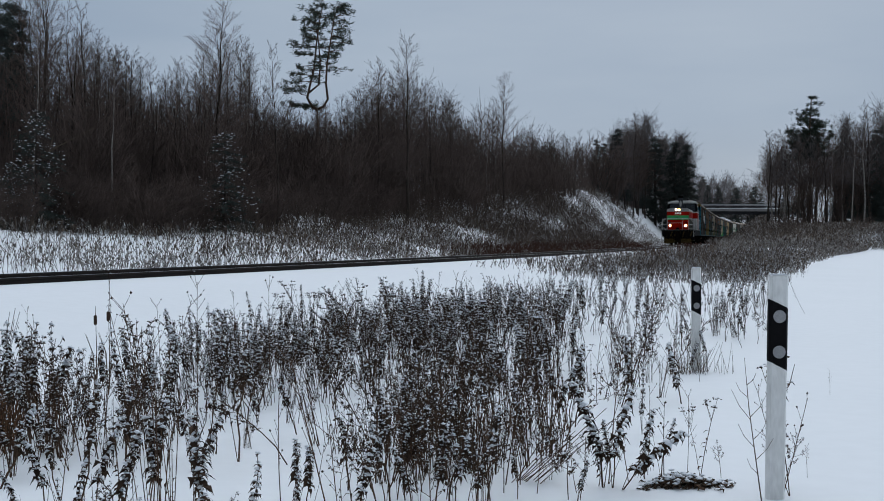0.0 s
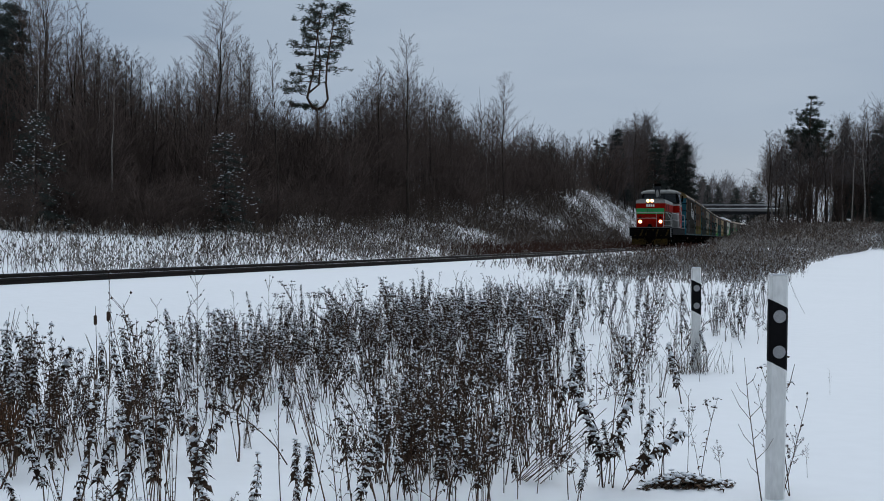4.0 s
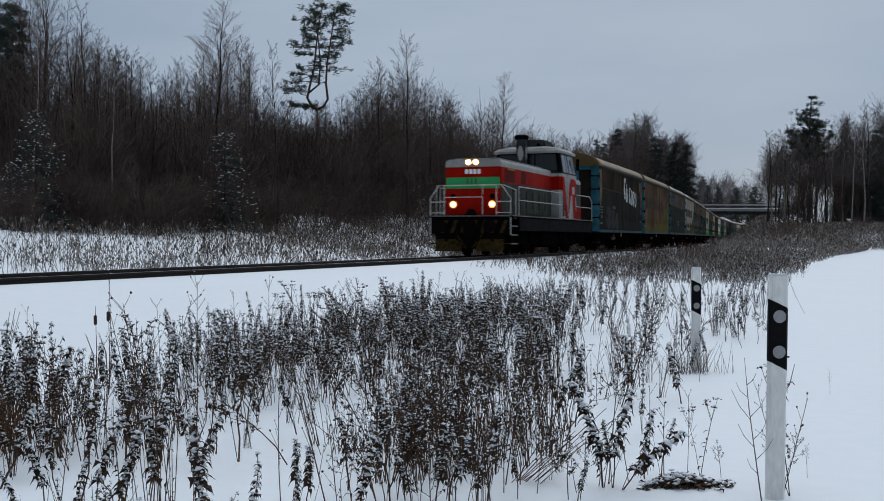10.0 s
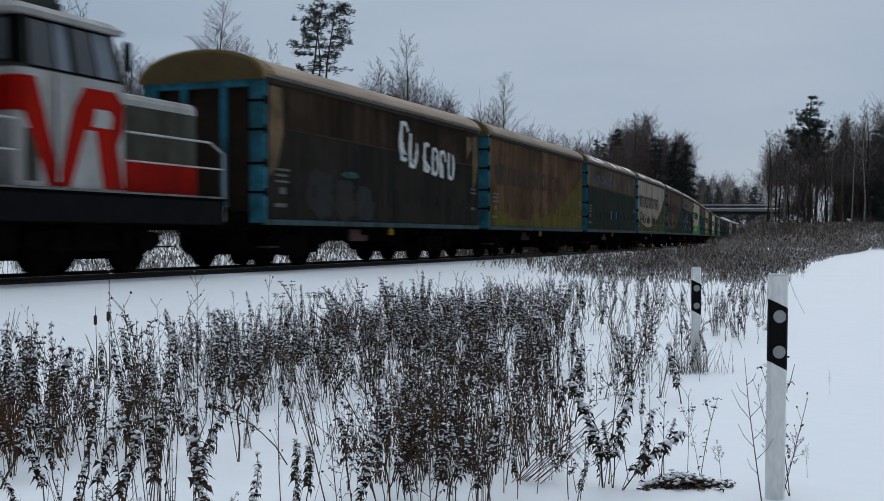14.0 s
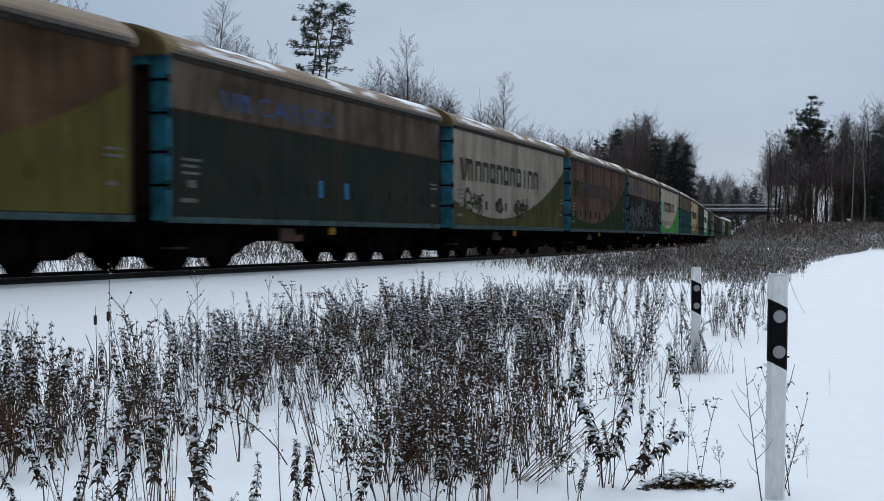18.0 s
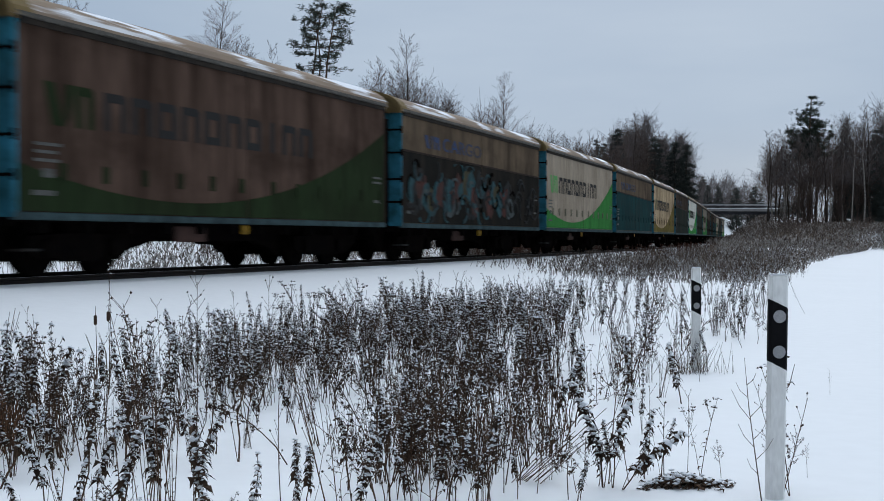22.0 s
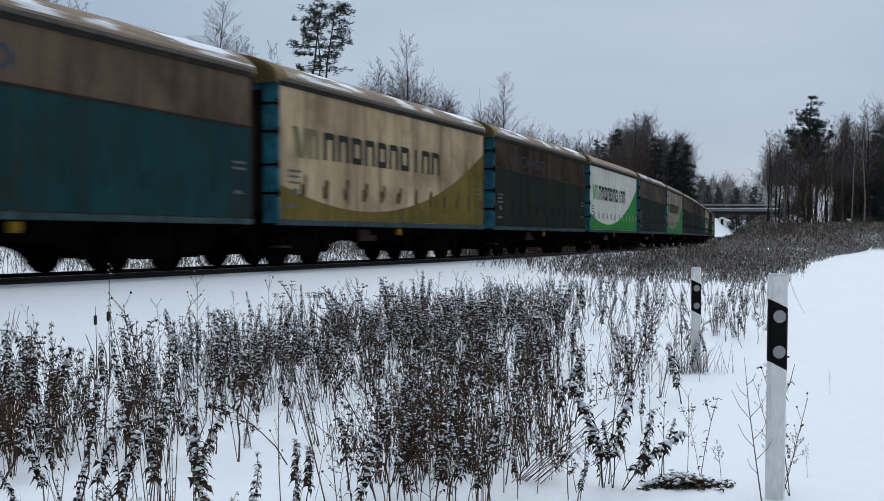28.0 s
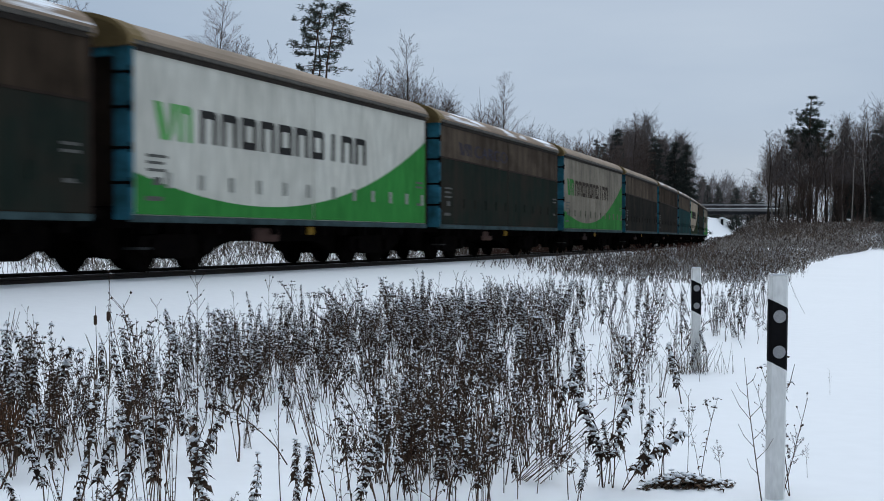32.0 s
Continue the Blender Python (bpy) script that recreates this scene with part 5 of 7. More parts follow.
def bare_tree(seed, height, trunk_r, first, count, reach, up, kids=5, thin=0.009, lean=0.011, depth=2):
    """Trunk mesh pieces and crown pieces of a leafless tree."""
    g, rnd = Grower(seed), random.Random(seed + 100)
    trunk = Mesh()
    n, pts, x, y = 9, [], 0.0, 0.0
    for i in range(n + 1):
        pts.append((x, y, height * i / n))
        x += rnd.uniform(-1, 1) * height * lean
        y += rnd.uniform(-1, 1) * height * lean
    pts[0] = (0, 0, -0.4)
    trunk.tube(pts, [trunk_r * (1 - 0.93 * (i / n) ** 0.9) for i in range(n + 1)], 6)
    for i in range(count):
        f = first + (1 - first) * ((i + rnd.random()) / count) ** 0.9
        f = min(f, 0.985)
        k = min(int(f * n), n - 1)
        base = Vector(pts[k]).lerp(Vector(pts[k + 1]), f * n - k)
        a = i * 2.4 + rnd.uniform(-0.5, 0.5)
        el = rnd.uniform(0.5, 0.95) + 0.25 * f
        way = (math.cos(a) * math.cos(el), math.sin(a) * math.cos(el), math.sin(el))
        length = height * reach * (1.12 - f) ** 0.7 * rnd.uniform(0.7, 1.15)
        g.branch(tuple(base), way, length, max(thin, trunk_r * 0.36 * (1.1 - f)), depth, up, kids, thin)
    return trunk, g


def tree_thing(name, label, trunk, trunk_mat, pieces, mats, category="tree", group=""):
    t = thing(name, label, category, group)
    if trunk is not None:
        part("trunk", trunk, trunk_mat, t, smooth=True)
    part("crown", soup("crown", pieces, mats), None, t)
    return t


def sprays(centres, outs, size, rng, per=26, flat=0.55):
    """Tufts of needles: short tapering sticks round each centre."""
    n = len(centres) * per
    c = np.repeat(centres, per, axis=0)
    o = np.repeat(outs, per, axis=0)
    w = rng.normal(size=(n, 3)) * np.array([1, 1, flat]) + o * 0.9
    w /= np.linalg.norm(w, axis=1, keepdims=True)
    sz = np.broadcast_to(np.asarray(size, float), (len(centres),)).repeat(per)[:, None]
    p0 = c + rng.normal(size=(n, 3)) * sz * 0.28
    return sticks(p0, p0 + w * sz * rng.uniform(0.5, 1.0, (n, 1)), sz[:, 0] * 0.075, sz[:, 0] * 0.02)


def spruce_tree(seed, height, radius, mat, tiers=16, arms=9, per=14, rag=(0.65, 1.1)):
    rng = np.random.default_rng(seed)
    trunk = Mesh().tube([(0, 0, -0.4), (0, 0, height * 0.5), (0, 0, height * 0.98)], [height * 0.014, height * 0.009, 0.01], 6)
    cs, os_, sz, a0, a1, ar = [], [], [], [], [], []
    for i in range(tiers):
        f = 0.06 + 0.92 * i / tiers
        for j in range(arms):
            a = rng.uniform(0, 6.283)
            ln = radius * (1 - f) ** 0.8 * rng.uniform(*rag) + 0.12
            z = height * (f + rng.uniform(-0.02, 0.02))
            drop = -0.35 * ln * rng.uniform(0.3, 1.1)
            a0.append((0, 0, z))
            a1.append((math.cos(a) * ln, math.sin(a) * ln, z + drop))
            ar.append(0.03 * (1 - f) + 0.008)
            for q in np.linspace(0.3, 1.0, max(2, int(2 + 4 * ln / max(radius, 0.1)))):
                cs.append((math.cos(a) * ln * q, math.sin(a) * ln * q, z + drop * q * q))
                os_.append((math.cos(a) * 0.7, math.sin(a) * 0.7, -0.25))
                sz.append(height * 0.030 * (1.25 - 0.5 * f) * rng.uniform(0.8, 1.3))
    v, t = sprays(np.array(cs), np.array(os_), np.array(sz), rng, per)
    v2, t2 = sticks(np.array(a0), np.array(a1), np.array(ar), 0.006)
    return trunk, [(v, t, 0), (v2, t2, 1)], [mat, BARK]


def place(ob, x, y, scale=1.0, turn=None, rnd=random, sink=0.0, wide=1.0):
    m = pose(x, y, ground_z(float(x), float(y)) - sink, 0, 0, rnd.uniform(0, 360) if turn is None else turn)
    return copy_thing(ob, m @ Matrix.Diagonal((scale * wide, scale * wide, scale, 1)))


def drop_pattern(ob):
    for o in (*ob.children_recursive, ob):
        bpy.data.objects.remove(o)


# ---------------------------------------------------------------- posts, bridge, hut
def build_post(x, y, lean, height, turn=0.0):
    z0 = ground_z(x, y) - 0.06
    post = thing("edge_marker_post", "white plastic road edge post with black band and reflectors", "marker post", "road edge posts")
    h, hw, hd = height + 0.06, 0.0415, 0.022
    m = Mesh()
    outline = [(-hw, -hd * 0.4), (-hw * 0.75, -hd), (hw * 0.75, -hd), (hw, -hd * 0.4), (hw, hd * 0.6), (hw * 0.6, hd), (-hw * 0.6, hd), (-hw, hd * 0.6)]
    n = len(outline)
    m.add([(a, b, 0) for a, b in outline] + [(a, b, h) for a, b in outline], [tuple(range(n - 1, -1, -1)), tuple(range(n, 2 * n))] + [(i, (i + 1) % n, n + (i + 1) % n, n + i) for i in range(n)])
    part("post", m, POST_WHITE, post)
    t0, t1, b0, b1 = h - 0.106, h - 0.146, h - 0.383, h - 0.424
    band = Mesh()
    ring = [(-hw - 0.0015, hd * 0.6), (-hw - 0.0015, -hd * 0.4), (-hw * 0.75, -hd - 0.0015), (hw * 0.75, -hd - 0.0015), (hw + 0.0015, -hd * 0.4), (hw + 0.0015, hd * 0.6)]
    def slant(a, z0_, z1_):
        return z0_ + (z1_ - z0_) * (a + hw) / (2 * hw)
    band.v = [(a, b, slant(a, b0, b1)) for a, b in ring] + [(a, b, slant(a, t0, t1)) for a, b in ring] + [(a * 0.9, b * 0.8, slant(a, b0, b1)) for a, b in ring] + [(a * 0.9, b * 0.8, slant(a, t0, t1)) for a, b in ring]
    k = len(ring)
    band.f = [(i, i + 1, k + i + 1, k + i) for i in range(k - 1)] + [(2 * k + i + 1, 2 * k + i, 3 * k + i, 3 * k + i + 1) for i in range(k - 1)]
    band.f += [(i, 2 * k + i, 2 * k + i + 1, i + 1) for i in range(k - 1)] + [(k + i + 1, 3 * k + i + 1, 3 * k + i, k + i) for i in range(k - 1)]
    part("band", band, POST_BLACK, post, "slanted black band")
    for z in (h - 0.182, h - 0.340):
        part("reflector", Mesh().disc((0, z), 0.0285, -hd - 0.006, -hd - 0.002, 24, "y"), REFLECTOR, post, "round grey reflector")
    part("snow_cap", Mesh().box(-hw * 0.9, hw * 0.9, -hd * 0.8, hd * 0.8, h + 0.001, h + 0.008, 0.003), SNOW_CLUMP, post, "thin snow on the post's top")
    post.matrix_basis = pose(x, y, z0, 0, lean, turn)


build_post(1.490, 5.15, 0.8, 1.0, 3)
build_post(2.296, 10.4, 0.0, 0.93, -2)


def build_bridge():
    x, y, h = on_track(236)
    bridge = thing("road_bridge", "grey concrete road bridge over the railway with snow on it", "bridge")
    bridge.matrix_basis = pose(x, y, 0, 0, 0.6, -h)
    part("deck", Mesh().box(-24, 16, -3.2, 3.2, 6.35, 6.85, 0.04), CONCRETE, bridge, "concrete deck edge")
    part("girder", Mesh().box(-20, 15, -2.6, -2.0, 5.75, 6.345, 0.03), STEEL, bridge, "dark girder")
    part("girder", Mesh().box(-20, 15, 2.0, 2.6, 5.75, 6.345, 0.03), STEEL, bridge, "dark girder")
    part("snow_layer", Mesh().box(-24, 16, -3.15, 3.15, 6.86, 6.98, 0.03), SNOW, bridge, "snow on the deck")
    for yy in (-3.0, 3.0):
        rail = part("railing", Mesh().box(-24, 16, yy - 0.06, yy + 0.06, 7.72, 7.86, 0.02), GALV, bridge, "pale railing bar with snow")
        part("lower_bar", Mesh().box(-24, 16, yy - 0.04, yy + 0.04, 7.35, 7.45), STEEL, rail)
        for k in range(21):
            part("rail_post", Mesh().box(-23.9 + k * 2, -23.82 + k * 2, yy - 0.05, yy + 0.05, 6.98, 7.72), STEEL, rail)
    for xx in (-9.5, 9.0):
        part("pier", Mesh().box(xx - 0.5, xx + 0.5, -2.6, 2.6, -0.4, 5.76, 0.05), CONCRETE, bridge, "concrete pier")


build_bridge()


def build_hut():
    x, y = 80.3, 330.0
    hut = thing("trackside_hut", "small white trackside hut with snow on its roof", "hut")
    z = ground_z(x, y)
    hut.matrix_basis = pose(x, y, z - 0.2, 0, 0, -20)
    part("wall", Mesh().box(-0.95, 0.95, -0.9, 0.9, 0, 2.0, 0.03), POST_WHITE, hut, "white sheet walls")
    part("roof", Mesh().prism([(-1.1, 2.0), (1.1, 2.0), (0, 2.45)], -1.05, 1.05, "y"), SNOW, hut, "snow-covered roof")
    part("door", Mesh().box(-0.4, 0.4, -0.94, -0.905, 0.1, 1.8), TAG_GREY, hut, "grey door")


build_hut()

# ---------------------------------------------------------------- woods
RNG = np.random.default_rng(11)
WOOD = random.Random(21)


def forest():
    # patterns, removed at the end
    tall = [tree_thing("leafless_tree", "tall bare tree with a thin twiggy crown", *(lambda a: (a[0], BARK, [a[1].piece()], [TWIG]))(bare_tree(40 + i, 12, 0.12, 0.28, 40, 0.31, 0.05, 6, 0.0052)), group="bare trees of the wood") for i in range(4)]
    slim = [tree_thing("leafless_tree", "slim bare tree with upright thin branches", *(lambda a: (a[0], BARK, [a[1].piece()], [TWIG]))(bare_tree(60 + i, 12, 0.085, 0.24, 40, 0.21, 0.08, 5, 0.0055)), group="bare trees of the wood") for i in range(3)]
    birch = [tree_thing("birch", "slim birch with a pale trunk and bare twigs", *(lambda a: (a[0], BIRCH, [a[1].piece()], [TWIG]))(bare_tree(80 + i, 12, 0.10, 0.40, 30, 0.18, 0.03, 6, 0.006, 0.012)), category="tree", group="birches") for i in range(3)]
    bush = []
    for i in range(4):
        g = Grower(120 + i)
        for j in range(13):
            a, el = g.rnd.uniform(0, 6.283), g.rnd.uniform(1.0, 1.5)
            g.branch((g.rnd.uniform(-0.3, 0.3), g.rnd.uniform(-0.3, 0.3), -0.2), (math.cos(a) * math.cos(el), math.sin(a) * math.cos(el), math.sin(el)), g.rnd.uniform(2.6, 4.6), 0.028, 2, 0.06, 6, 0.009)
        t = thing("shrub", "dense leafless shrub at the edge of the wood", "shrub", "shrubs of the wood")
        part("branchwork", soup("branchwork", [g.piece()], [TWIG]), None, t)
        bush.append(t)
    spruce = [tree_thing("spruce", "dark spruce with drooping branches", *(lambda a: (a[0], BARK, a[1], a[2]))(spruce_tree(150 + i, 12, 2.2, SPRUCE)), group="spruces") for i in range(2)]
    young = [tree_thing("young_spruce", "young spruce with lumps of snow on its branches", *(lambda a: (a[0], BARK, a[1], a[2]))(spruce_tree(170 + i, 5, 1.35, SPRUCE, 12, 7, 9, (0.25, 1.35))), group="young spruces") for i in range(2)]
    for i, t in enumerate(young):
        rng = np.random.default_rng(190 + i)
        f, a = rng.uniform(0.05, 0.95, 420) ** 1.2, rng.uniform(0, 6.283, 420)
        ln = (1.35 * (1 - f) ** 0.8 + 0.12) * rng.uniform(0.2, 1.25, 420)
        c = np.c_[np.cos(a) * ln, np.sin(a) * ln, 5 * f - 0.2 * ln + rng.normal(0.03, 0.06, 420)]
        tagged(part("snow", soup("snow", [(*lumps(c, 0.016 + 0.042 * rng.random(420) ** 2, 0.4), 0)], [SNOW_CLUMP]), None, t, "small lumps of snow"), kind="stuff")

    def at_bearing(tb, y):
        return tb * y, y

    # tree tops of the wood fitted to the camera's view: sight-line slope by bearing
    B = (-0.384, -0.325, -0.30, -0.27, -0.24, -0.21, -0.19, -0.165, -0.14, -0.09, -0.06, -0.035, -0.01, 0.02, 0.05, 0.07, 0.085, 0.11, 0.13)
    E = (0.212, 0.205, 0.180, 0.165, 0.150, 0.165, 0.190, 0.160, 0.130, 0.110, 0.135, 0.150, 0.130, 0.125, 0.122, 0.100, 0.095, 0.092, 0.070)

    def far_edge(tb):
        """Distance of the wood's edge along a bearing."""
        return np.interp(tb, (-0.39, -0.25, -0.1, 0.03, 0.10, 0.14), (41, 47, 60, 84, 104, 120))

    for i in range(215):
        tb = WOOD.uniform(-0.40, 0.125)
        y = far_edge(tb) + 2 + WOOD.uniform(0, 22)
        x, y = at_bearing(tb, y)
        z = ground_z(x, y)
        top = EYE_Z + y * float(np.interp(tb, B, E)) * WOOD.uniform(0.66, 1.0)
        hgt = max(4.0, top - z)
        kind = WOOD.random()
        ob = (slim if kind < 0.5 else tall if kind < 0.85 else birch)
        place(ob[WOOD.randrange(len(ob))], x, y, hgt / 12.0, rnd=WOOD, wide=max(0.75, 9.5 / hgt) if hgt < 8 else 1.0)
    # trees that stand out: bearing, distance, slope of the top, kind
    for tb, y, el, ob, wide in ((-0.1925, 56, 0.200, tall[0], 1.25), (-0.030, 66, 0.172, tall[1], 1.0), (-0.0555, 68, 0.150, tall[2], 1.0), (0.0535, 88, 0.140, tall[3], 0.95),
                                (0.094, 105, 0.094, tall[0], 0.9), (-0.355, 46, 0.206, tall[2], 1.1), (-0.320, 47, 0.20, slim[0], 1.1), (-0.288, 46, 0.155, slim[1], 1.0),
                                (-0.355, 42, 0.190, birch[0], 0.9), (-0.2875, 43, 0.165, birch[1], 0.9), (-0.1445, 50, 0.165, slim[2], 1.0), (-0.080, 61, 0.075, birch[0], 1.0), (-0.265, 52, 0.12, tall[3], 1.0), (-0.340, 50, 0.215, tall[1], 1.1), (-0.310, 52, 0.200, slim[2], 1.1), (-0.345, 56, 0.213, tall[3], 1.1)):
        x, y = at_bearing(tb, y)
        hgt = EYE_Z + y * el - ground_z(x, y)
        place(ob, x, y, hgt / 12.0, rnd=WOOD, wide=wide)
    for tb, y, el, wide in ((-0.386, 48, 0.216, 0.95), (-0.366, 50, 0.212, 0.85), (-0.402, 47, 0.21, 0.9), (-0.376, 56, 0.216, 0.8)):
        x, y = at_bearing(tb, y)
        place(spruce[0], x, y, (EYE_Z + y * el - ground_z(x, y)) / 12.0, rnd=WOOD, wide=wide)
    for tb, y, el, ob, wide in ((-0.188, 46, 0.098, young[0], 1.3), (-0.352, 39, 0.118, young[1], 1.15), (-0.374, 38, 0.07, young[0], 1.3), (-0.335, 40, 0.05, young[1], 1.2)):
        x, y = at_bearing(tb, y)
        place(ob, x, y, (EYE_Z + y * el - ground_z(x, y)) / 5.0, rnd=WOOD, wide=wide)
    for i in range(34):
        tb = WOOD.uniform(-0.100, 0.015)
        x, y = at_bearing(tb, far_edge(tb) + WOOD.uniform(3, 14))
        el = float(np.interp(tb, (-0.10, -0.07, -0.04, 0.0, 0.015), (0.112, 0.140, 0.150, 0.128, 0.122))) * WOOD.uniform(0.78, 1.0)
        place(WOOD.choice(tall + slim), x, y, (EYE_Z + y * el - ground_z(x, y)) / 12.0, rnd=WOOD, wide=1.15)
    # low brush before the wood
    for i in range(115):
        tb = WOOD.uniform(-0.40, 0.03) if i < 70 else WOOD.uniform(-0.33, -0.14)
        x, y = at_bearing(tb, far_edge(tb) - WOOD.uniform(1.0, 5.5))
        place(bush[WOOD.randrange(4)], x, y, WOOD.uniform(0.28, 0.55), rnd=WOOD, wide=1.3)
    # shrubs along the edge
    for i in range(115):
        tb = WOOD.uniform(-0.40, 0.12)
        y = far_edge(tb) + WOOD.uniform(-1, 14)
        x, y = at_bearing(tb, y)
        place(bush[WOOD.randrange(4)], x, y, WOOD.uniform(0.75, 1.25), rnd=WOOD)
    # the clump beyond the cutting
    for i in range(135):
        tb = WOOD.uniform(0.150, 0.234)
        y = WOOD.uniform(135, 190)
        x, y = at_bearing(tb, y)
        if to_track(x, y)[1][0] > -7:
            continue
        el = float(np.interp(tb, (0.128, 0.15, 0.17, 0.19, 0.21, 0.232), (0.085, 0.096, 0.104, 0.100, 0.090, 0.075))) * WOOD.uniform(0.75, 1.04)
        hgt = EYE_Z + y * el - ground_z(x, y)
        ob = tall if WOOD.random() < 0.6 else slim
        place(ob[WOOD.randrange(3)], x, y, hgt / 12.0, rnd=WOOD, wide=1.25)
    for tb, y, el, ob in ((0.152, 140, 0.099, spruce[0]), (0.134, 138, 0.088, spruce[1]), (0.140, 142, 0.085, spruce[0]), (0.202, 165, 0.088, spruce[1]), (0.185, 160, 0.092, spruce[0]), (0.212, 168, 0.086, spruce[1]), (0.166, 155, 0.090, spruce[1])):
        x, y = at_bearing(tb, y)
        place(ob, x, y, (EYE_Z + y * el - ground_z(x, y)) / 12.0, rnd=WOOD, wide=1.15)
    for i in range(40):
        x, y = at_bearing(WOOD.uniform(0.115, 0.228), WOOD.uniform(126, 150))
        if to_track(x, y)[1][0] < -8:
            place(bush[WOOD.randrange(4)], x, y, WOOD.uniform(1.0, 1.7), rnd=WOOD)
    # the trees beyond the verge, and those behind the bridge
    for tb, y, el, ob, wide in ((0.287, 160, 0.092, slim[1], 1.8), (0.297, 158, 0.097, birch[1], 1.1), (0.309, 150, 0.085, slim[2], 1.6), (0.337, 155, 0.090, birch[0], 0.8), (0.355, 150, 0.100, birch[1], 0.9),
                                (0.366, 150, 0.117, birch[2], 1.0), (0.372, 158, 0.110, tall[1], 1.4), (0.349, 170, 0.105, tall[2], 1.3), (0.325, 165, 0.092, tall[3], 1.3), (0.345, 162, 0.085, slim[2], 1.4), (0.30, 168, 0.085, tall[0], 1.2), (0.315, 172, 0.090, slim[0], 1.6)):
        x, y = at_bearing(tb, y)
        place(ob, x, y, (EYE_Z + y * el - ground_z(x, y)) / 12.0, rnd=WOOD, wide=wide)
    for tb, y, el in ((0.377, 165, 0.100), (0.384, 160, 0.104), (0.350, 178, 0.100), (0.392, 158, 0.11)):
        x, y = at_bearing(tb, y)
        place(spruce[WOOD.randrange(2)], x, y, (EYE_Z + y * el - ground_z(x, y)) / 12.0, rnd=WOOD, wide=1.0)
    for i in range(27):
        tb = WOOD.uniform(0.283, 0.41)
        x, y = at_bearing(tb, WOOD.uniform(152, 185))
        el = float(np.interp(tb, (0.283, 0.30, 0.32, 0.335, 0.36, 0.385, 0.41), (0.085, 0.098, 0.10, 0.09, 0.112, 0.114, 0.114))) * WOOD.uniform(0.72, 1.0)
        ob = WOOD.choice((tall[0], tall[1], tall[2], slim[0], slim[1], slim[2], birch[2]))
        place(ob, x, y, (EYE_Z + y * el - ground_z(x, y)) / 12.0, rnd=WOOD, wide=1.25)
    for i in range(9):
        x, y = at_bearing(WOOD.uniform(0.295, 0.40), WOOD.uniform(150, 178))
        place(bush[WOOD.randrange(4)], x, y, WOOD.uniform(1.2, 2.4), rnd=WOOD)
    for tb, y, el, ob, wide in ((0.2895, 163, 0.088, tall[2], 1.2), (0.284, 168, 0.076, slim[0], 1.6), (0.293, 170, 0.090, tall[0], 1.2), (0.2865, 158, 0.080, birch[0], 1.3)):
        x, y = at_bearing(tb, y)
        place(ob, x, y, (EYE_Z + y * el - ground_z(x, y)) / 12.0, rnd=WOOD, wide=wide)
    for i in range(16):
        x, y = at_bearing(WOOD.uniform(0.295, 0.40), WOOD.uniform(108, 140))
        place(bush[WOOD.randrange(4)], x, y, WOOD.uniform(0.22, 0.50), rnd=WOOD, wide=1.4)
    for i in range(11):
        tb = 0.296 + 0.135 * i / 11 + WOOD.uniform(-0.003, 0.003)
        x, y = at_bearing(tb, WOOD.uniform(186, 225))
        el = float(np.interp(tb, (0.295, 0.32, 0.35, 0.38, 0.42), (0.058, 0.072, 0.078, 0.098, 0.108))) * WOOD.uniform(0.75, 1.0)
        place(spruce[WOOD.randrange(2)] if WOOD.random() < 0.7 else tall[WOOD.randrange(4)], x, y, max(4, EYE_Z + y * el - ground_z(x, y)) / 12.0, rnd=WOOD, wide=1.2)
    for i in range(46):
        tb = WOOD.uniform(0.222, 0.300)
        x, y = at_bearing(tb, WOOD.uniform(330, 430))
        if abs(to_track(x, y)[1][0]) < 5:
            continue
        el = float(np.interp(tb, (0.222, 0.24, 0.262, 0.275, 0.29), (0.060, 0.048, 0.050, 0.054, 0.040))) * WOOD.uniform(0.7, 1.0)
        ob = WOOD.choice((tall[0], tall[1], slim[0], spruce[0], spruce[1]))
        place(ob, x, y, max(4, EYE_Z + y * el - ground_z(x, y)) / 12.0, rnd=WOOD, wide=1.2)
    for p in tall + slim + birch + bush + spruce + young:
        drop_pattern(p)


forest()


def leaning_trunks():
    """Dead stems that lean or lie at the wood's edge."""
    for (x0, y0), (x1, y1, z1), r in (((-17.4, 40.0), (-12.2, 40.5, 4.5), 0.035), ((-13.6, 41.5), (-11.6, 41.0, 1.25), 0.030), ((-20.3, 46.0), (-17.8, 45.0, 5.5), 0.03)):
        a, b = Vector((x0, y0, ground_z(x0, y0) - 0.1)), Vector((x1, y1, z1))
        t = thing("leaning_trunk", "thin dead stem leaning at the edge of the wood", "dead tree", "leaning stems")
        part("trunk", Mesh().tube([tuple(a), tuple(a.lerp(b, 0.4) + Vector((0, 0, 0.12))), tuple(a.lerp(b, 0.75) + Vector((0, 0, 0.15))), tuple(b)], [r, r * 0.85, r * 0.6, r * 0.25], 6), STRAW, t, smooth=True)
        for f, d in ((0.55, (0.5, 0.1, 0.55)), (0.7, (0.2, -0.1, 0.6)), (0.82, (0.5, 0.1, 0.1))):
            p = a.lerp(b, f) + Vector((0, 0, 0.13))
            part("side_branch", Mesh().tube([tuple(p), tuple(p + Vector(d))], [r * 0.4, r * 0.12], 5), STRAW, t)


leaning_trunks()


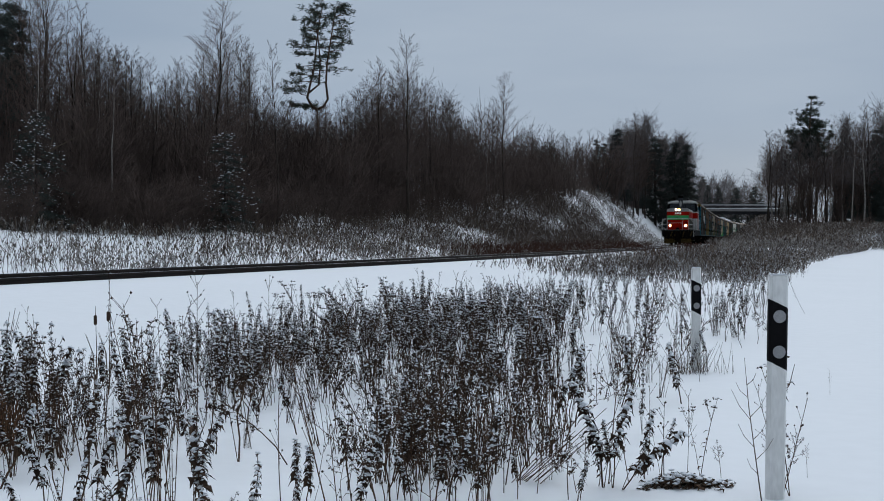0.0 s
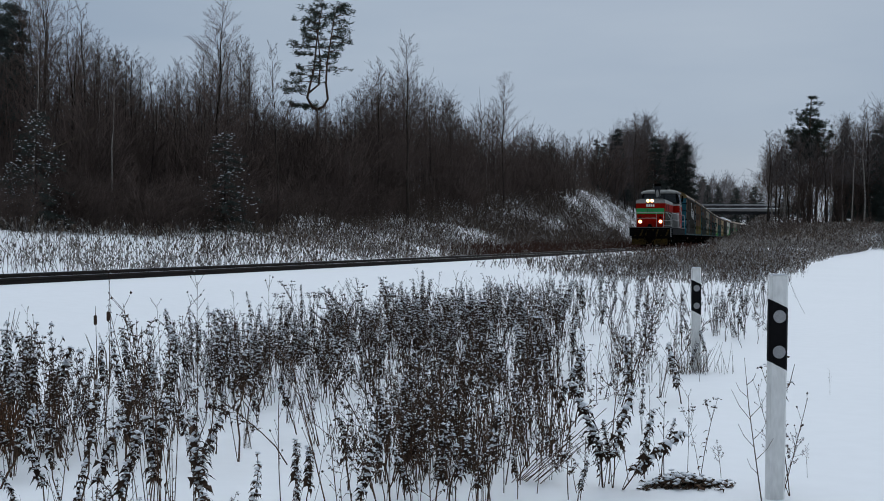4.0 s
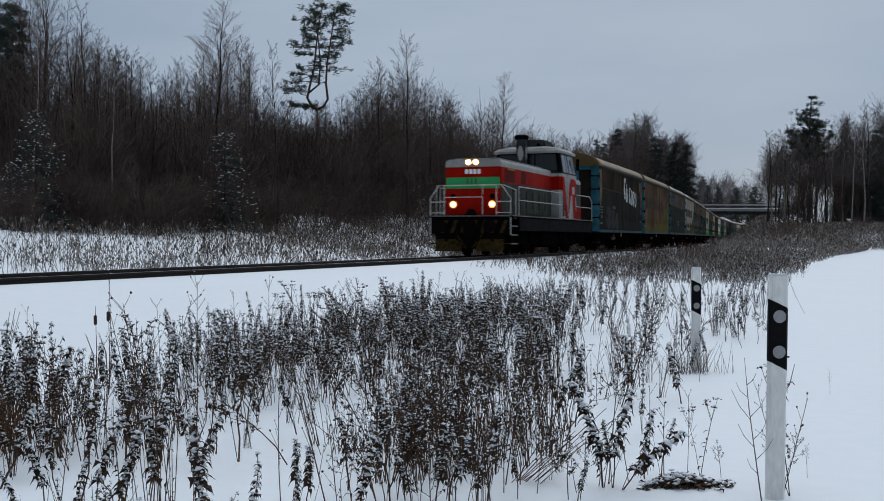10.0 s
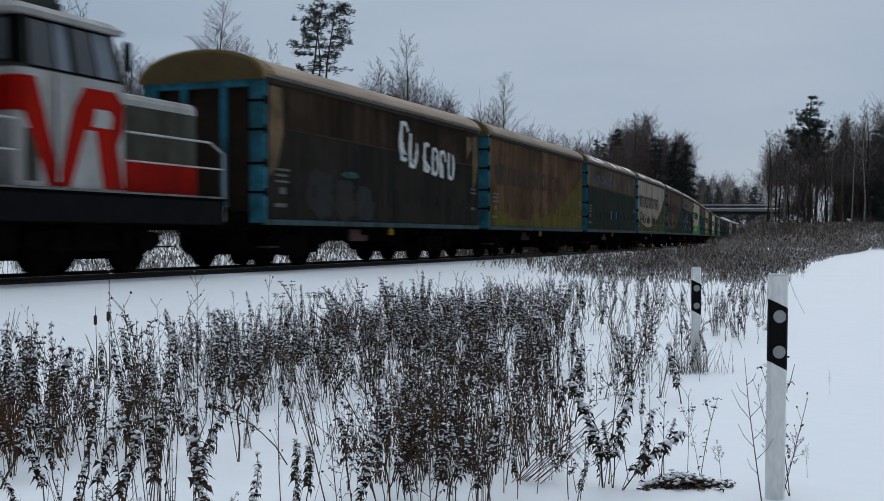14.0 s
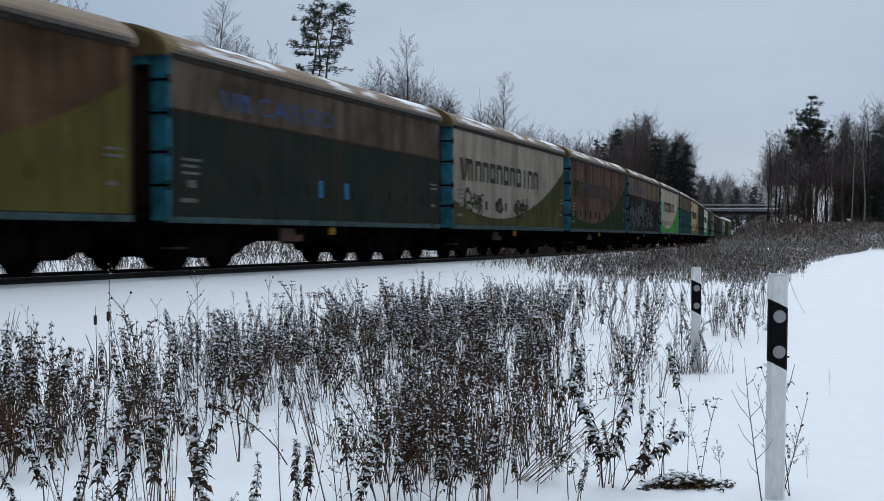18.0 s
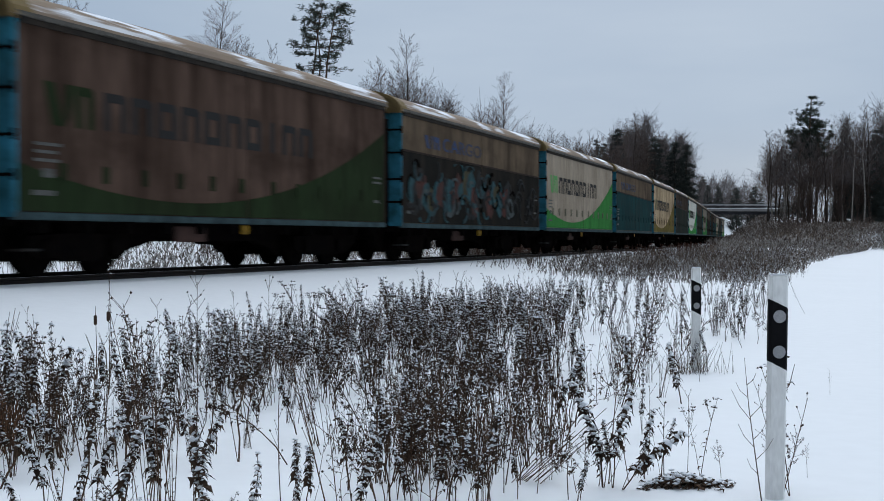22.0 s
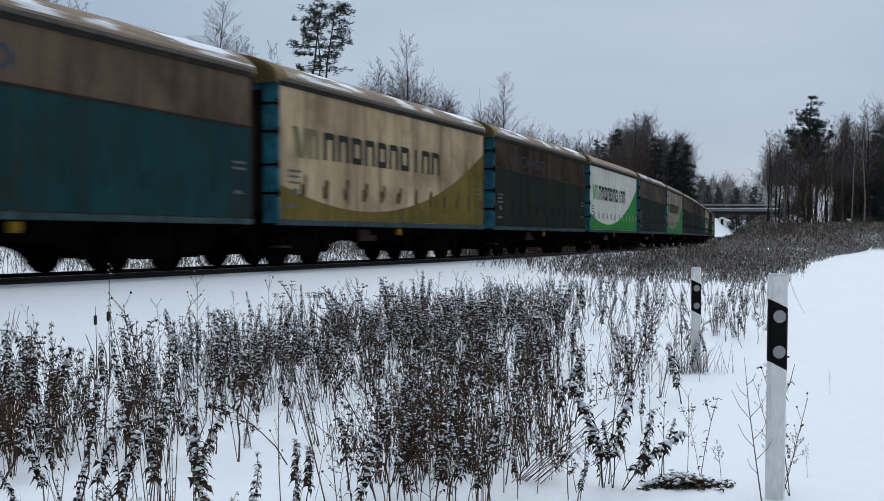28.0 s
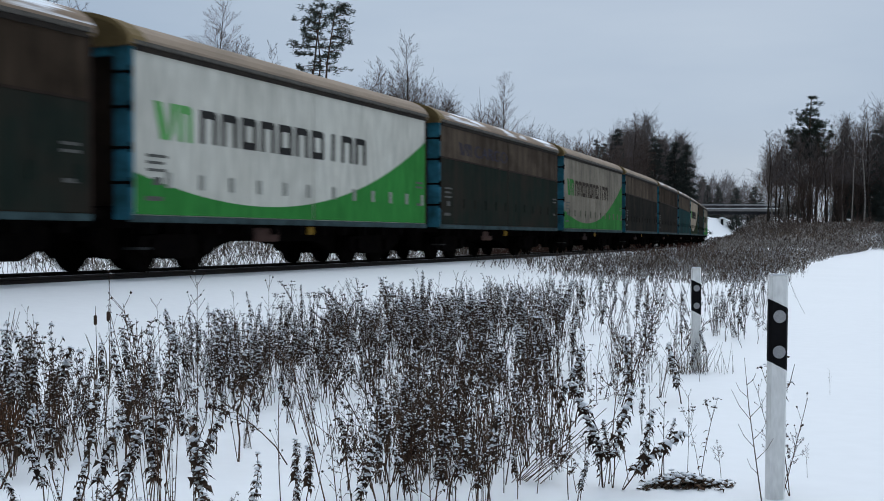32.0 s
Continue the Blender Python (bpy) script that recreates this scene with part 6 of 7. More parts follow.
def pine(name, label, x, y, top, crown_low, limbs, seed, tuft, dense=3, spread=1.0):
    """A pine with a bare lower trunk; limbs are leaders given as points (side, depth, height share).
    Its branches end in flat pads of needle tufts with gaps between them."""
    rng = np.random.default_rng(seed)
    z0 = ground_z(x, y)
    hgt = top - z0
    t = thing(name, label, "tree")
    t.matrix_basis = pose(x, y, z0)
    wood = Mesh()
    cs, os_, sz, a0, a1, ar = [], [], [], [], [], []
    for pts, r0, *own in limbs:
        low = own[0] if own else crown_low
        lean = own[1] if len(own) > 1 else 0
        short = own[2] if len(own) > 2 else 1.0
        p = [(a, b, c * hgt) for a, b, c in pts]
        wood.tube(p, [r0 * (1 - 0.75 * i / (len(p) - 1)) for i in range(len(p))], 7)
        for i in range(len(p) - 1):
            for j in range(dense):
                f = (j + 0.5 + rng.uniform(-0.15, 0.15)) / dense
                q = np.array(p[i]) * (1 - f) + np.array(p[i + 1]) * f
                if q[2] < low * hgt:
                    continue
                share = max(0.0, (q[2] / hgt - crown_low) / (1 - crown_low))
                turn = rng.uniform(0, 6.283)
                for b in range(int(rng.integers(3, 5))):
                    a = turn + b * 1.4 + rng.normal(0, 0.3)
                    if lean and math.cos(a) * lean < -0.2 and rng.random() < 0.75:      # branches turn away from the other leader
                        a = math.pi - a
                    ln = short * spread * (0.75 + 1.25 * (1 - share) ** 0.9) * rng.uniform(0.5, 1.1) * hgt / 16
                    e = q + np.array([math.cos(a) * ln, math.sin(a) * ln, ln * (0.30 * share - 0.05 + rng.uniform(-0.12, 0.12))])
                    a0.append(q)
                    a1.append(e)
                    ar.append(0.03)
                    for g in range(int(2 + 1.9 * ln)):
                        u = rng.uniform(0.5, 1.05)
                        cs.append(q + (e - q) * u + rng.normal(size=3) * np.array([0.26, 0.26, 0.07]) * tuft / 0.3)
                        os_.append((math.cos(a) * 0.3, math.sin(a) * 0.3, 0.35))
                        sz.append(tuft * rng.uniform(0.6, 1.2))
    part("trunk", wood, PINE_BARK, t, "orange-brown bark", smooth=True)
    v, n = sprays(np.array(cs), np.array(os_), np.array(sz), rng, 20, 0.35)
    v2, n2 = sticks(np.array(a0), np.array(a1), np.array(ar), 0.01)
    part("crown", soup("crown", [(v, n, 0), (v2, n2, 1)], [NEEDLES, PINE_BARK]), None, t, "dark green needle tufts")
    return t


# the forked pine on the hill and the broad pine beyond the verge
pine("pine", "tall forked pine with two leaders and a layered dark crown", -7.58, 70.0, EYE_Z + 70 * 0.205, 0.62,
     [([(0, 0, -0.03), (-0.06, 0, 0.25), (0.03, 0, 0.40), (0.0, 0, 0.475)], 0.17),
      ([(0.0, 0, 0.475), (-0.34, 0.1, 0.495), (-0.62, 0.2, 0.535), (-0.44, 0.2, 0.60), (-0.20, 0.2, 0.68), (-0.05, 0.2, 0.80), (0.15, 0.1, 0.91), (0.33, 0.1, 0.985)], 0.10, 0.60, -1),
      ([(-0.52, 0.2, 0.56), (0.05, 0.4, 0.60), (0.16, 0.4, 0.70), (0.0, 0.4, 0.85), (-0.2, 0.4, 0.95)], 0.07, 0.70, 0),
      ([(0.0, 0, 0.475), (0.40, -0.1, 0.49), (0.66, -0.1, 0.525), (0.56, -0.2, 0.60), (0.62, -0.2, 0.69), (0.85, -0.2, 0.81), (1.05, -0.2, 0.91), (1.25, -0.1, 0.975)], 0.095, 0.72, 1),
      ([(-0.5, 0.2, 0.545), (-0.95, 0.1, 0.55), (-1.45, 0.0, 0.585)], 0.035, 0.560, -1, 0.35),
      ([(-0.2, 0.2, 0.50), (-0.7, 0.1, 0.485), (-1.35, 0.0, 0.505)], 0.03, 0.492, -1, 0.25)], 5, 0.27, 3, 1.22)
pine("pine", "broad old pine with a dense dark crown", 52.0, 163.0, EYE_Z + 163 * 0.122, 0.46,
     [([(0, 0, -0.03), (0.1, 0, 0.4), (0.0, 0.1, 0.75), (0.2, 0, 1.0)], 0.28),
      ([(0.1, 0, 0.5), (-1.0, 0.3, 0.62), (-1.6, 0.4, 0.74)], 0.12),
      ([(0.1, 0, 0.52), (1.4, -0.2, 0.66), (1.9, -0.3, 0.80)], 0.12),
      ([(0.1, 0, 0.58), (0.4, 0.9, 0.72), (-0.6, 1.0, 0.88)], 0.10)], 8, 0.46, 6, 1.1)


def undergrowth():
    """Thin upright growth that closes the wood, as one mass."""
    n = 11500
    tb = RNG.uniform(-0.42, 0.13, n)
    y = np.interp(tb, (-0.39, -0.25, -0.1, 0.03, 0.10, 0.14), (41, 47, 60, 84, 104, 120)) + 1 + 26 * RNG.random(n) ** 0.8
    x = tb * y
    z = ground_z(x, y)
    h = RNG.uniform(1.8, 5.2, n) * np.interp(tb, (-0.42, -0.2, 0.02, 0.08, 0.13), (1.25, 1.1, 1.0, 0.7, 0.6))
    p0 = np.c_[x, y, z - 0.2 + RNG.random(n) * h * 0.55]
    ln = h * RNG.uniform(0.35, 0.75, n)
    p1 = p0 + np.c_[RNG.normal(0, 0.22, n) * ln, RNG.normal(0, 0.22, n) * ln, ln]
    v, t = sticks(p0, p1, RNG.uniform(0.009, 0.022, n), 0.006)
    n = 700
    tb = RNG.uniform(-0.42, 0.12, n)
    y = np.interp(tb, (-0.39, -0.25, -0.1, 0.03, 0.10, 0.14), (41, 47, 60, 84, 104, 120)) + 1 + 22 * RNG.random(n)
    z = ground_z(tb * y, y)
    h = RNG.uniform(3, 6.5, n) * np.interp(tb, (-0.42, -0.25, -0.1, 0.05, 0.12), (1.1, 0.95, 0.85, 0.75, 0.5))
    p0 = np.c_[tb * y, y, z - 0.3]
    v3, t3 = sticks(p0, p0 + np.c_[RNG.normal(0, 0.05, n) * h, RNG.normal(0, 0.05, n) * h, h], RNG.uniform(0.02, 0.05, n), 0.008)
    tagged(new("undergrowth", soup("undergrowth", [(v, t, 0), (v3, t3, 1)], [TWIG, BARK])), "dense dark leafless undergrowth of the wood", "undergrowth", kind="stuff")
    def cloud(n, b0, b1, y0, y1, bearings, tops, low, size, r, clear):
        """Short twigs that fill the space of far crowns, thinning out upwards."""
        tb = RNG.uniform(b0, b1, n)
        y = RNG.uniform(y0, y1, n)
        x = tb * y
        d = to_track(x, y)[1]
        k = d < clear if clear < 0 else np.abs(d) > 5
        tb, x, y = tb[k], x[k], y[k]
        n = len(x)
        z0 = ground_z(x, y)
        top = EYE_Z + y * np.interp(tb, bearings, tops) * (0.84 + 0.16 * np.sin(tb * 310) * np.sin(tb * 127 + 1))
        z = z0 + low + (top - z0 - low) * RNG.random(n) ** 1.15
        w = np.c_[RNG.normal(0, 0.55, n), RNG.normal(0, 0.55, n), np.abs(RNG.normal(0.8, 0.35, n))]
        p0 = np.c_[x, y, z]
        return sticks(p0, p0 + w * RNG.uniform(0.5, 1.2, n)[:, None] * size, r, r * 0.4)
    v4, t4 = cloud(14000, -0.42, 0.125, 58, 110, (-0.42, -0.325, -0.30, -0.27, -0.24, -0.21, -0.165, -0.14, -0.09, -0.06, -0.01, 0.05, 0.07, 0.125), (0.215, 0.195, 0.170, 0.150, 0.140, 0.145, 0.140, 0.110, 0.100, 0.118, 0.125, 0.115, 0.092, 0.078), 2.5, 1.1, 0.011, 1)
    tagged(new("wood_twigs", soup("wood_twigs", [(v4, t4, 0)], [TWIG])), "fine brown twigs of the wood's crowns", "undergrowth", kind="stuff")
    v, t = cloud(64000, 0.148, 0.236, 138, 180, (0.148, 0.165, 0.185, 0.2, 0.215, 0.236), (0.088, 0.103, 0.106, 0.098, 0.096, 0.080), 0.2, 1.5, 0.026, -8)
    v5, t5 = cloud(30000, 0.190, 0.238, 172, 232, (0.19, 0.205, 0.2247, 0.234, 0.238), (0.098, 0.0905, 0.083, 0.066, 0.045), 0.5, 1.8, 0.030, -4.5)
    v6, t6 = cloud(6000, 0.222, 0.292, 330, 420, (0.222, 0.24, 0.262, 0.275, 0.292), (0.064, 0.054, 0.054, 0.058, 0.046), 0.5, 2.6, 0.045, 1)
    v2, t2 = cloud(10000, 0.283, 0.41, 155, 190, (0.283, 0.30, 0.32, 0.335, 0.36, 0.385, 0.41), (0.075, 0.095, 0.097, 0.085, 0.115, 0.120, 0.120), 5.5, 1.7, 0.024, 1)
    # far clumps use the twig colour that is paled for haze
    tagged(new("far_undergrowth", soup("far_undergrowth", [(v, t, 0), (v2, t2, 0), (v5, t5, 0), (v6, t6, 0)], [TWIG_HAZED])), "leafless growth of the far clumps, paled for distance haze", "undergrowth", kind="stuff")


undergrowth()


# ---------------------------------------------------------------- dead weeds on the verge
def weed_leafy(seed, height, leaves=34, side=2, snow=12):
    """A withered tall weed: crooked stem and side shoots, tiers of curled leaves, snow lying on them."""
    rng = np.random.default_rng(seed)
    n = 7
    lean = rng.normal(0, 0.10, 2)
    f = np.linspace(0, 1, n)
    pts = np.c_[lean[0] * f ** 1.5 * height + rng.normal(0, 0.010, n), lean[1] * f ** 1.5 * height + rng.normal(0, 0.010, n), f * height]
    pts[0] = (0, 0, -0.08)
    r = 0.0046 * (1 - 0.55 * f)
    stem = [chain(pts, r)]
    lines = [(pts, f)]
    for k in range(side):
        b = rng.uniform(0.2, 0.75)
        base = np.array([np.interp(b, f, pts[:, i]) for i in range(3)])
        a = rng.uniform(0, 6.283)
        ln = height * rng.uniform(0.18, 0.42)
        g = np.array([0, 0.5, 1.0])
        q = np.array([base, base + np.array([math.cos(a) * 0.38, math.sin(a) * 0.38, 0.45]) * ln, base + np.array([math.cos(a) * 0.55, math.sin(a) * 0.55, 1.0]) * ln])
        stem.append(sticks(q[:-1], q[1:], 0.0030, 0.0022))
        lines.append((q, g))
    ps, outs, ln = [], [], []
    while len(ps) < leaves:
        q, g = lines[0] if side == 0 or rng.random() < 0.55 else lines[1 + int(rng.integers(side))]
        u = 1 - rng.random() ** 1.05 * (0.82 if q is pts else 0.85)
        p = np.array([np.interp(u, g, q[:, j]) for j in range(3)])
        a0 = rng.uniform(0, 6.283)
        for k in range(int(rng.integers(2, 4))):            # leaves stand in small tiers
            a = a0 + k * 2.2 + rng.normal(0, 0.3)
            ps.append(p + rng.normal(0, 0.003, 3))
            outs.append((math.cos(a), math.sin(a), rng.uniform(-0.45, 0.2)))
            ln.append(rng.uniform(0.016, 0.050) * (1.2 - 0.4 * u))
    ps, outs, ln = np.array(ps), np.array(outs), np.array(ln)
    m = len(ps)
    leaf = blades(ps, outs, ln, ln * rng.uniform(0.28, 0.55, m), rng.uniform(-0.25, 0.25, m), rng)
    pick = rng.permutation(m)[:snow]
    c = ps[pick] + outs[pick] * ln[pick][:, None] * 0.45 + np.array([0, 0, 0.006])
    sn = lumps(c + np.array([0, 0, 0.004]), rng.uniform(0.006, 0.016, len(pick)), 0.5)
    return stem, [leaf], [sn]


def weed_spire(seed, height, tiers=11, wide=1.0, bare=0.28, snow=0.55):
    """A withered weed like a spire: close tiers of hanging leaves along an upright stem, snow lying on the tiers."""
    rng = np.random.default_rng(seed)
    n = 7
    f = np.linspace(0, 1, n)
    lean = rng.normal(0, 0.13, 2)
    pts = np.c_[lean[0] * f ** 1.6 * height + rng.normal(0, 0.006, n), lean[1] * f ** 1.6 * height + rng.normal(0, 0.006, n), f * height]
    pts[0] = (0, 0, -0.08)
    stem = [chain(pts, 0.0048 * (1 - 0.6 * f))]
    q = np.array([[0, 0, 0.0], [rng.normal(0, 0.05), rng.normal(0, 0.05), height * rng.uniform(0.4, 0.7)]])
    stem.append(sticks(q[:1], q[1:], 0.0026, 0.0012))
    ps, outs, ln, sc, sr = [], [], [], [], []
    tiers = int(tiers * 1.25)
    for k in range(tiers):
        u = bare + (1.0 - bare) * (k + rng.uniform(0.1, 0.9)) / tiers
        p = np.array([np.interp(u, f, pts[:, j]) for j in range(3)])
        reach = wide * (0.042 - 0.022 * max(0.0, u - 0.55) / 0.45) * rng.uniform(0.75, 1.2)
        a0 = rng.uniform(0, 6.283)
        m = int(rng.integers(4, 7))
        for j in range(m):
            a = a0 + j * 6.283 / m + rng.normal(0, 0.3)
            ps.append(p + rng.normal(0, 0.004, 3))
            outs.append((math.cos(a), math.sin(a), rng.uniform(-0.7, 0.05)))
            ln.append(reach * rng.uniform(0.7, 1.3))
            if rng.random() < snow * 0.6:
                sc.append(ps[-1] + np.array(outs[-1]) * ln[-1] * 0.45 + np.array([0, 0, 0.008 + 0.004 * rng.random()]))
                sr.append(rng.uniform(0.006, 0.013) * wide)
        if rng.random() < snow:
            sc.append(p + np.array([rng.normal(0, 0.008), rng.normal(0, 0.008), 0.010]))
            sr.append(rng.uniform(0.010, 0.023) * wide)
    ps, outs, ln = np.array(ps), np.array(outs), np.array(ln)
    m = len(ps)
    leaf = blades(ps, outs, ln, ln * rng.uniform(0.40, 0.70, m), rng.uniform(-0.15, 0.2, m), rng)
    return stem, [leaf], [lumps(np.array(sc), np.array(sr), 0.55)]


def weed_straws(seed, height):
    """A close bunch of thin brown stems with a few narrow hanging leaves."""
    rng = np.random.default_rng(seed)
    m = 9
    p0 = np.c_[rng.normal(0, 0.035, m), rng.normal(0, 0.035, m), np.full(m, -0.06)]
    h = height * rng.uniform(0.55, 1.0, m)
    p1 = p0 + np.c_[rng.normal(0, 0.09, m) * h, rng.normal(0, 0.09, m) * h, h + 0.06]
    stem = [sticks(p0, p1, 0.0030, 0.0014)]
    q = np.repeat(np.arange(m), 4)
    u = rng.uniform(0.3, 1.0, len(q))[:, None]
    base = p0[q] * (1 - u) + p1[q] * u
    a = rng.uniform(0, 6.283, len(q))
    leaf = [blades(base, np.c_[np.cos(a), np.sin(a), rng.uniform(-0.8, 0.1, len(q))], rng.uniform(0.015, 0.04, len(q)), 0.008, 0.0, rng)]
    return [chain(np.array([(0, 0, -0.08), (0.004, 0, height * 0.5), (0, 0.006, height)]), (0.0036, 0.003, 0.0016))] + stem, leaf, [lumps(base[::4] + np.array([0, 0, 0.006]), rng.uniform(0.005, 0.011, len(base[::4])), 0.5)]


def weed_umbel(seed, height):
    """A dry stalk with flat flower heads that carry snow."""
    rng = np.random.default_rng(seed)
    tip = np.array([rng.normal(0, 0.05), rng.normal(0, 0.05), height * 0.8])
    pts = np.array([(0, 0, -0.08), tip * 0.5 + rng.normal(0, 0.008, 3), tip])
    stem, leaf, sn = [chain(pts, (0.0038, 0.0034, 0.0028))], [], []
    heads = []
    for i in range(int(rng.integers(3, 7))):
        a = rng.uniform(0, 6.283)
        e = tip + np.array([math.cos(a) * 0.06, math.sin(a) * 0.06, 0.1 + rng.uniform(0, 0.08)]) * rng.uniform(0.6, 1.3) * height / 0.7
        stem.append(sticks(np.array([tip * rng.uniform(0.82, 1.0)]), np.array([e]), 0.002, 0.0014))
        heads.append(e)
    heads = np.array(heads)
    m = 7
    c = np.repeat(heads, m, axis=0) + rng.normal(0, 1, (len(heads) * m, 3)) * np.array([0.014, 0.014, 0.004])
    leaf.append(lumps(c, rng.uniform(0.006, 0.010, len(c)), 0.7))
    sn.append(lumps(heads + np.array([0, 0, 0.008]), rng.uniform(0.009, 0.015, len(heads)), 0.5))
    q = rng.uniform(0.2, 0.8, 8)[:, None] * tip
    a = rng.uniform(0, 6.283, 8)
    leaf.append(blades(q, np.c_[np.cos(a), np.sin(a), a * 0], 0.05, 0.012, 0.0, rng))
    return stem, leaf, sn


def weed_stalk(seed, height):
    """A thin bare stalk with a few short side twigs and seed heads."""
    rng = np.random.default_rng(seed)
    f = np.linspace(0, 1, 6)
    bend = rng.normal(0, 0.09, 2)
    pts = np.c_[bend[0] * f ** 2 * height, bend[1] * f ** 2 * height, f * height]
    pts[0, 2] = -0.08
    stem = [chain(pts, 0.0032 * (1 - 0.5 * f))]
    m = 9
    u = rng.uniform(0.35, 1, m)
    base = np.c_[np.interp(u, f, pts[:, 0]), np.interp(u, f, pts[:, 1]), np.interp(u, f, pts[:, 2])]
    a = rng.uniform(0, 6.283, m)
    ln = height * rng.uniform(0.05, 0.16, m)[:, None]
    tips = base + np.c_[np.cos(a) * 0.6, np.sin(a) * 0.6, np.ones(m) * 0.9] * ln
    stem.append(sticks(base, tips, 0.0016, 0.001))
    leaf = [lumps(tips, rng.uniform(0.004, 0.008, m), 1.4)]
    return stem, leaf, [lumps(tips[:3] + np.array([0, 0, 0.006]), 0.007, 0.5)]


def weed_bushy(seed, height, arms=9):
    """A withered weed that branches in its upper half into a broad head of small curled leaves, finely dusted with snow."""
    rng = np.random.default_rng(seed)
    f = np.linspace(0, 1, 6)
    bend = rng.normal(0, 0.14, 2)
    pts = np.c_[bend[0] * f ** 2 * height + rng.normal(0, 0.006, 6), bend[1] * f ** 2 * height + rng.normal(0, 0.006, 6), f * height]
    pts[0] = (0, 0, -0.08)
    stem = [chain(pts, 0.0044 * (1 - 0.6 * f))]
    ps, outs, ln, sc, sr = [], [], [], [], []
    for k in range(arms):
        u = 0.42 + 0.5 * (k + rng.random()) / arms
        base = np.array([np.interp(u, f, pts[:, j]) for j in range(3)])
        a = k * 2.4 + rng.normal(0, 0.5)
        reach = height * rng.uniform(0.12, 0.24) * (1.25 - 0.6 * u)
        way = np.array([math.cos(a), math.sin(a), rng.uniform(0.7, 1.5)])
        tip = base + way * reach
        mid = (base + tip) / 2 + np.array([math.cos(a), math.sin(a), -0.3]) * reach * 0.15
        stem.append(sticks(np.array([base, mid]), np.array([mid, tip]), 0.0022, 0.0014))
        for g in range(9):
            q = rng.uniform(0.35, 1.0)
            p = (mid + (base - mid) * (1 - 2 * q) if q < 0.5 else mid + (tip - mid) * (2 * q - 1)) + rng.normal(0, 0.006, 3)
            b = rng.uniform(0, 6.283)
            ps.append(p)
            outs.append((math.cos(b), math.sin(b), rng.uniform(-0.6, 0.4)))
            ln.append(rng.uniform(0.012, 0.034))
            if rng.random() < 0.34:
                sc.append(p + np.array([0, 0, 0.010]))
                sr.append(rng.uniform(0.004, 0.010))
        if rng.random() < 0.5:
            sc.append(tip + np.array([0, 0, 0.006]))
            sr.append(rng.uniform(0.007, 0.014))
    ps, outs, ln = np.array(ps), np.array(outs), np.array(ln)
    m = len(ps)
    return stem, [blades(ps, outs, ln, ln * rng.uniform(0.4, 0.8, m), rng.uniform(-0.2, 0.3, m), rng)], [lumps(np.array(sc), np.array(sr), 0.45)]


def merge(pieces):
    vs, ts, base = [], [], 0
    for v, t in pieces:
        vs.append(v)
        ts.append(t + base)
        base += len(v)
    return np.concatenate(vs), np.concatenate(ts)


WEED_KINDS = []
for i in range(7):
    WEED_KINDS.append((weed_spire(400 + i, (0.46, 0.56, 0.62, 0.68, 0.74, 0.50, 0.60)[i], (9, 11, 13, 12, 15, 12, 10)[i], (1.0, 1.0, 1.15, 0.9, 1.0, 1.3, 0.8)[i], (0.45, 0.25, 0.5, 0.55, 0.3, 0.3, 0.6)[i], (0.75, 0.85, 0.85, 0.65, 0.7, 0.85, 0.6)[i]), "withered spire-shaped weed with snow on its leaf tiers"))
for i in range(7, 9):
    WEED_KINDS.append((weed_leafy(300 + i, (0.46, 0.54, 0.60, 0.66, 0.72, 0.56, 0.62, 0.42, 0.74)[i], (56, 64, 72, 70, 76, 80, 46, 60, 68)[i], (3, 4, 3, 5, 4, 0, 2, 4, 5)[i], (26, 26, 34, 32, 30, 40, 16, 30, 24)[i]), "withered leafy weed with snow on its leaves"))
for i in range(3):
    WEED_KINDS.append((weed_umbel(340 + i, (0.55, 0.68, 0.75)[i]), "dry weed with flat seed heads capped by snow"))
for i in range(2):
    WEED_KINDS.append((weed_straws(380 + i, (0.5, 0.62)[i]), "bunch of thin brown dry stems in snow"))
for i in range(4):
    WEED_KINDS.append((weed_stalk(360 + i, (0.45, 0.6, 0.72, 0.85)[i]), "thin bare dry stalk standing in snow"))
for i in range(5):
    WEED_KINDS.append((weed_bushy(420 + i, (0.50, 0.58, 0.66, 0.72, 0.44)[i], (8, 10, 9, 12, 11)[i]), "withered weed with a broad brown head dusted with snow"))
WEED_ARRAYS = [[st[0]] + ([merge(st[1:])] if len(st) > 1 else [None]) + [merge(lf), merge(sn)] for (st, lf, sn), _ in WEED_KINDS]
WEED_MATS = (STEM, STEM, LEAF, SNOW_CLUMP)
WEED_PARTS = ("stem", "branchwork", "leaves", "snow")


def weed_parts(t, arr):
    for nm, piece, mat in zip(WEED_PARTS, arr, WEED_MATS):
        if piece is not None:
            ob = part(nm, soup(nm, [(*piece, 0)], [mat]), None, t, "small lumps of snow" if nm == "snow" else "")
            tagged(ob, kind="" if nm == "stem" else "stuff")


def clumpy(x, y):
    return (np.sin(x * 1.7 + 1.3 * np.sin(y * 0.8)) * np.sin(y * 1.3 + 1.1 * np.sin(x * 1.1)) + 0.6 * np.sin(x * 3.9 + y * 2.1) * np.sin(y * 3.1 - x * 1.7)) * 0.5


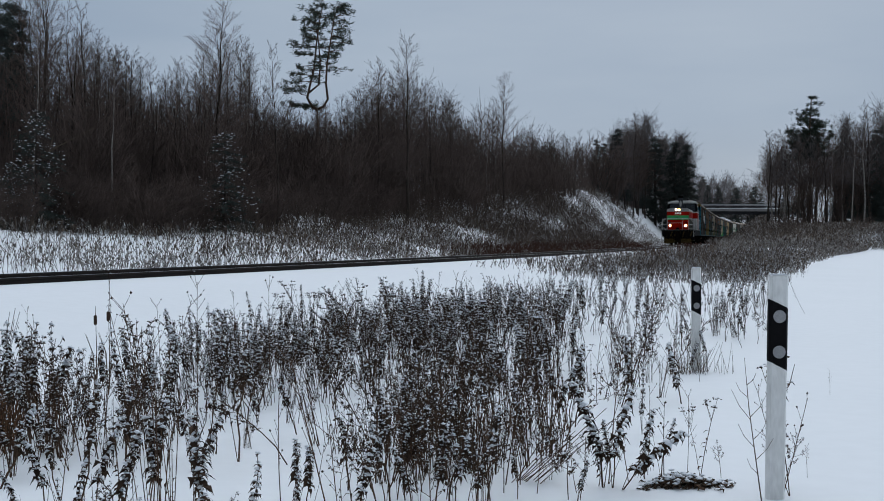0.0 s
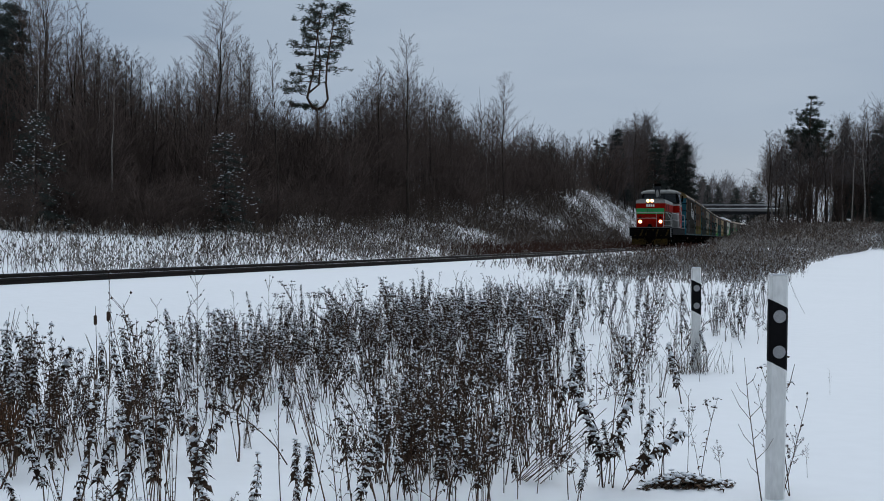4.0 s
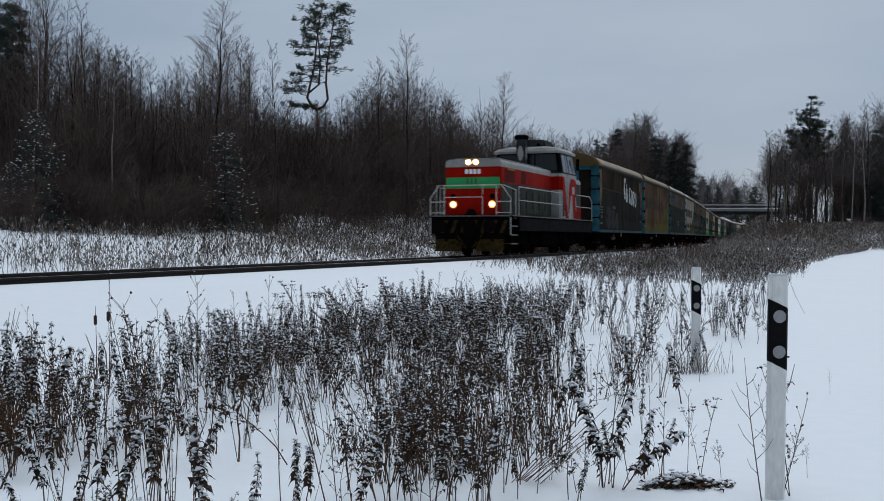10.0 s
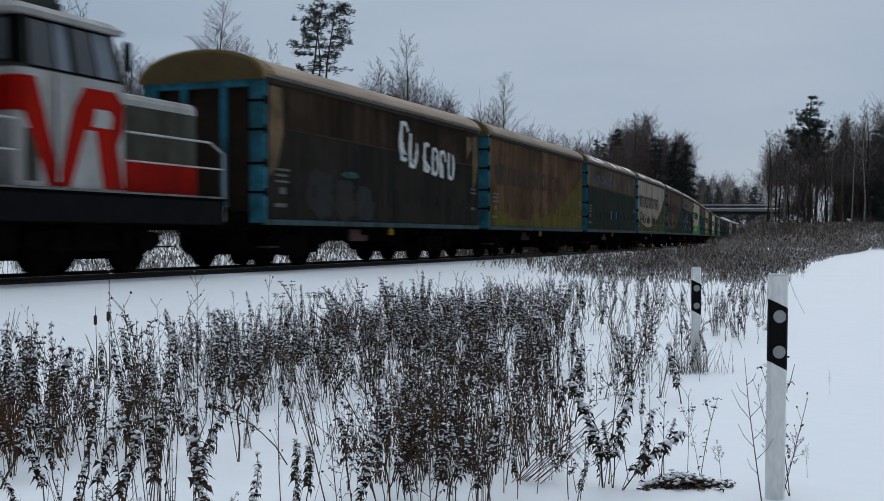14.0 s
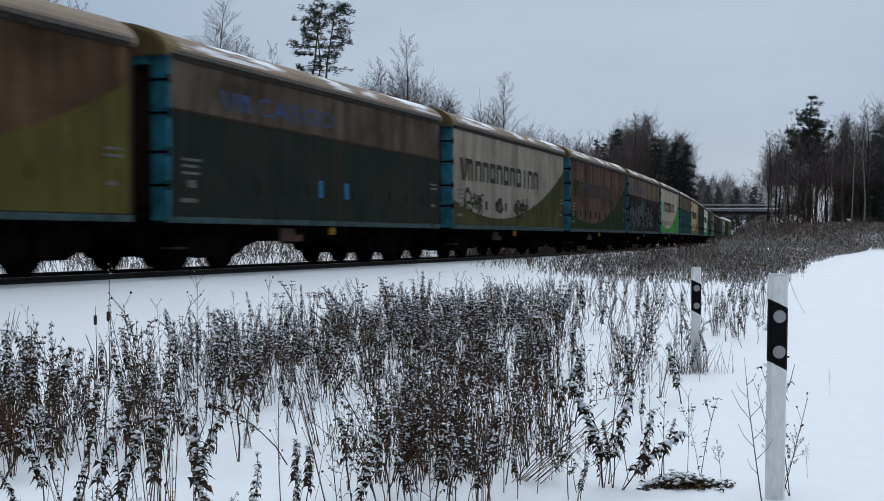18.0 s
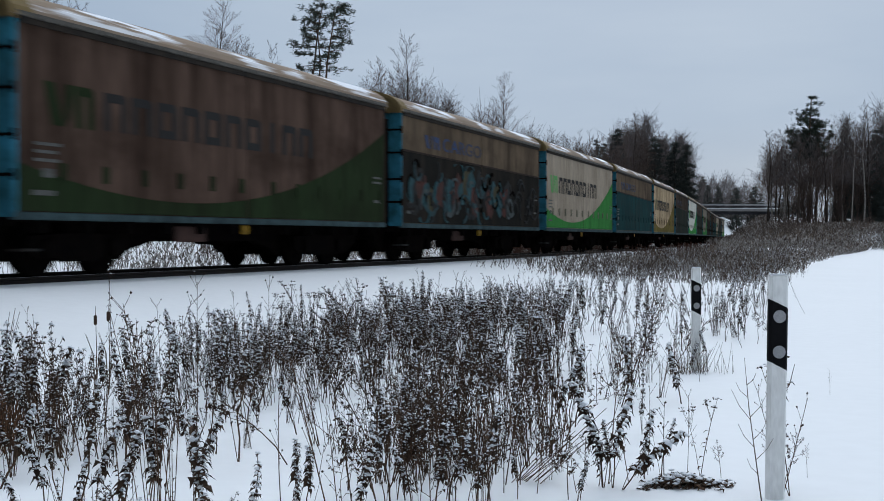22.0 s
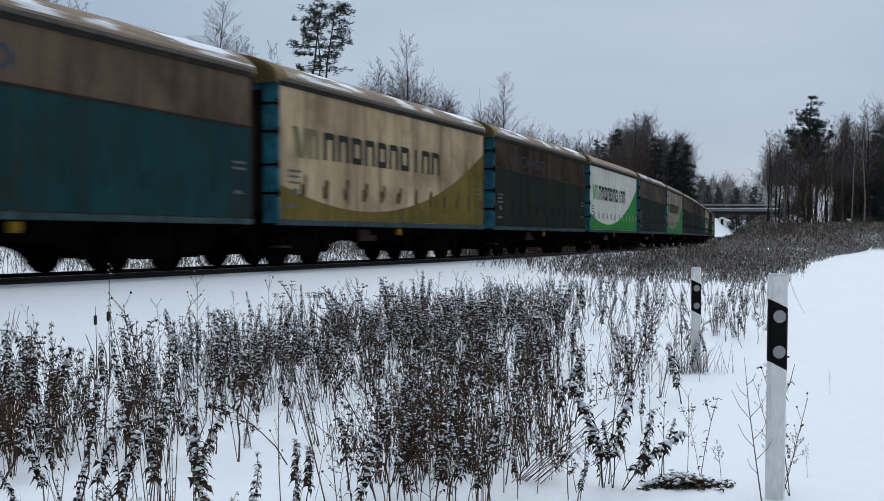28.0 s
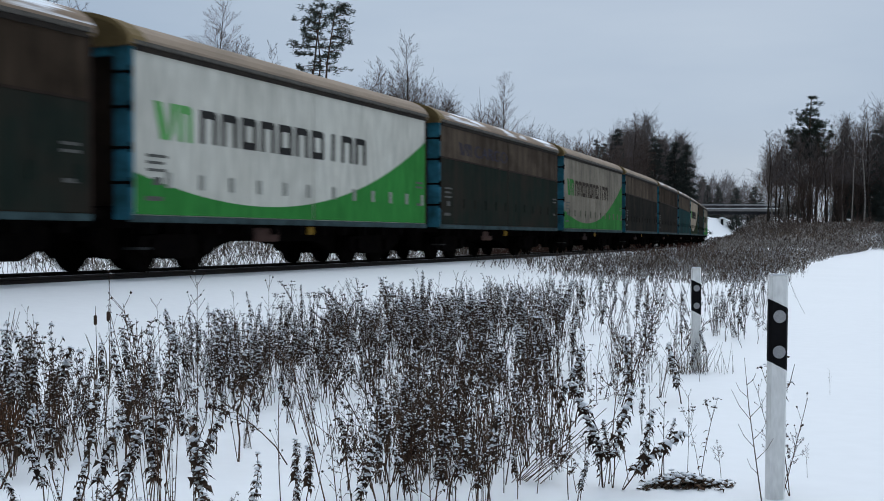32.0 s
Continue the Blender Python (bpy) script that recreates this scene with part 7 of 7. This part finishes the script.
def weeds():
    rng = np.random.default_rng(77)

    def sample(n, y0, y1, dense):
        y = np.sqrt(rng.uniform(y0 ** 2, y1 ** 2, n))
        x = y * rng.uniform(-0.44, 0.40, n)
        s, d = to_track(x, y)
        inner = np.interp(s, (-15, -6, 3, 15, 40), (8.2, 7.5, 6.8, 5.3, 3.6))
        p = smooth01((d - inner + 0.35) / 0.9) * (1 - smooth01((d - np.interp(s, (-16, -8, 4, 10, 40), (12.5, 12.2, 11.6, 10.9, 10.0))) / 0.6)) + 0.012 * (d > 5) * (d < 13.2)
        p = p * np.clip(0.58 + 1.15 * clumpy(x, y), 0.03, 1) * np.interp(x / y, (-0.20, -0.05, 0.0), (1.12, 1.0, 0.78)) * np.interp(y, (4.2, 5.5, 6.4, 7.5, 8.5, 10.5), (0.85, 0.95, 1.05, 1.1, 1.05, 2.4))
        for hx, hy, rx, ry in ((-1.02, 5.6, 0.45, 1.1), (-2.35, 9.0, 0.55, 1.2), (-2.9, 10.3, 0.6, 1.5), (-3.4, 11.8, 0.7, 1.6), (-1.75, 5.35, 0.35, 0.6), (-0.55, 5.3, 0.35, 0.7), (-0.55, 7.7, 0.5, 0.9), (0.25, 8.3, 0.4, 0.8)):      # bare hollows
            p = p * (1 - 0.90 * np.exp(-((x - hx) / rx) ** 2 - ((y - hy) / ry) ** 2))
        lim = np.interp(y, (5, 6.5, 8, 10, 14), (0.11, 0.140, 0.160, 0.20, 0.32))
        p = p * (1 - 0.96 * smooth01((x / y - lim) / 0.03)) * np.interp(x / y, (0.02, 0.06, 0.12, 0.20), (1.0, 0.75, 0.45, 0.30)) * (1 - 0.55 * smooth01((x / y - 0.09) / 0.04) * smooth01((y - 10) / 2) * (1 - smooth01((y - 15) / 3)))
        k = rng.random(n) < p * dense
        return x[k], y[k]
    nx, ny = sample(4900, 4.0, 15.5, 0.88)
    mx, my = sample(15500, 15.5, 62, 0.9)
    # a thick brown patch by the road
    py_ = rng.uniform(5.1, 7.6, 135)
    px_ = py_ * rng.uniform(-0.060, 0.125, 135)
    keep = px_ < (0.100 + 0.009 * (py_ - 5.4)) * py_
    x, y = np.r_[nx, mx, px_[keep]], np.r_[ny, my, py_[keep]]
    z = ground_z(x, y)
    order = np.argsort(np.hypot(x, y))
    kinds = rng.choice(23, len(x), p=np.r_[np.full(7, 0.058), np.full(2, 0.030), np.full(3, 0.030), np.full(2, 0.070), np.full(4, 0.0385), np.full(5, 0.030)])
    patch = len(x) - int(keep.sum())
    kinds[patch:] = rng.choice(np.array([12, 13, 12, 13, 14, 15, 2, 18, 19, 20, 21, 22]), len(x) - patch)
    turn = rng.uniform(0, 6.283, len(x))
    size = np.clip(rng.normal(0.80, 0.20, len(x)), 0.35, 1.25) * np.where(y < 7, 0.9, 1.0)
    size = size * np.interp(y, (8, 11, 20), (1.0, 0.90, 0.78))
    size = size * (1 - 0.22 * np.exp(-((x / y + 0.15) / 0.06) ** 2 - ((y - 9.3) / 1.8) ** 2))
    tilt = rng.normal(0, 0.15, (len(x), 2)) * np.where(rng.random(len(x)) < 0.12, 2.6, 1.0)[:, None]
    near = order[:290]
    rest = order[290:]
    # the nearest ones stand singly
    pats = []
    for (arr, (_, label)) in zip(WEED_ARRAYS, WEED_KINDS):
        t = thing("dead_weed", label, "weed", "dead weeds on the verge")
        weed_parts(t, arr)
        pats.append(t)
    for i in near:
        m = pose(float(x[i]), float(y[i]), float(z[i]), math.degrees(tilt[i, 0]), math.degrees(tilt[i, 1]), math.degrees(turn[i]))
        copy_thing(pats[kinds[i]], m @ Matrix.Scale(float(size[i]), 4))
    for p in pats:
        drop_pattern(p)
    # the others are one growth
    pieces = []
    for k in range(len(WEED_KINDS)):
        idx = rest[kinds[rest] == k]
        if not len(idx):
            continue
        c, s_, sc = np.cos(turn[idx]), np.sin(turn[idx]), size[idx]
        for j, piece in enumerate(WEED_ARRAYS[k]):
            if piece is None:
                continue
            v, tr = piece
            px = (v[None, :, 0] * c[:, None] - v[None, :, 1] * s_[:, None]) * sc[:, None]
            py = (v[None, :, 0] * s_[:, None] + v[None, :, 1] * c[:, None]) * sc[:, None]
            pz = v[None, :, 2] * sc[:, None]
            w = np.stack([px + pz * tilt[idx, 1][:, None] + x[idx][:, None], py - pz * tilt[idx, 0][:, None] + y[idx][:, None], pz + z[idx][:, None]], axis=-1)
            tri = (tr[None] + len(v) * np.arange(len(idx))[:, None, None]).reshape(-1, 3)
            pieces.append((w.reshape(-1, 3), tri, j))
    tagged(new("weed_growth", soup("weed_growth", pieces, list(WEED_MATS))), "dense dead weeds with snow on the railway verge", "weeds", kind="stuff")


weeds()


def grasses():
    """Dry grass and low dead growth on meadow, banks and between the weeds."""
    rng = np.random.default_rng(55)

    def scatter(n, s0, s1, d0, d1, h0, h1, r, lean=0.16, power=1.0, patch=0.35):
        s = s0 + (s1 - s0) * rng.random(n) ** power
        d = rng.uniform(d0, d1, n) if d1 < 20 else d0 + (np.minimum(road_edge(s), 60) - np.interp(s, (20, 40, 60, 90), (1.3, 1.1, 0.4, 0.3)) - d0) * rng.random(n)
        h = np.interp(s, TS, TH)
        x, y = np.interp(s, TS, TX) + d * np.cos(h), np.interp(s, TS, TY) - d * np.sin(h)
        k = (rng.random(n) < patch + (1 - patch) * np.clip(0.5 + 1.5 * clumpy(x * 0.4, y * 0.4), 0, 1)) & (y > 3)
        x, y = x[k], y[k]
        n = len(x)
        z = ground_z(x, y)
        hh = rng.uniform(h0, h1, n)
        p0 = np.c_[x, y, z - 0.05]
        p1 = p0 + np.c_[rng.normal(0, lean, n) * hh, rng.normal(0, lean, n) * hh, hh]
        rr = rng.uniform(0.6, 1.3, n) * r
        a = sticks(p0, p1, rr, rr * 0.5)
        # a ragged head on each
        b = lumps(p1 - np.array([0, 0, 0.03]), rr * rng.uniform(1.2, 3.0, n), 2.6)
        return a, b

    pieces = []
    for args, mats in (((6500, -30, 60, -14, -2.6, 0.2, 0.62, 0.0065), (0, 1)), ((6000, -30, 70, -16, -4, 0.25, 0.75, 0.007), (2, 2)),
                       ((15000, 14, 125, -17, -2.6, 0.25, 0.75, 0.011, 0.45, 1.0, 0.05), (0, 1)), ((7000, 12, 125, -17, -3, 0.25, 0.7, 0.011, 0.5, 1.0, 0.15), (2, 2)), ((16000, 5, 125, -17, -2.6, 0.2, 0.6, 0.012, 0.6, 1.0, 0.22), (3, 3)),
                       ((5000, 45, 95, -16, -4, 0.5, 1.2, 0.014, 0.5, 1.0, 0.2), (0, 1)), ((4500, 22, 95, -17.5, -9, 0.6, 1.6, 0.011, 0.55, 1.0, 0.2), (0, 1)),
                       ((7500, 38, 92, -17, -3, 0.25, 0.8, 0.011, 0.5, 1.0, 0.12), (0, 1)), ((5000, 52, 88, -13, -3, 0.25, 0.8, 0.013, 0.5, 1.0, 0.6), (0, 1)), ((4000, 52, 88, -13, -3, 0.2, 0.6, 0.013, 0.5, 1.0, 0.6), (3, 3)), ((2500, -30, 100, -20, -13, 0.5, 1.3, 0.009, 0.25), (0, 1)), ((1500, -30, 100, -20, -13, 0.4, 1.0, 0.012, 0.3), (3, 3))):
        a, b = scatter(*args)
        pieces += [(*a, mats[0]), (*b, mats[1])]
    tagged(new("meadow_grass", soup("meadow_grass", pieces, [MEADOW_STEM, MEADOW_STEM, STRAW, FROSTED])), "dry grass and dead stems in thin snow", "grass", kind="stuff")
    pieces = []
    for args, mats in (((7000, 22, 170, 3.6, 99, 0.2, 0.6, 0.010, 0.35, 1.0, 0.06), (0, 1)), ((5500, 60, 150, 7.0, 99, 0.2, 0.6, 0.019, 0.75, 1.0, 0.05), (0, 1)), ((14000, 60, 150, 7.0, 99, 0.15, 0.5, 0.021, 0.85, 1.0, 0.6), (3, 3)), ((3200, 70, 150, 8.0, 99, 0.2, 0.6, 0.020, 0.7, 1.0, 0.7), (2, 2)), ((4500, 22, 170, 3.4, 99, 0.2, 0.5, 0.011, 0.4, 1.0, 0.6), (2, 2)), ((11000, 22, 170, 3.4, 99, 0.2, 0.5, 0.012, 0.5, 1.0, 0.5), (3, 3)), ((5000, 100, 240, 2.3, 9.5, 0.3, 0.9, 0.020, 0.5, 1.0, 0.5), (0, 1)), ((5000, 100, 240, 2.3, 9.5, 0.25, 0.7, 0.020, 0.6, 1.0, 0.6), (3, 3)), ((4000, 70, 240, 6.0, 99, 0.4, 1.0, 0.016, 0.5), (0, 1)), ((3500, 14, 48, 2.3, 6.5, 0.15, 0.45, 0.007, 0.35, 1.0, 0.12), (0, 1)), ((2600, 15, 45, 4.0, 10.0, 0.2, 0.55, 0.0075, 0.3, 1.0, 0.12), (0, 1)), ((2600, 14, 45, 4.0, 10.0, 0.15, 0.45, 0.008, 0.4, 1.0, 0.2), (3, 3))):
        a, b = scatter(*args)
        pieces += [(*a, mats[0]), (*b, mats[1])]
    tagged(new("bank_growth", soup("bank_growth", pieces, [MEADOW_STEM, MEADOW_STEM, STRAW, FROSTED])), "brown dead growth on the bank beside the track", "grass", kind="stuff")
    a, b = scatter(3600, 30, 85, -4.6, -2.3, 0.25, 0.75, 0.010, 0.3, 1.0, 0.8)
    c, e = scatter(1300, 30, 70, 2.4, 4.6, 0.2, 0.6, 0.009, 0.3, 1.0, 0.35)
    tagged(new("track_brush", soup("track_brush", [(*a, 0), (*b, 0), (*c, 0), (*e, 0)], [TWIG_RED])), "low reddish brush beside the rails", "brush", kind="stuff")


grasses()


def cattails():
    for x, y, h in ((-2.71, 9.0, 0.62), (-2.58, 8.9, 0.66)):
        z = ground_z(x, y)
        t = thing("cattail", "brown cattail with a dark cigar-shaped head", "cattail", "cattails")
        t.matrix_basis = pose(x, y, z)
        part("stalk", Mesh().tube([(0, 0, -0.05), (0.01, 0, h * 0.5), (0, 0, h + 0.06)], [0.004, 0.0035, 0.0015], 6), STEM, t)
        part("head", Mesh().tube([(0, 0, h - 0.09), (0, 0, h - 0.08), (0, 0, h - 0.02), (0, 0, h - 0.01)], [0.004, 0.013, 0.013, 0.004], 10), LEAF, t, "dark seed head", smooth=True)
        for a in (0.5, 2.6, 4.4):
            part("blade", Mesh().tube([(0, 0, 0), (0.03 * math.cos(a), 0.03 * math.sin(a), h * 0.5), (0.12 * math.cos(a), 0.12 * math.sin(a), h * 0.75)], [0.005, 0.004, 0.001], 4), STRAW, t)


cattails()


def single_plants():
    """Plants that stand alone on the snow by the posts and before the track."""
    rng = np.random.default_rng(91)

    def stand(kind, x, y, size, tilt=(0, 0), turn=0.0):
        arr, label = WEED_ARRAYS[kind], WEED_KINDS[kind][1]
        t = thing("dead_weed", label, "weed", "dead weeds on the verge")
        weed_parts(t, arr)
        t.matrix_basis = pose(x, y, ground_z(x, y), tilt[0], tilt[1], turn) @ Matrix.Scale(size, 4)

    for kind, x, y, size, tilt in ((5, 0.765, 5.42, 1.0, (0, -4)), (5, 0.80, 5.40, 0.92, (0, 3)), (5, 0.84, 5.36, 0.85, (0, 42)), (7, 0.74, 5.45, 0.55, (0, -12)), (0, 0.80, 5.5, 0.7, (0, 16)), (5, 0.985, 5.6, 0.66, (0, -2)), (0, 1.075, 5.65, 0.62, (0, 4)), (9, 1.225, 5.5, 0.70, (0, 2)), (10, 1.25, 5.55, 0.5, (0, 8)), (5, 0.60, 5.1, 0.40, (0, -6)),
                                   (14, 1.10, 5.7, 0.8, (0, -6)), (5, -0.36, 5.0, 0.7, (0, 6)), (2, -0.24, 4.95, 0.62, (0, -8)), (5, -0.12, 4.9, 0.6, (0, 12)), (5, -0.03, 5.05, 0.75, (0, -4)), (0, 0.05, 4.95, 0.72, (0, 5)), (5, 0.14, 4.9, 0.66, (0, -7)), (2, 0.20, 5.1, 0.7, (0, 3)), (5, -1.5, 4.95, 0.8, (0, 5)), (2, -1.25, 4.9, 0.8, (0, -6)), (5, -1.72, 5.0, 0.75, (0, 3)), (11, 1.535, 5.2, 0.8, (0, 1)), (15, 1.56, 5.25, 0.75, (0, 14)), (17, 1.57, 5.2, 0.62, (0, 22)),
                                   (4, 1.20, 6.9, 0.55, (0, 3)), (8, 1.575, 5.2, 0.80, (0, 4)), (20, 1.575, 5.3, 0.45, (0, 12)), (21, 1.53, 5.3, 0.45, (0, -4)), (18, 1.36, 5.6, 0.35, (0, 6)), (16, 1.02, 5.7, 0.62, (0, -3)), (17, 1.16, 5.45, 0.5, (0, 5)), (14, 0.90, 5.55, 0.7, (0, 8)), (19, 0.62, 5.15, 0.5, (0, -10)), (14, 0.62, 5.3, 0.6, (0, -12)), (14, 2.15, 9.6, 0.7, (0, 4)), (5, 2.20, 10.2, 0.55, (0, -5)), (2, 2.38, 10.3, 0.6, (0, 6)), (8, 2.12, 10.5, 0.6, (0, -4)), (14, 1.78, 5.6, 0.35, (0, 5)), (15, 2.9, 8.6, 0.3, (0, 5)),
                                   (17, -1.72, 8.1, 1.1, (0, 1)), (17, -1.26, 8.5, 1.05, (0, 3)), (15, -2.6, 9.5, 1.1, (0, 14)), (17, -2.3, 9.4, 0.8, (0, -4)), (15, -0.75, 12.5, 1.0, (0, 12)), (16, -3.3, 9.2, 0.9, (0, -5)), (5, -2.62, 7.3, 1.2, (0, 2)), (2, -2.75, 7.4, 1.0, (0, -3)), (4, -2.55, 7.6, 0.9, (0, 3)), (5, -2.45, 7.2, 1.1, (0, 5)), (3, -2.85, 7.2, 1.0, (0, 2)), (1, -2.68, 7.0, 1.0, (0, -5))):
        stand(kind, x, y, size, tilt, float(rng.uniform(0, 360)))
    # a bare young stem with paired side shoots beside the near post
    x, y = 1.42, 5.08
    z = ground_z(x, y)
    t = thing("bare_seedling", "thin bare stem with paired side shoots in snow", "weed")
    line = [Vector((x, y, z - 0.05)), Vector((x - 0.035, y, z + 0.2)), Vector((x - 0.065, y, z + 0.42)), Vector((x - 0.085, y, z + 0.64))]
    part("stem", Mesh().tube([tuple(p) for p in line], [0.0030, 0.0025, 0.0018, 0.0010], 6), STEM, t)
    for f, ln, sx in ((0.7, 0.08, -1), (0.95, 0.13, 1), (1.2, 0.12, -1), (1.35, 0.10, 1), (1.75, 0.14, -1), (1.8, 0.12, 1), (2.2, 0.09, -1), (2.45, 0.07, 1)):
        p = line[int(f)].lerp(line[int(f) + 1], f - int(f))
        if ln > 0:
            e = p + Vector((sx * ln * 0.62, 0.01 * sx, ln * rng.uniform(0.7, 1.0)))
            part("side_shoot", Mesh().tube([tuple(p), tuple(p.lerp(e, 0.5) + Vector((sx * 0.008, 0, -0.004))), tuple(e)], [0.0016, 0.0012, 0.0008], 5), STEM, t)
    # a fallen bent twig before the rails
    z = ground_z(-1.6, 9.6)
    t = thing("fallen_twig", "thin bent twig leaning over the snow", "twig")
    part("twig", Mesh().tube([(-1.68, 9.6, z - 0.05), (-1.70, 9.6, z + 0.42), (-1.74, 9.6, z + 0.455), (-1.5, 9.6, z + 0.41), (-1.3, 9.6, z + 0.36), (-1.18, 9.6, z + 0.355)], [0.004, 0.0035, 0.003, 0.003, 0.0025, 0.0015], 5), STEM, t)
    # weeds pressed down by the snow beside the near post
    n = 330
    c = np.array([1.14, 5.42, 0.0]) + rng.normal(0, 1, (n, 3)) * np.array([0.095, 0.045, 0])
    g = ground_z(c[:, 0], c[:, 1])
    c[:, 2] = g + rng.uniform(0.0, 0.045, n) * np.exp(-((c[:, 0] - 1.135) / 0.14) ** 2)
    a = rng.uniform(0, 6.283, n)
    ln = rng.uniform(0.012, 0.04, n)[:, None]
    p1 = c + np.c_[np.cos(a), np.sin(a) * 0.5, rng.normal(0.05, 0.3, n)] * ln
    v, tr = sticks(c, p1, 0.0035, 0.002)
    b, tb_ = blades(c, np.c_[np.cos(a * 2), np.sin(a * 2), a * 0], 0.04, 0.02, 0.1, rng)
    sv, st = lumps(c[::3] + np.array([0, 0, 0.014]), rng.uniform(0.008, 0.022, len(c[::3])), 0.5)
    tagged(new("flattened_weeds", soup("flattened_weeds", [(v, tr, 0), (b, tb_, 1), (sv, st, 2)], [STRAW, STEM, SNOW_CLUMP])), "heap of dark weeds pressed down by snow", "weeds", kind="stuff")
    # tufts of brown grass at the edge of the growth and round the far post
    for mat, n, spots, label in ((RUSTY, 380, ((-2.72, 7.0), (-2.47, 6.4), (-2.85, 7.6), (-2.60, 6.7)), "tufts of rusty brown dry grass in snow"),
                                 (STRAW, 200, ((2.22, 10.25), (2.1, 10.3), (2.36, 10.2), (0.15, 5.9), (-0.5, 6.6)), "tufts of pale dry grass in snow")):
        c = np.array(spots)[rng.integers(0, len(spots), n)] + rng.normal(0, 0.09, (n, 2))
        c = np.c_[c, ground_z(c[:, 0], c[:, 1]) - 0.03]
        h = rng.uniform(0.12, 0.36, n)[:, None]
        v, tr = sticks(c, c + np.c_[rng.normal(0, 0.28, n), rng.normal(0, 0.28, n), np.ones(n)] * h, 0.0024, 0.001)
        tagged(new("grass_tufts", soup("grass_tufts", [(v, tr, 0)], [mat])), label, "grass", kind="stuff")


single_plants()


# ---------------------------------------------------------------- what moves: the train along the track
def train_at(t):
    """Where the leading edge of the first wagon is along the track at t seconds."""
    u = t / 32.0
    return (((-30.987 * u + 86.948) * u - 102.723) * u - 199.551) * u + 104.944


def motions():
    times = [i * 0.5 for i in range(65)]

    def ride(ob, ahead):
        rows = []
        for t in times:
            x, y, h = on_track(train_at(t) + ahead)
            rows.append((t, pose(x, y, 0, 0, 0, -h)))
        walk(ob, rows)

    def wagon_ride(ob, ahead):
        """A wagon's origin is its leading edge; it is carried by its two bogies."""
        rows = []
        for t in times:
            x0, y0, _ = on_track(train_at(t) + ahead + 1.9)
            x1, y1, _ = on_track(train_at(t) + ahead + 10.35)
            h = math.atan2(x1 - x0, y1 - y0)
            rows.append((t, pose(x0 - 1.9 * math.sin(h), y0 - 1.9 * math.cos(h), 0, 0, 0, -math.degrees(h))))
        walk(ob, rows)

    def roll(wheels, places, r):
        for ob, y in zip(wheels, places):
            rows = []
            for f in range(0, 961, 2):
                t = f / FPS
                rows.append((t, pose(0, y, r, math.degrees((train_at(0) - train_at(t)) / r) % 360, 0, 0)))
            walk(ob, rows)

    ride(LOCO, -7.925)
    roll(LOCO_WHEELS, LOCO_AXLES, WHEEL_R_LOCO)
    for i, (wagon, wheels) in enumerate(TRAIN):
        wagon_ride(wagon, i * PITCH)
        roll(wheels, WAGON_AXLES, WHEEL_R_WAGON)


motions()
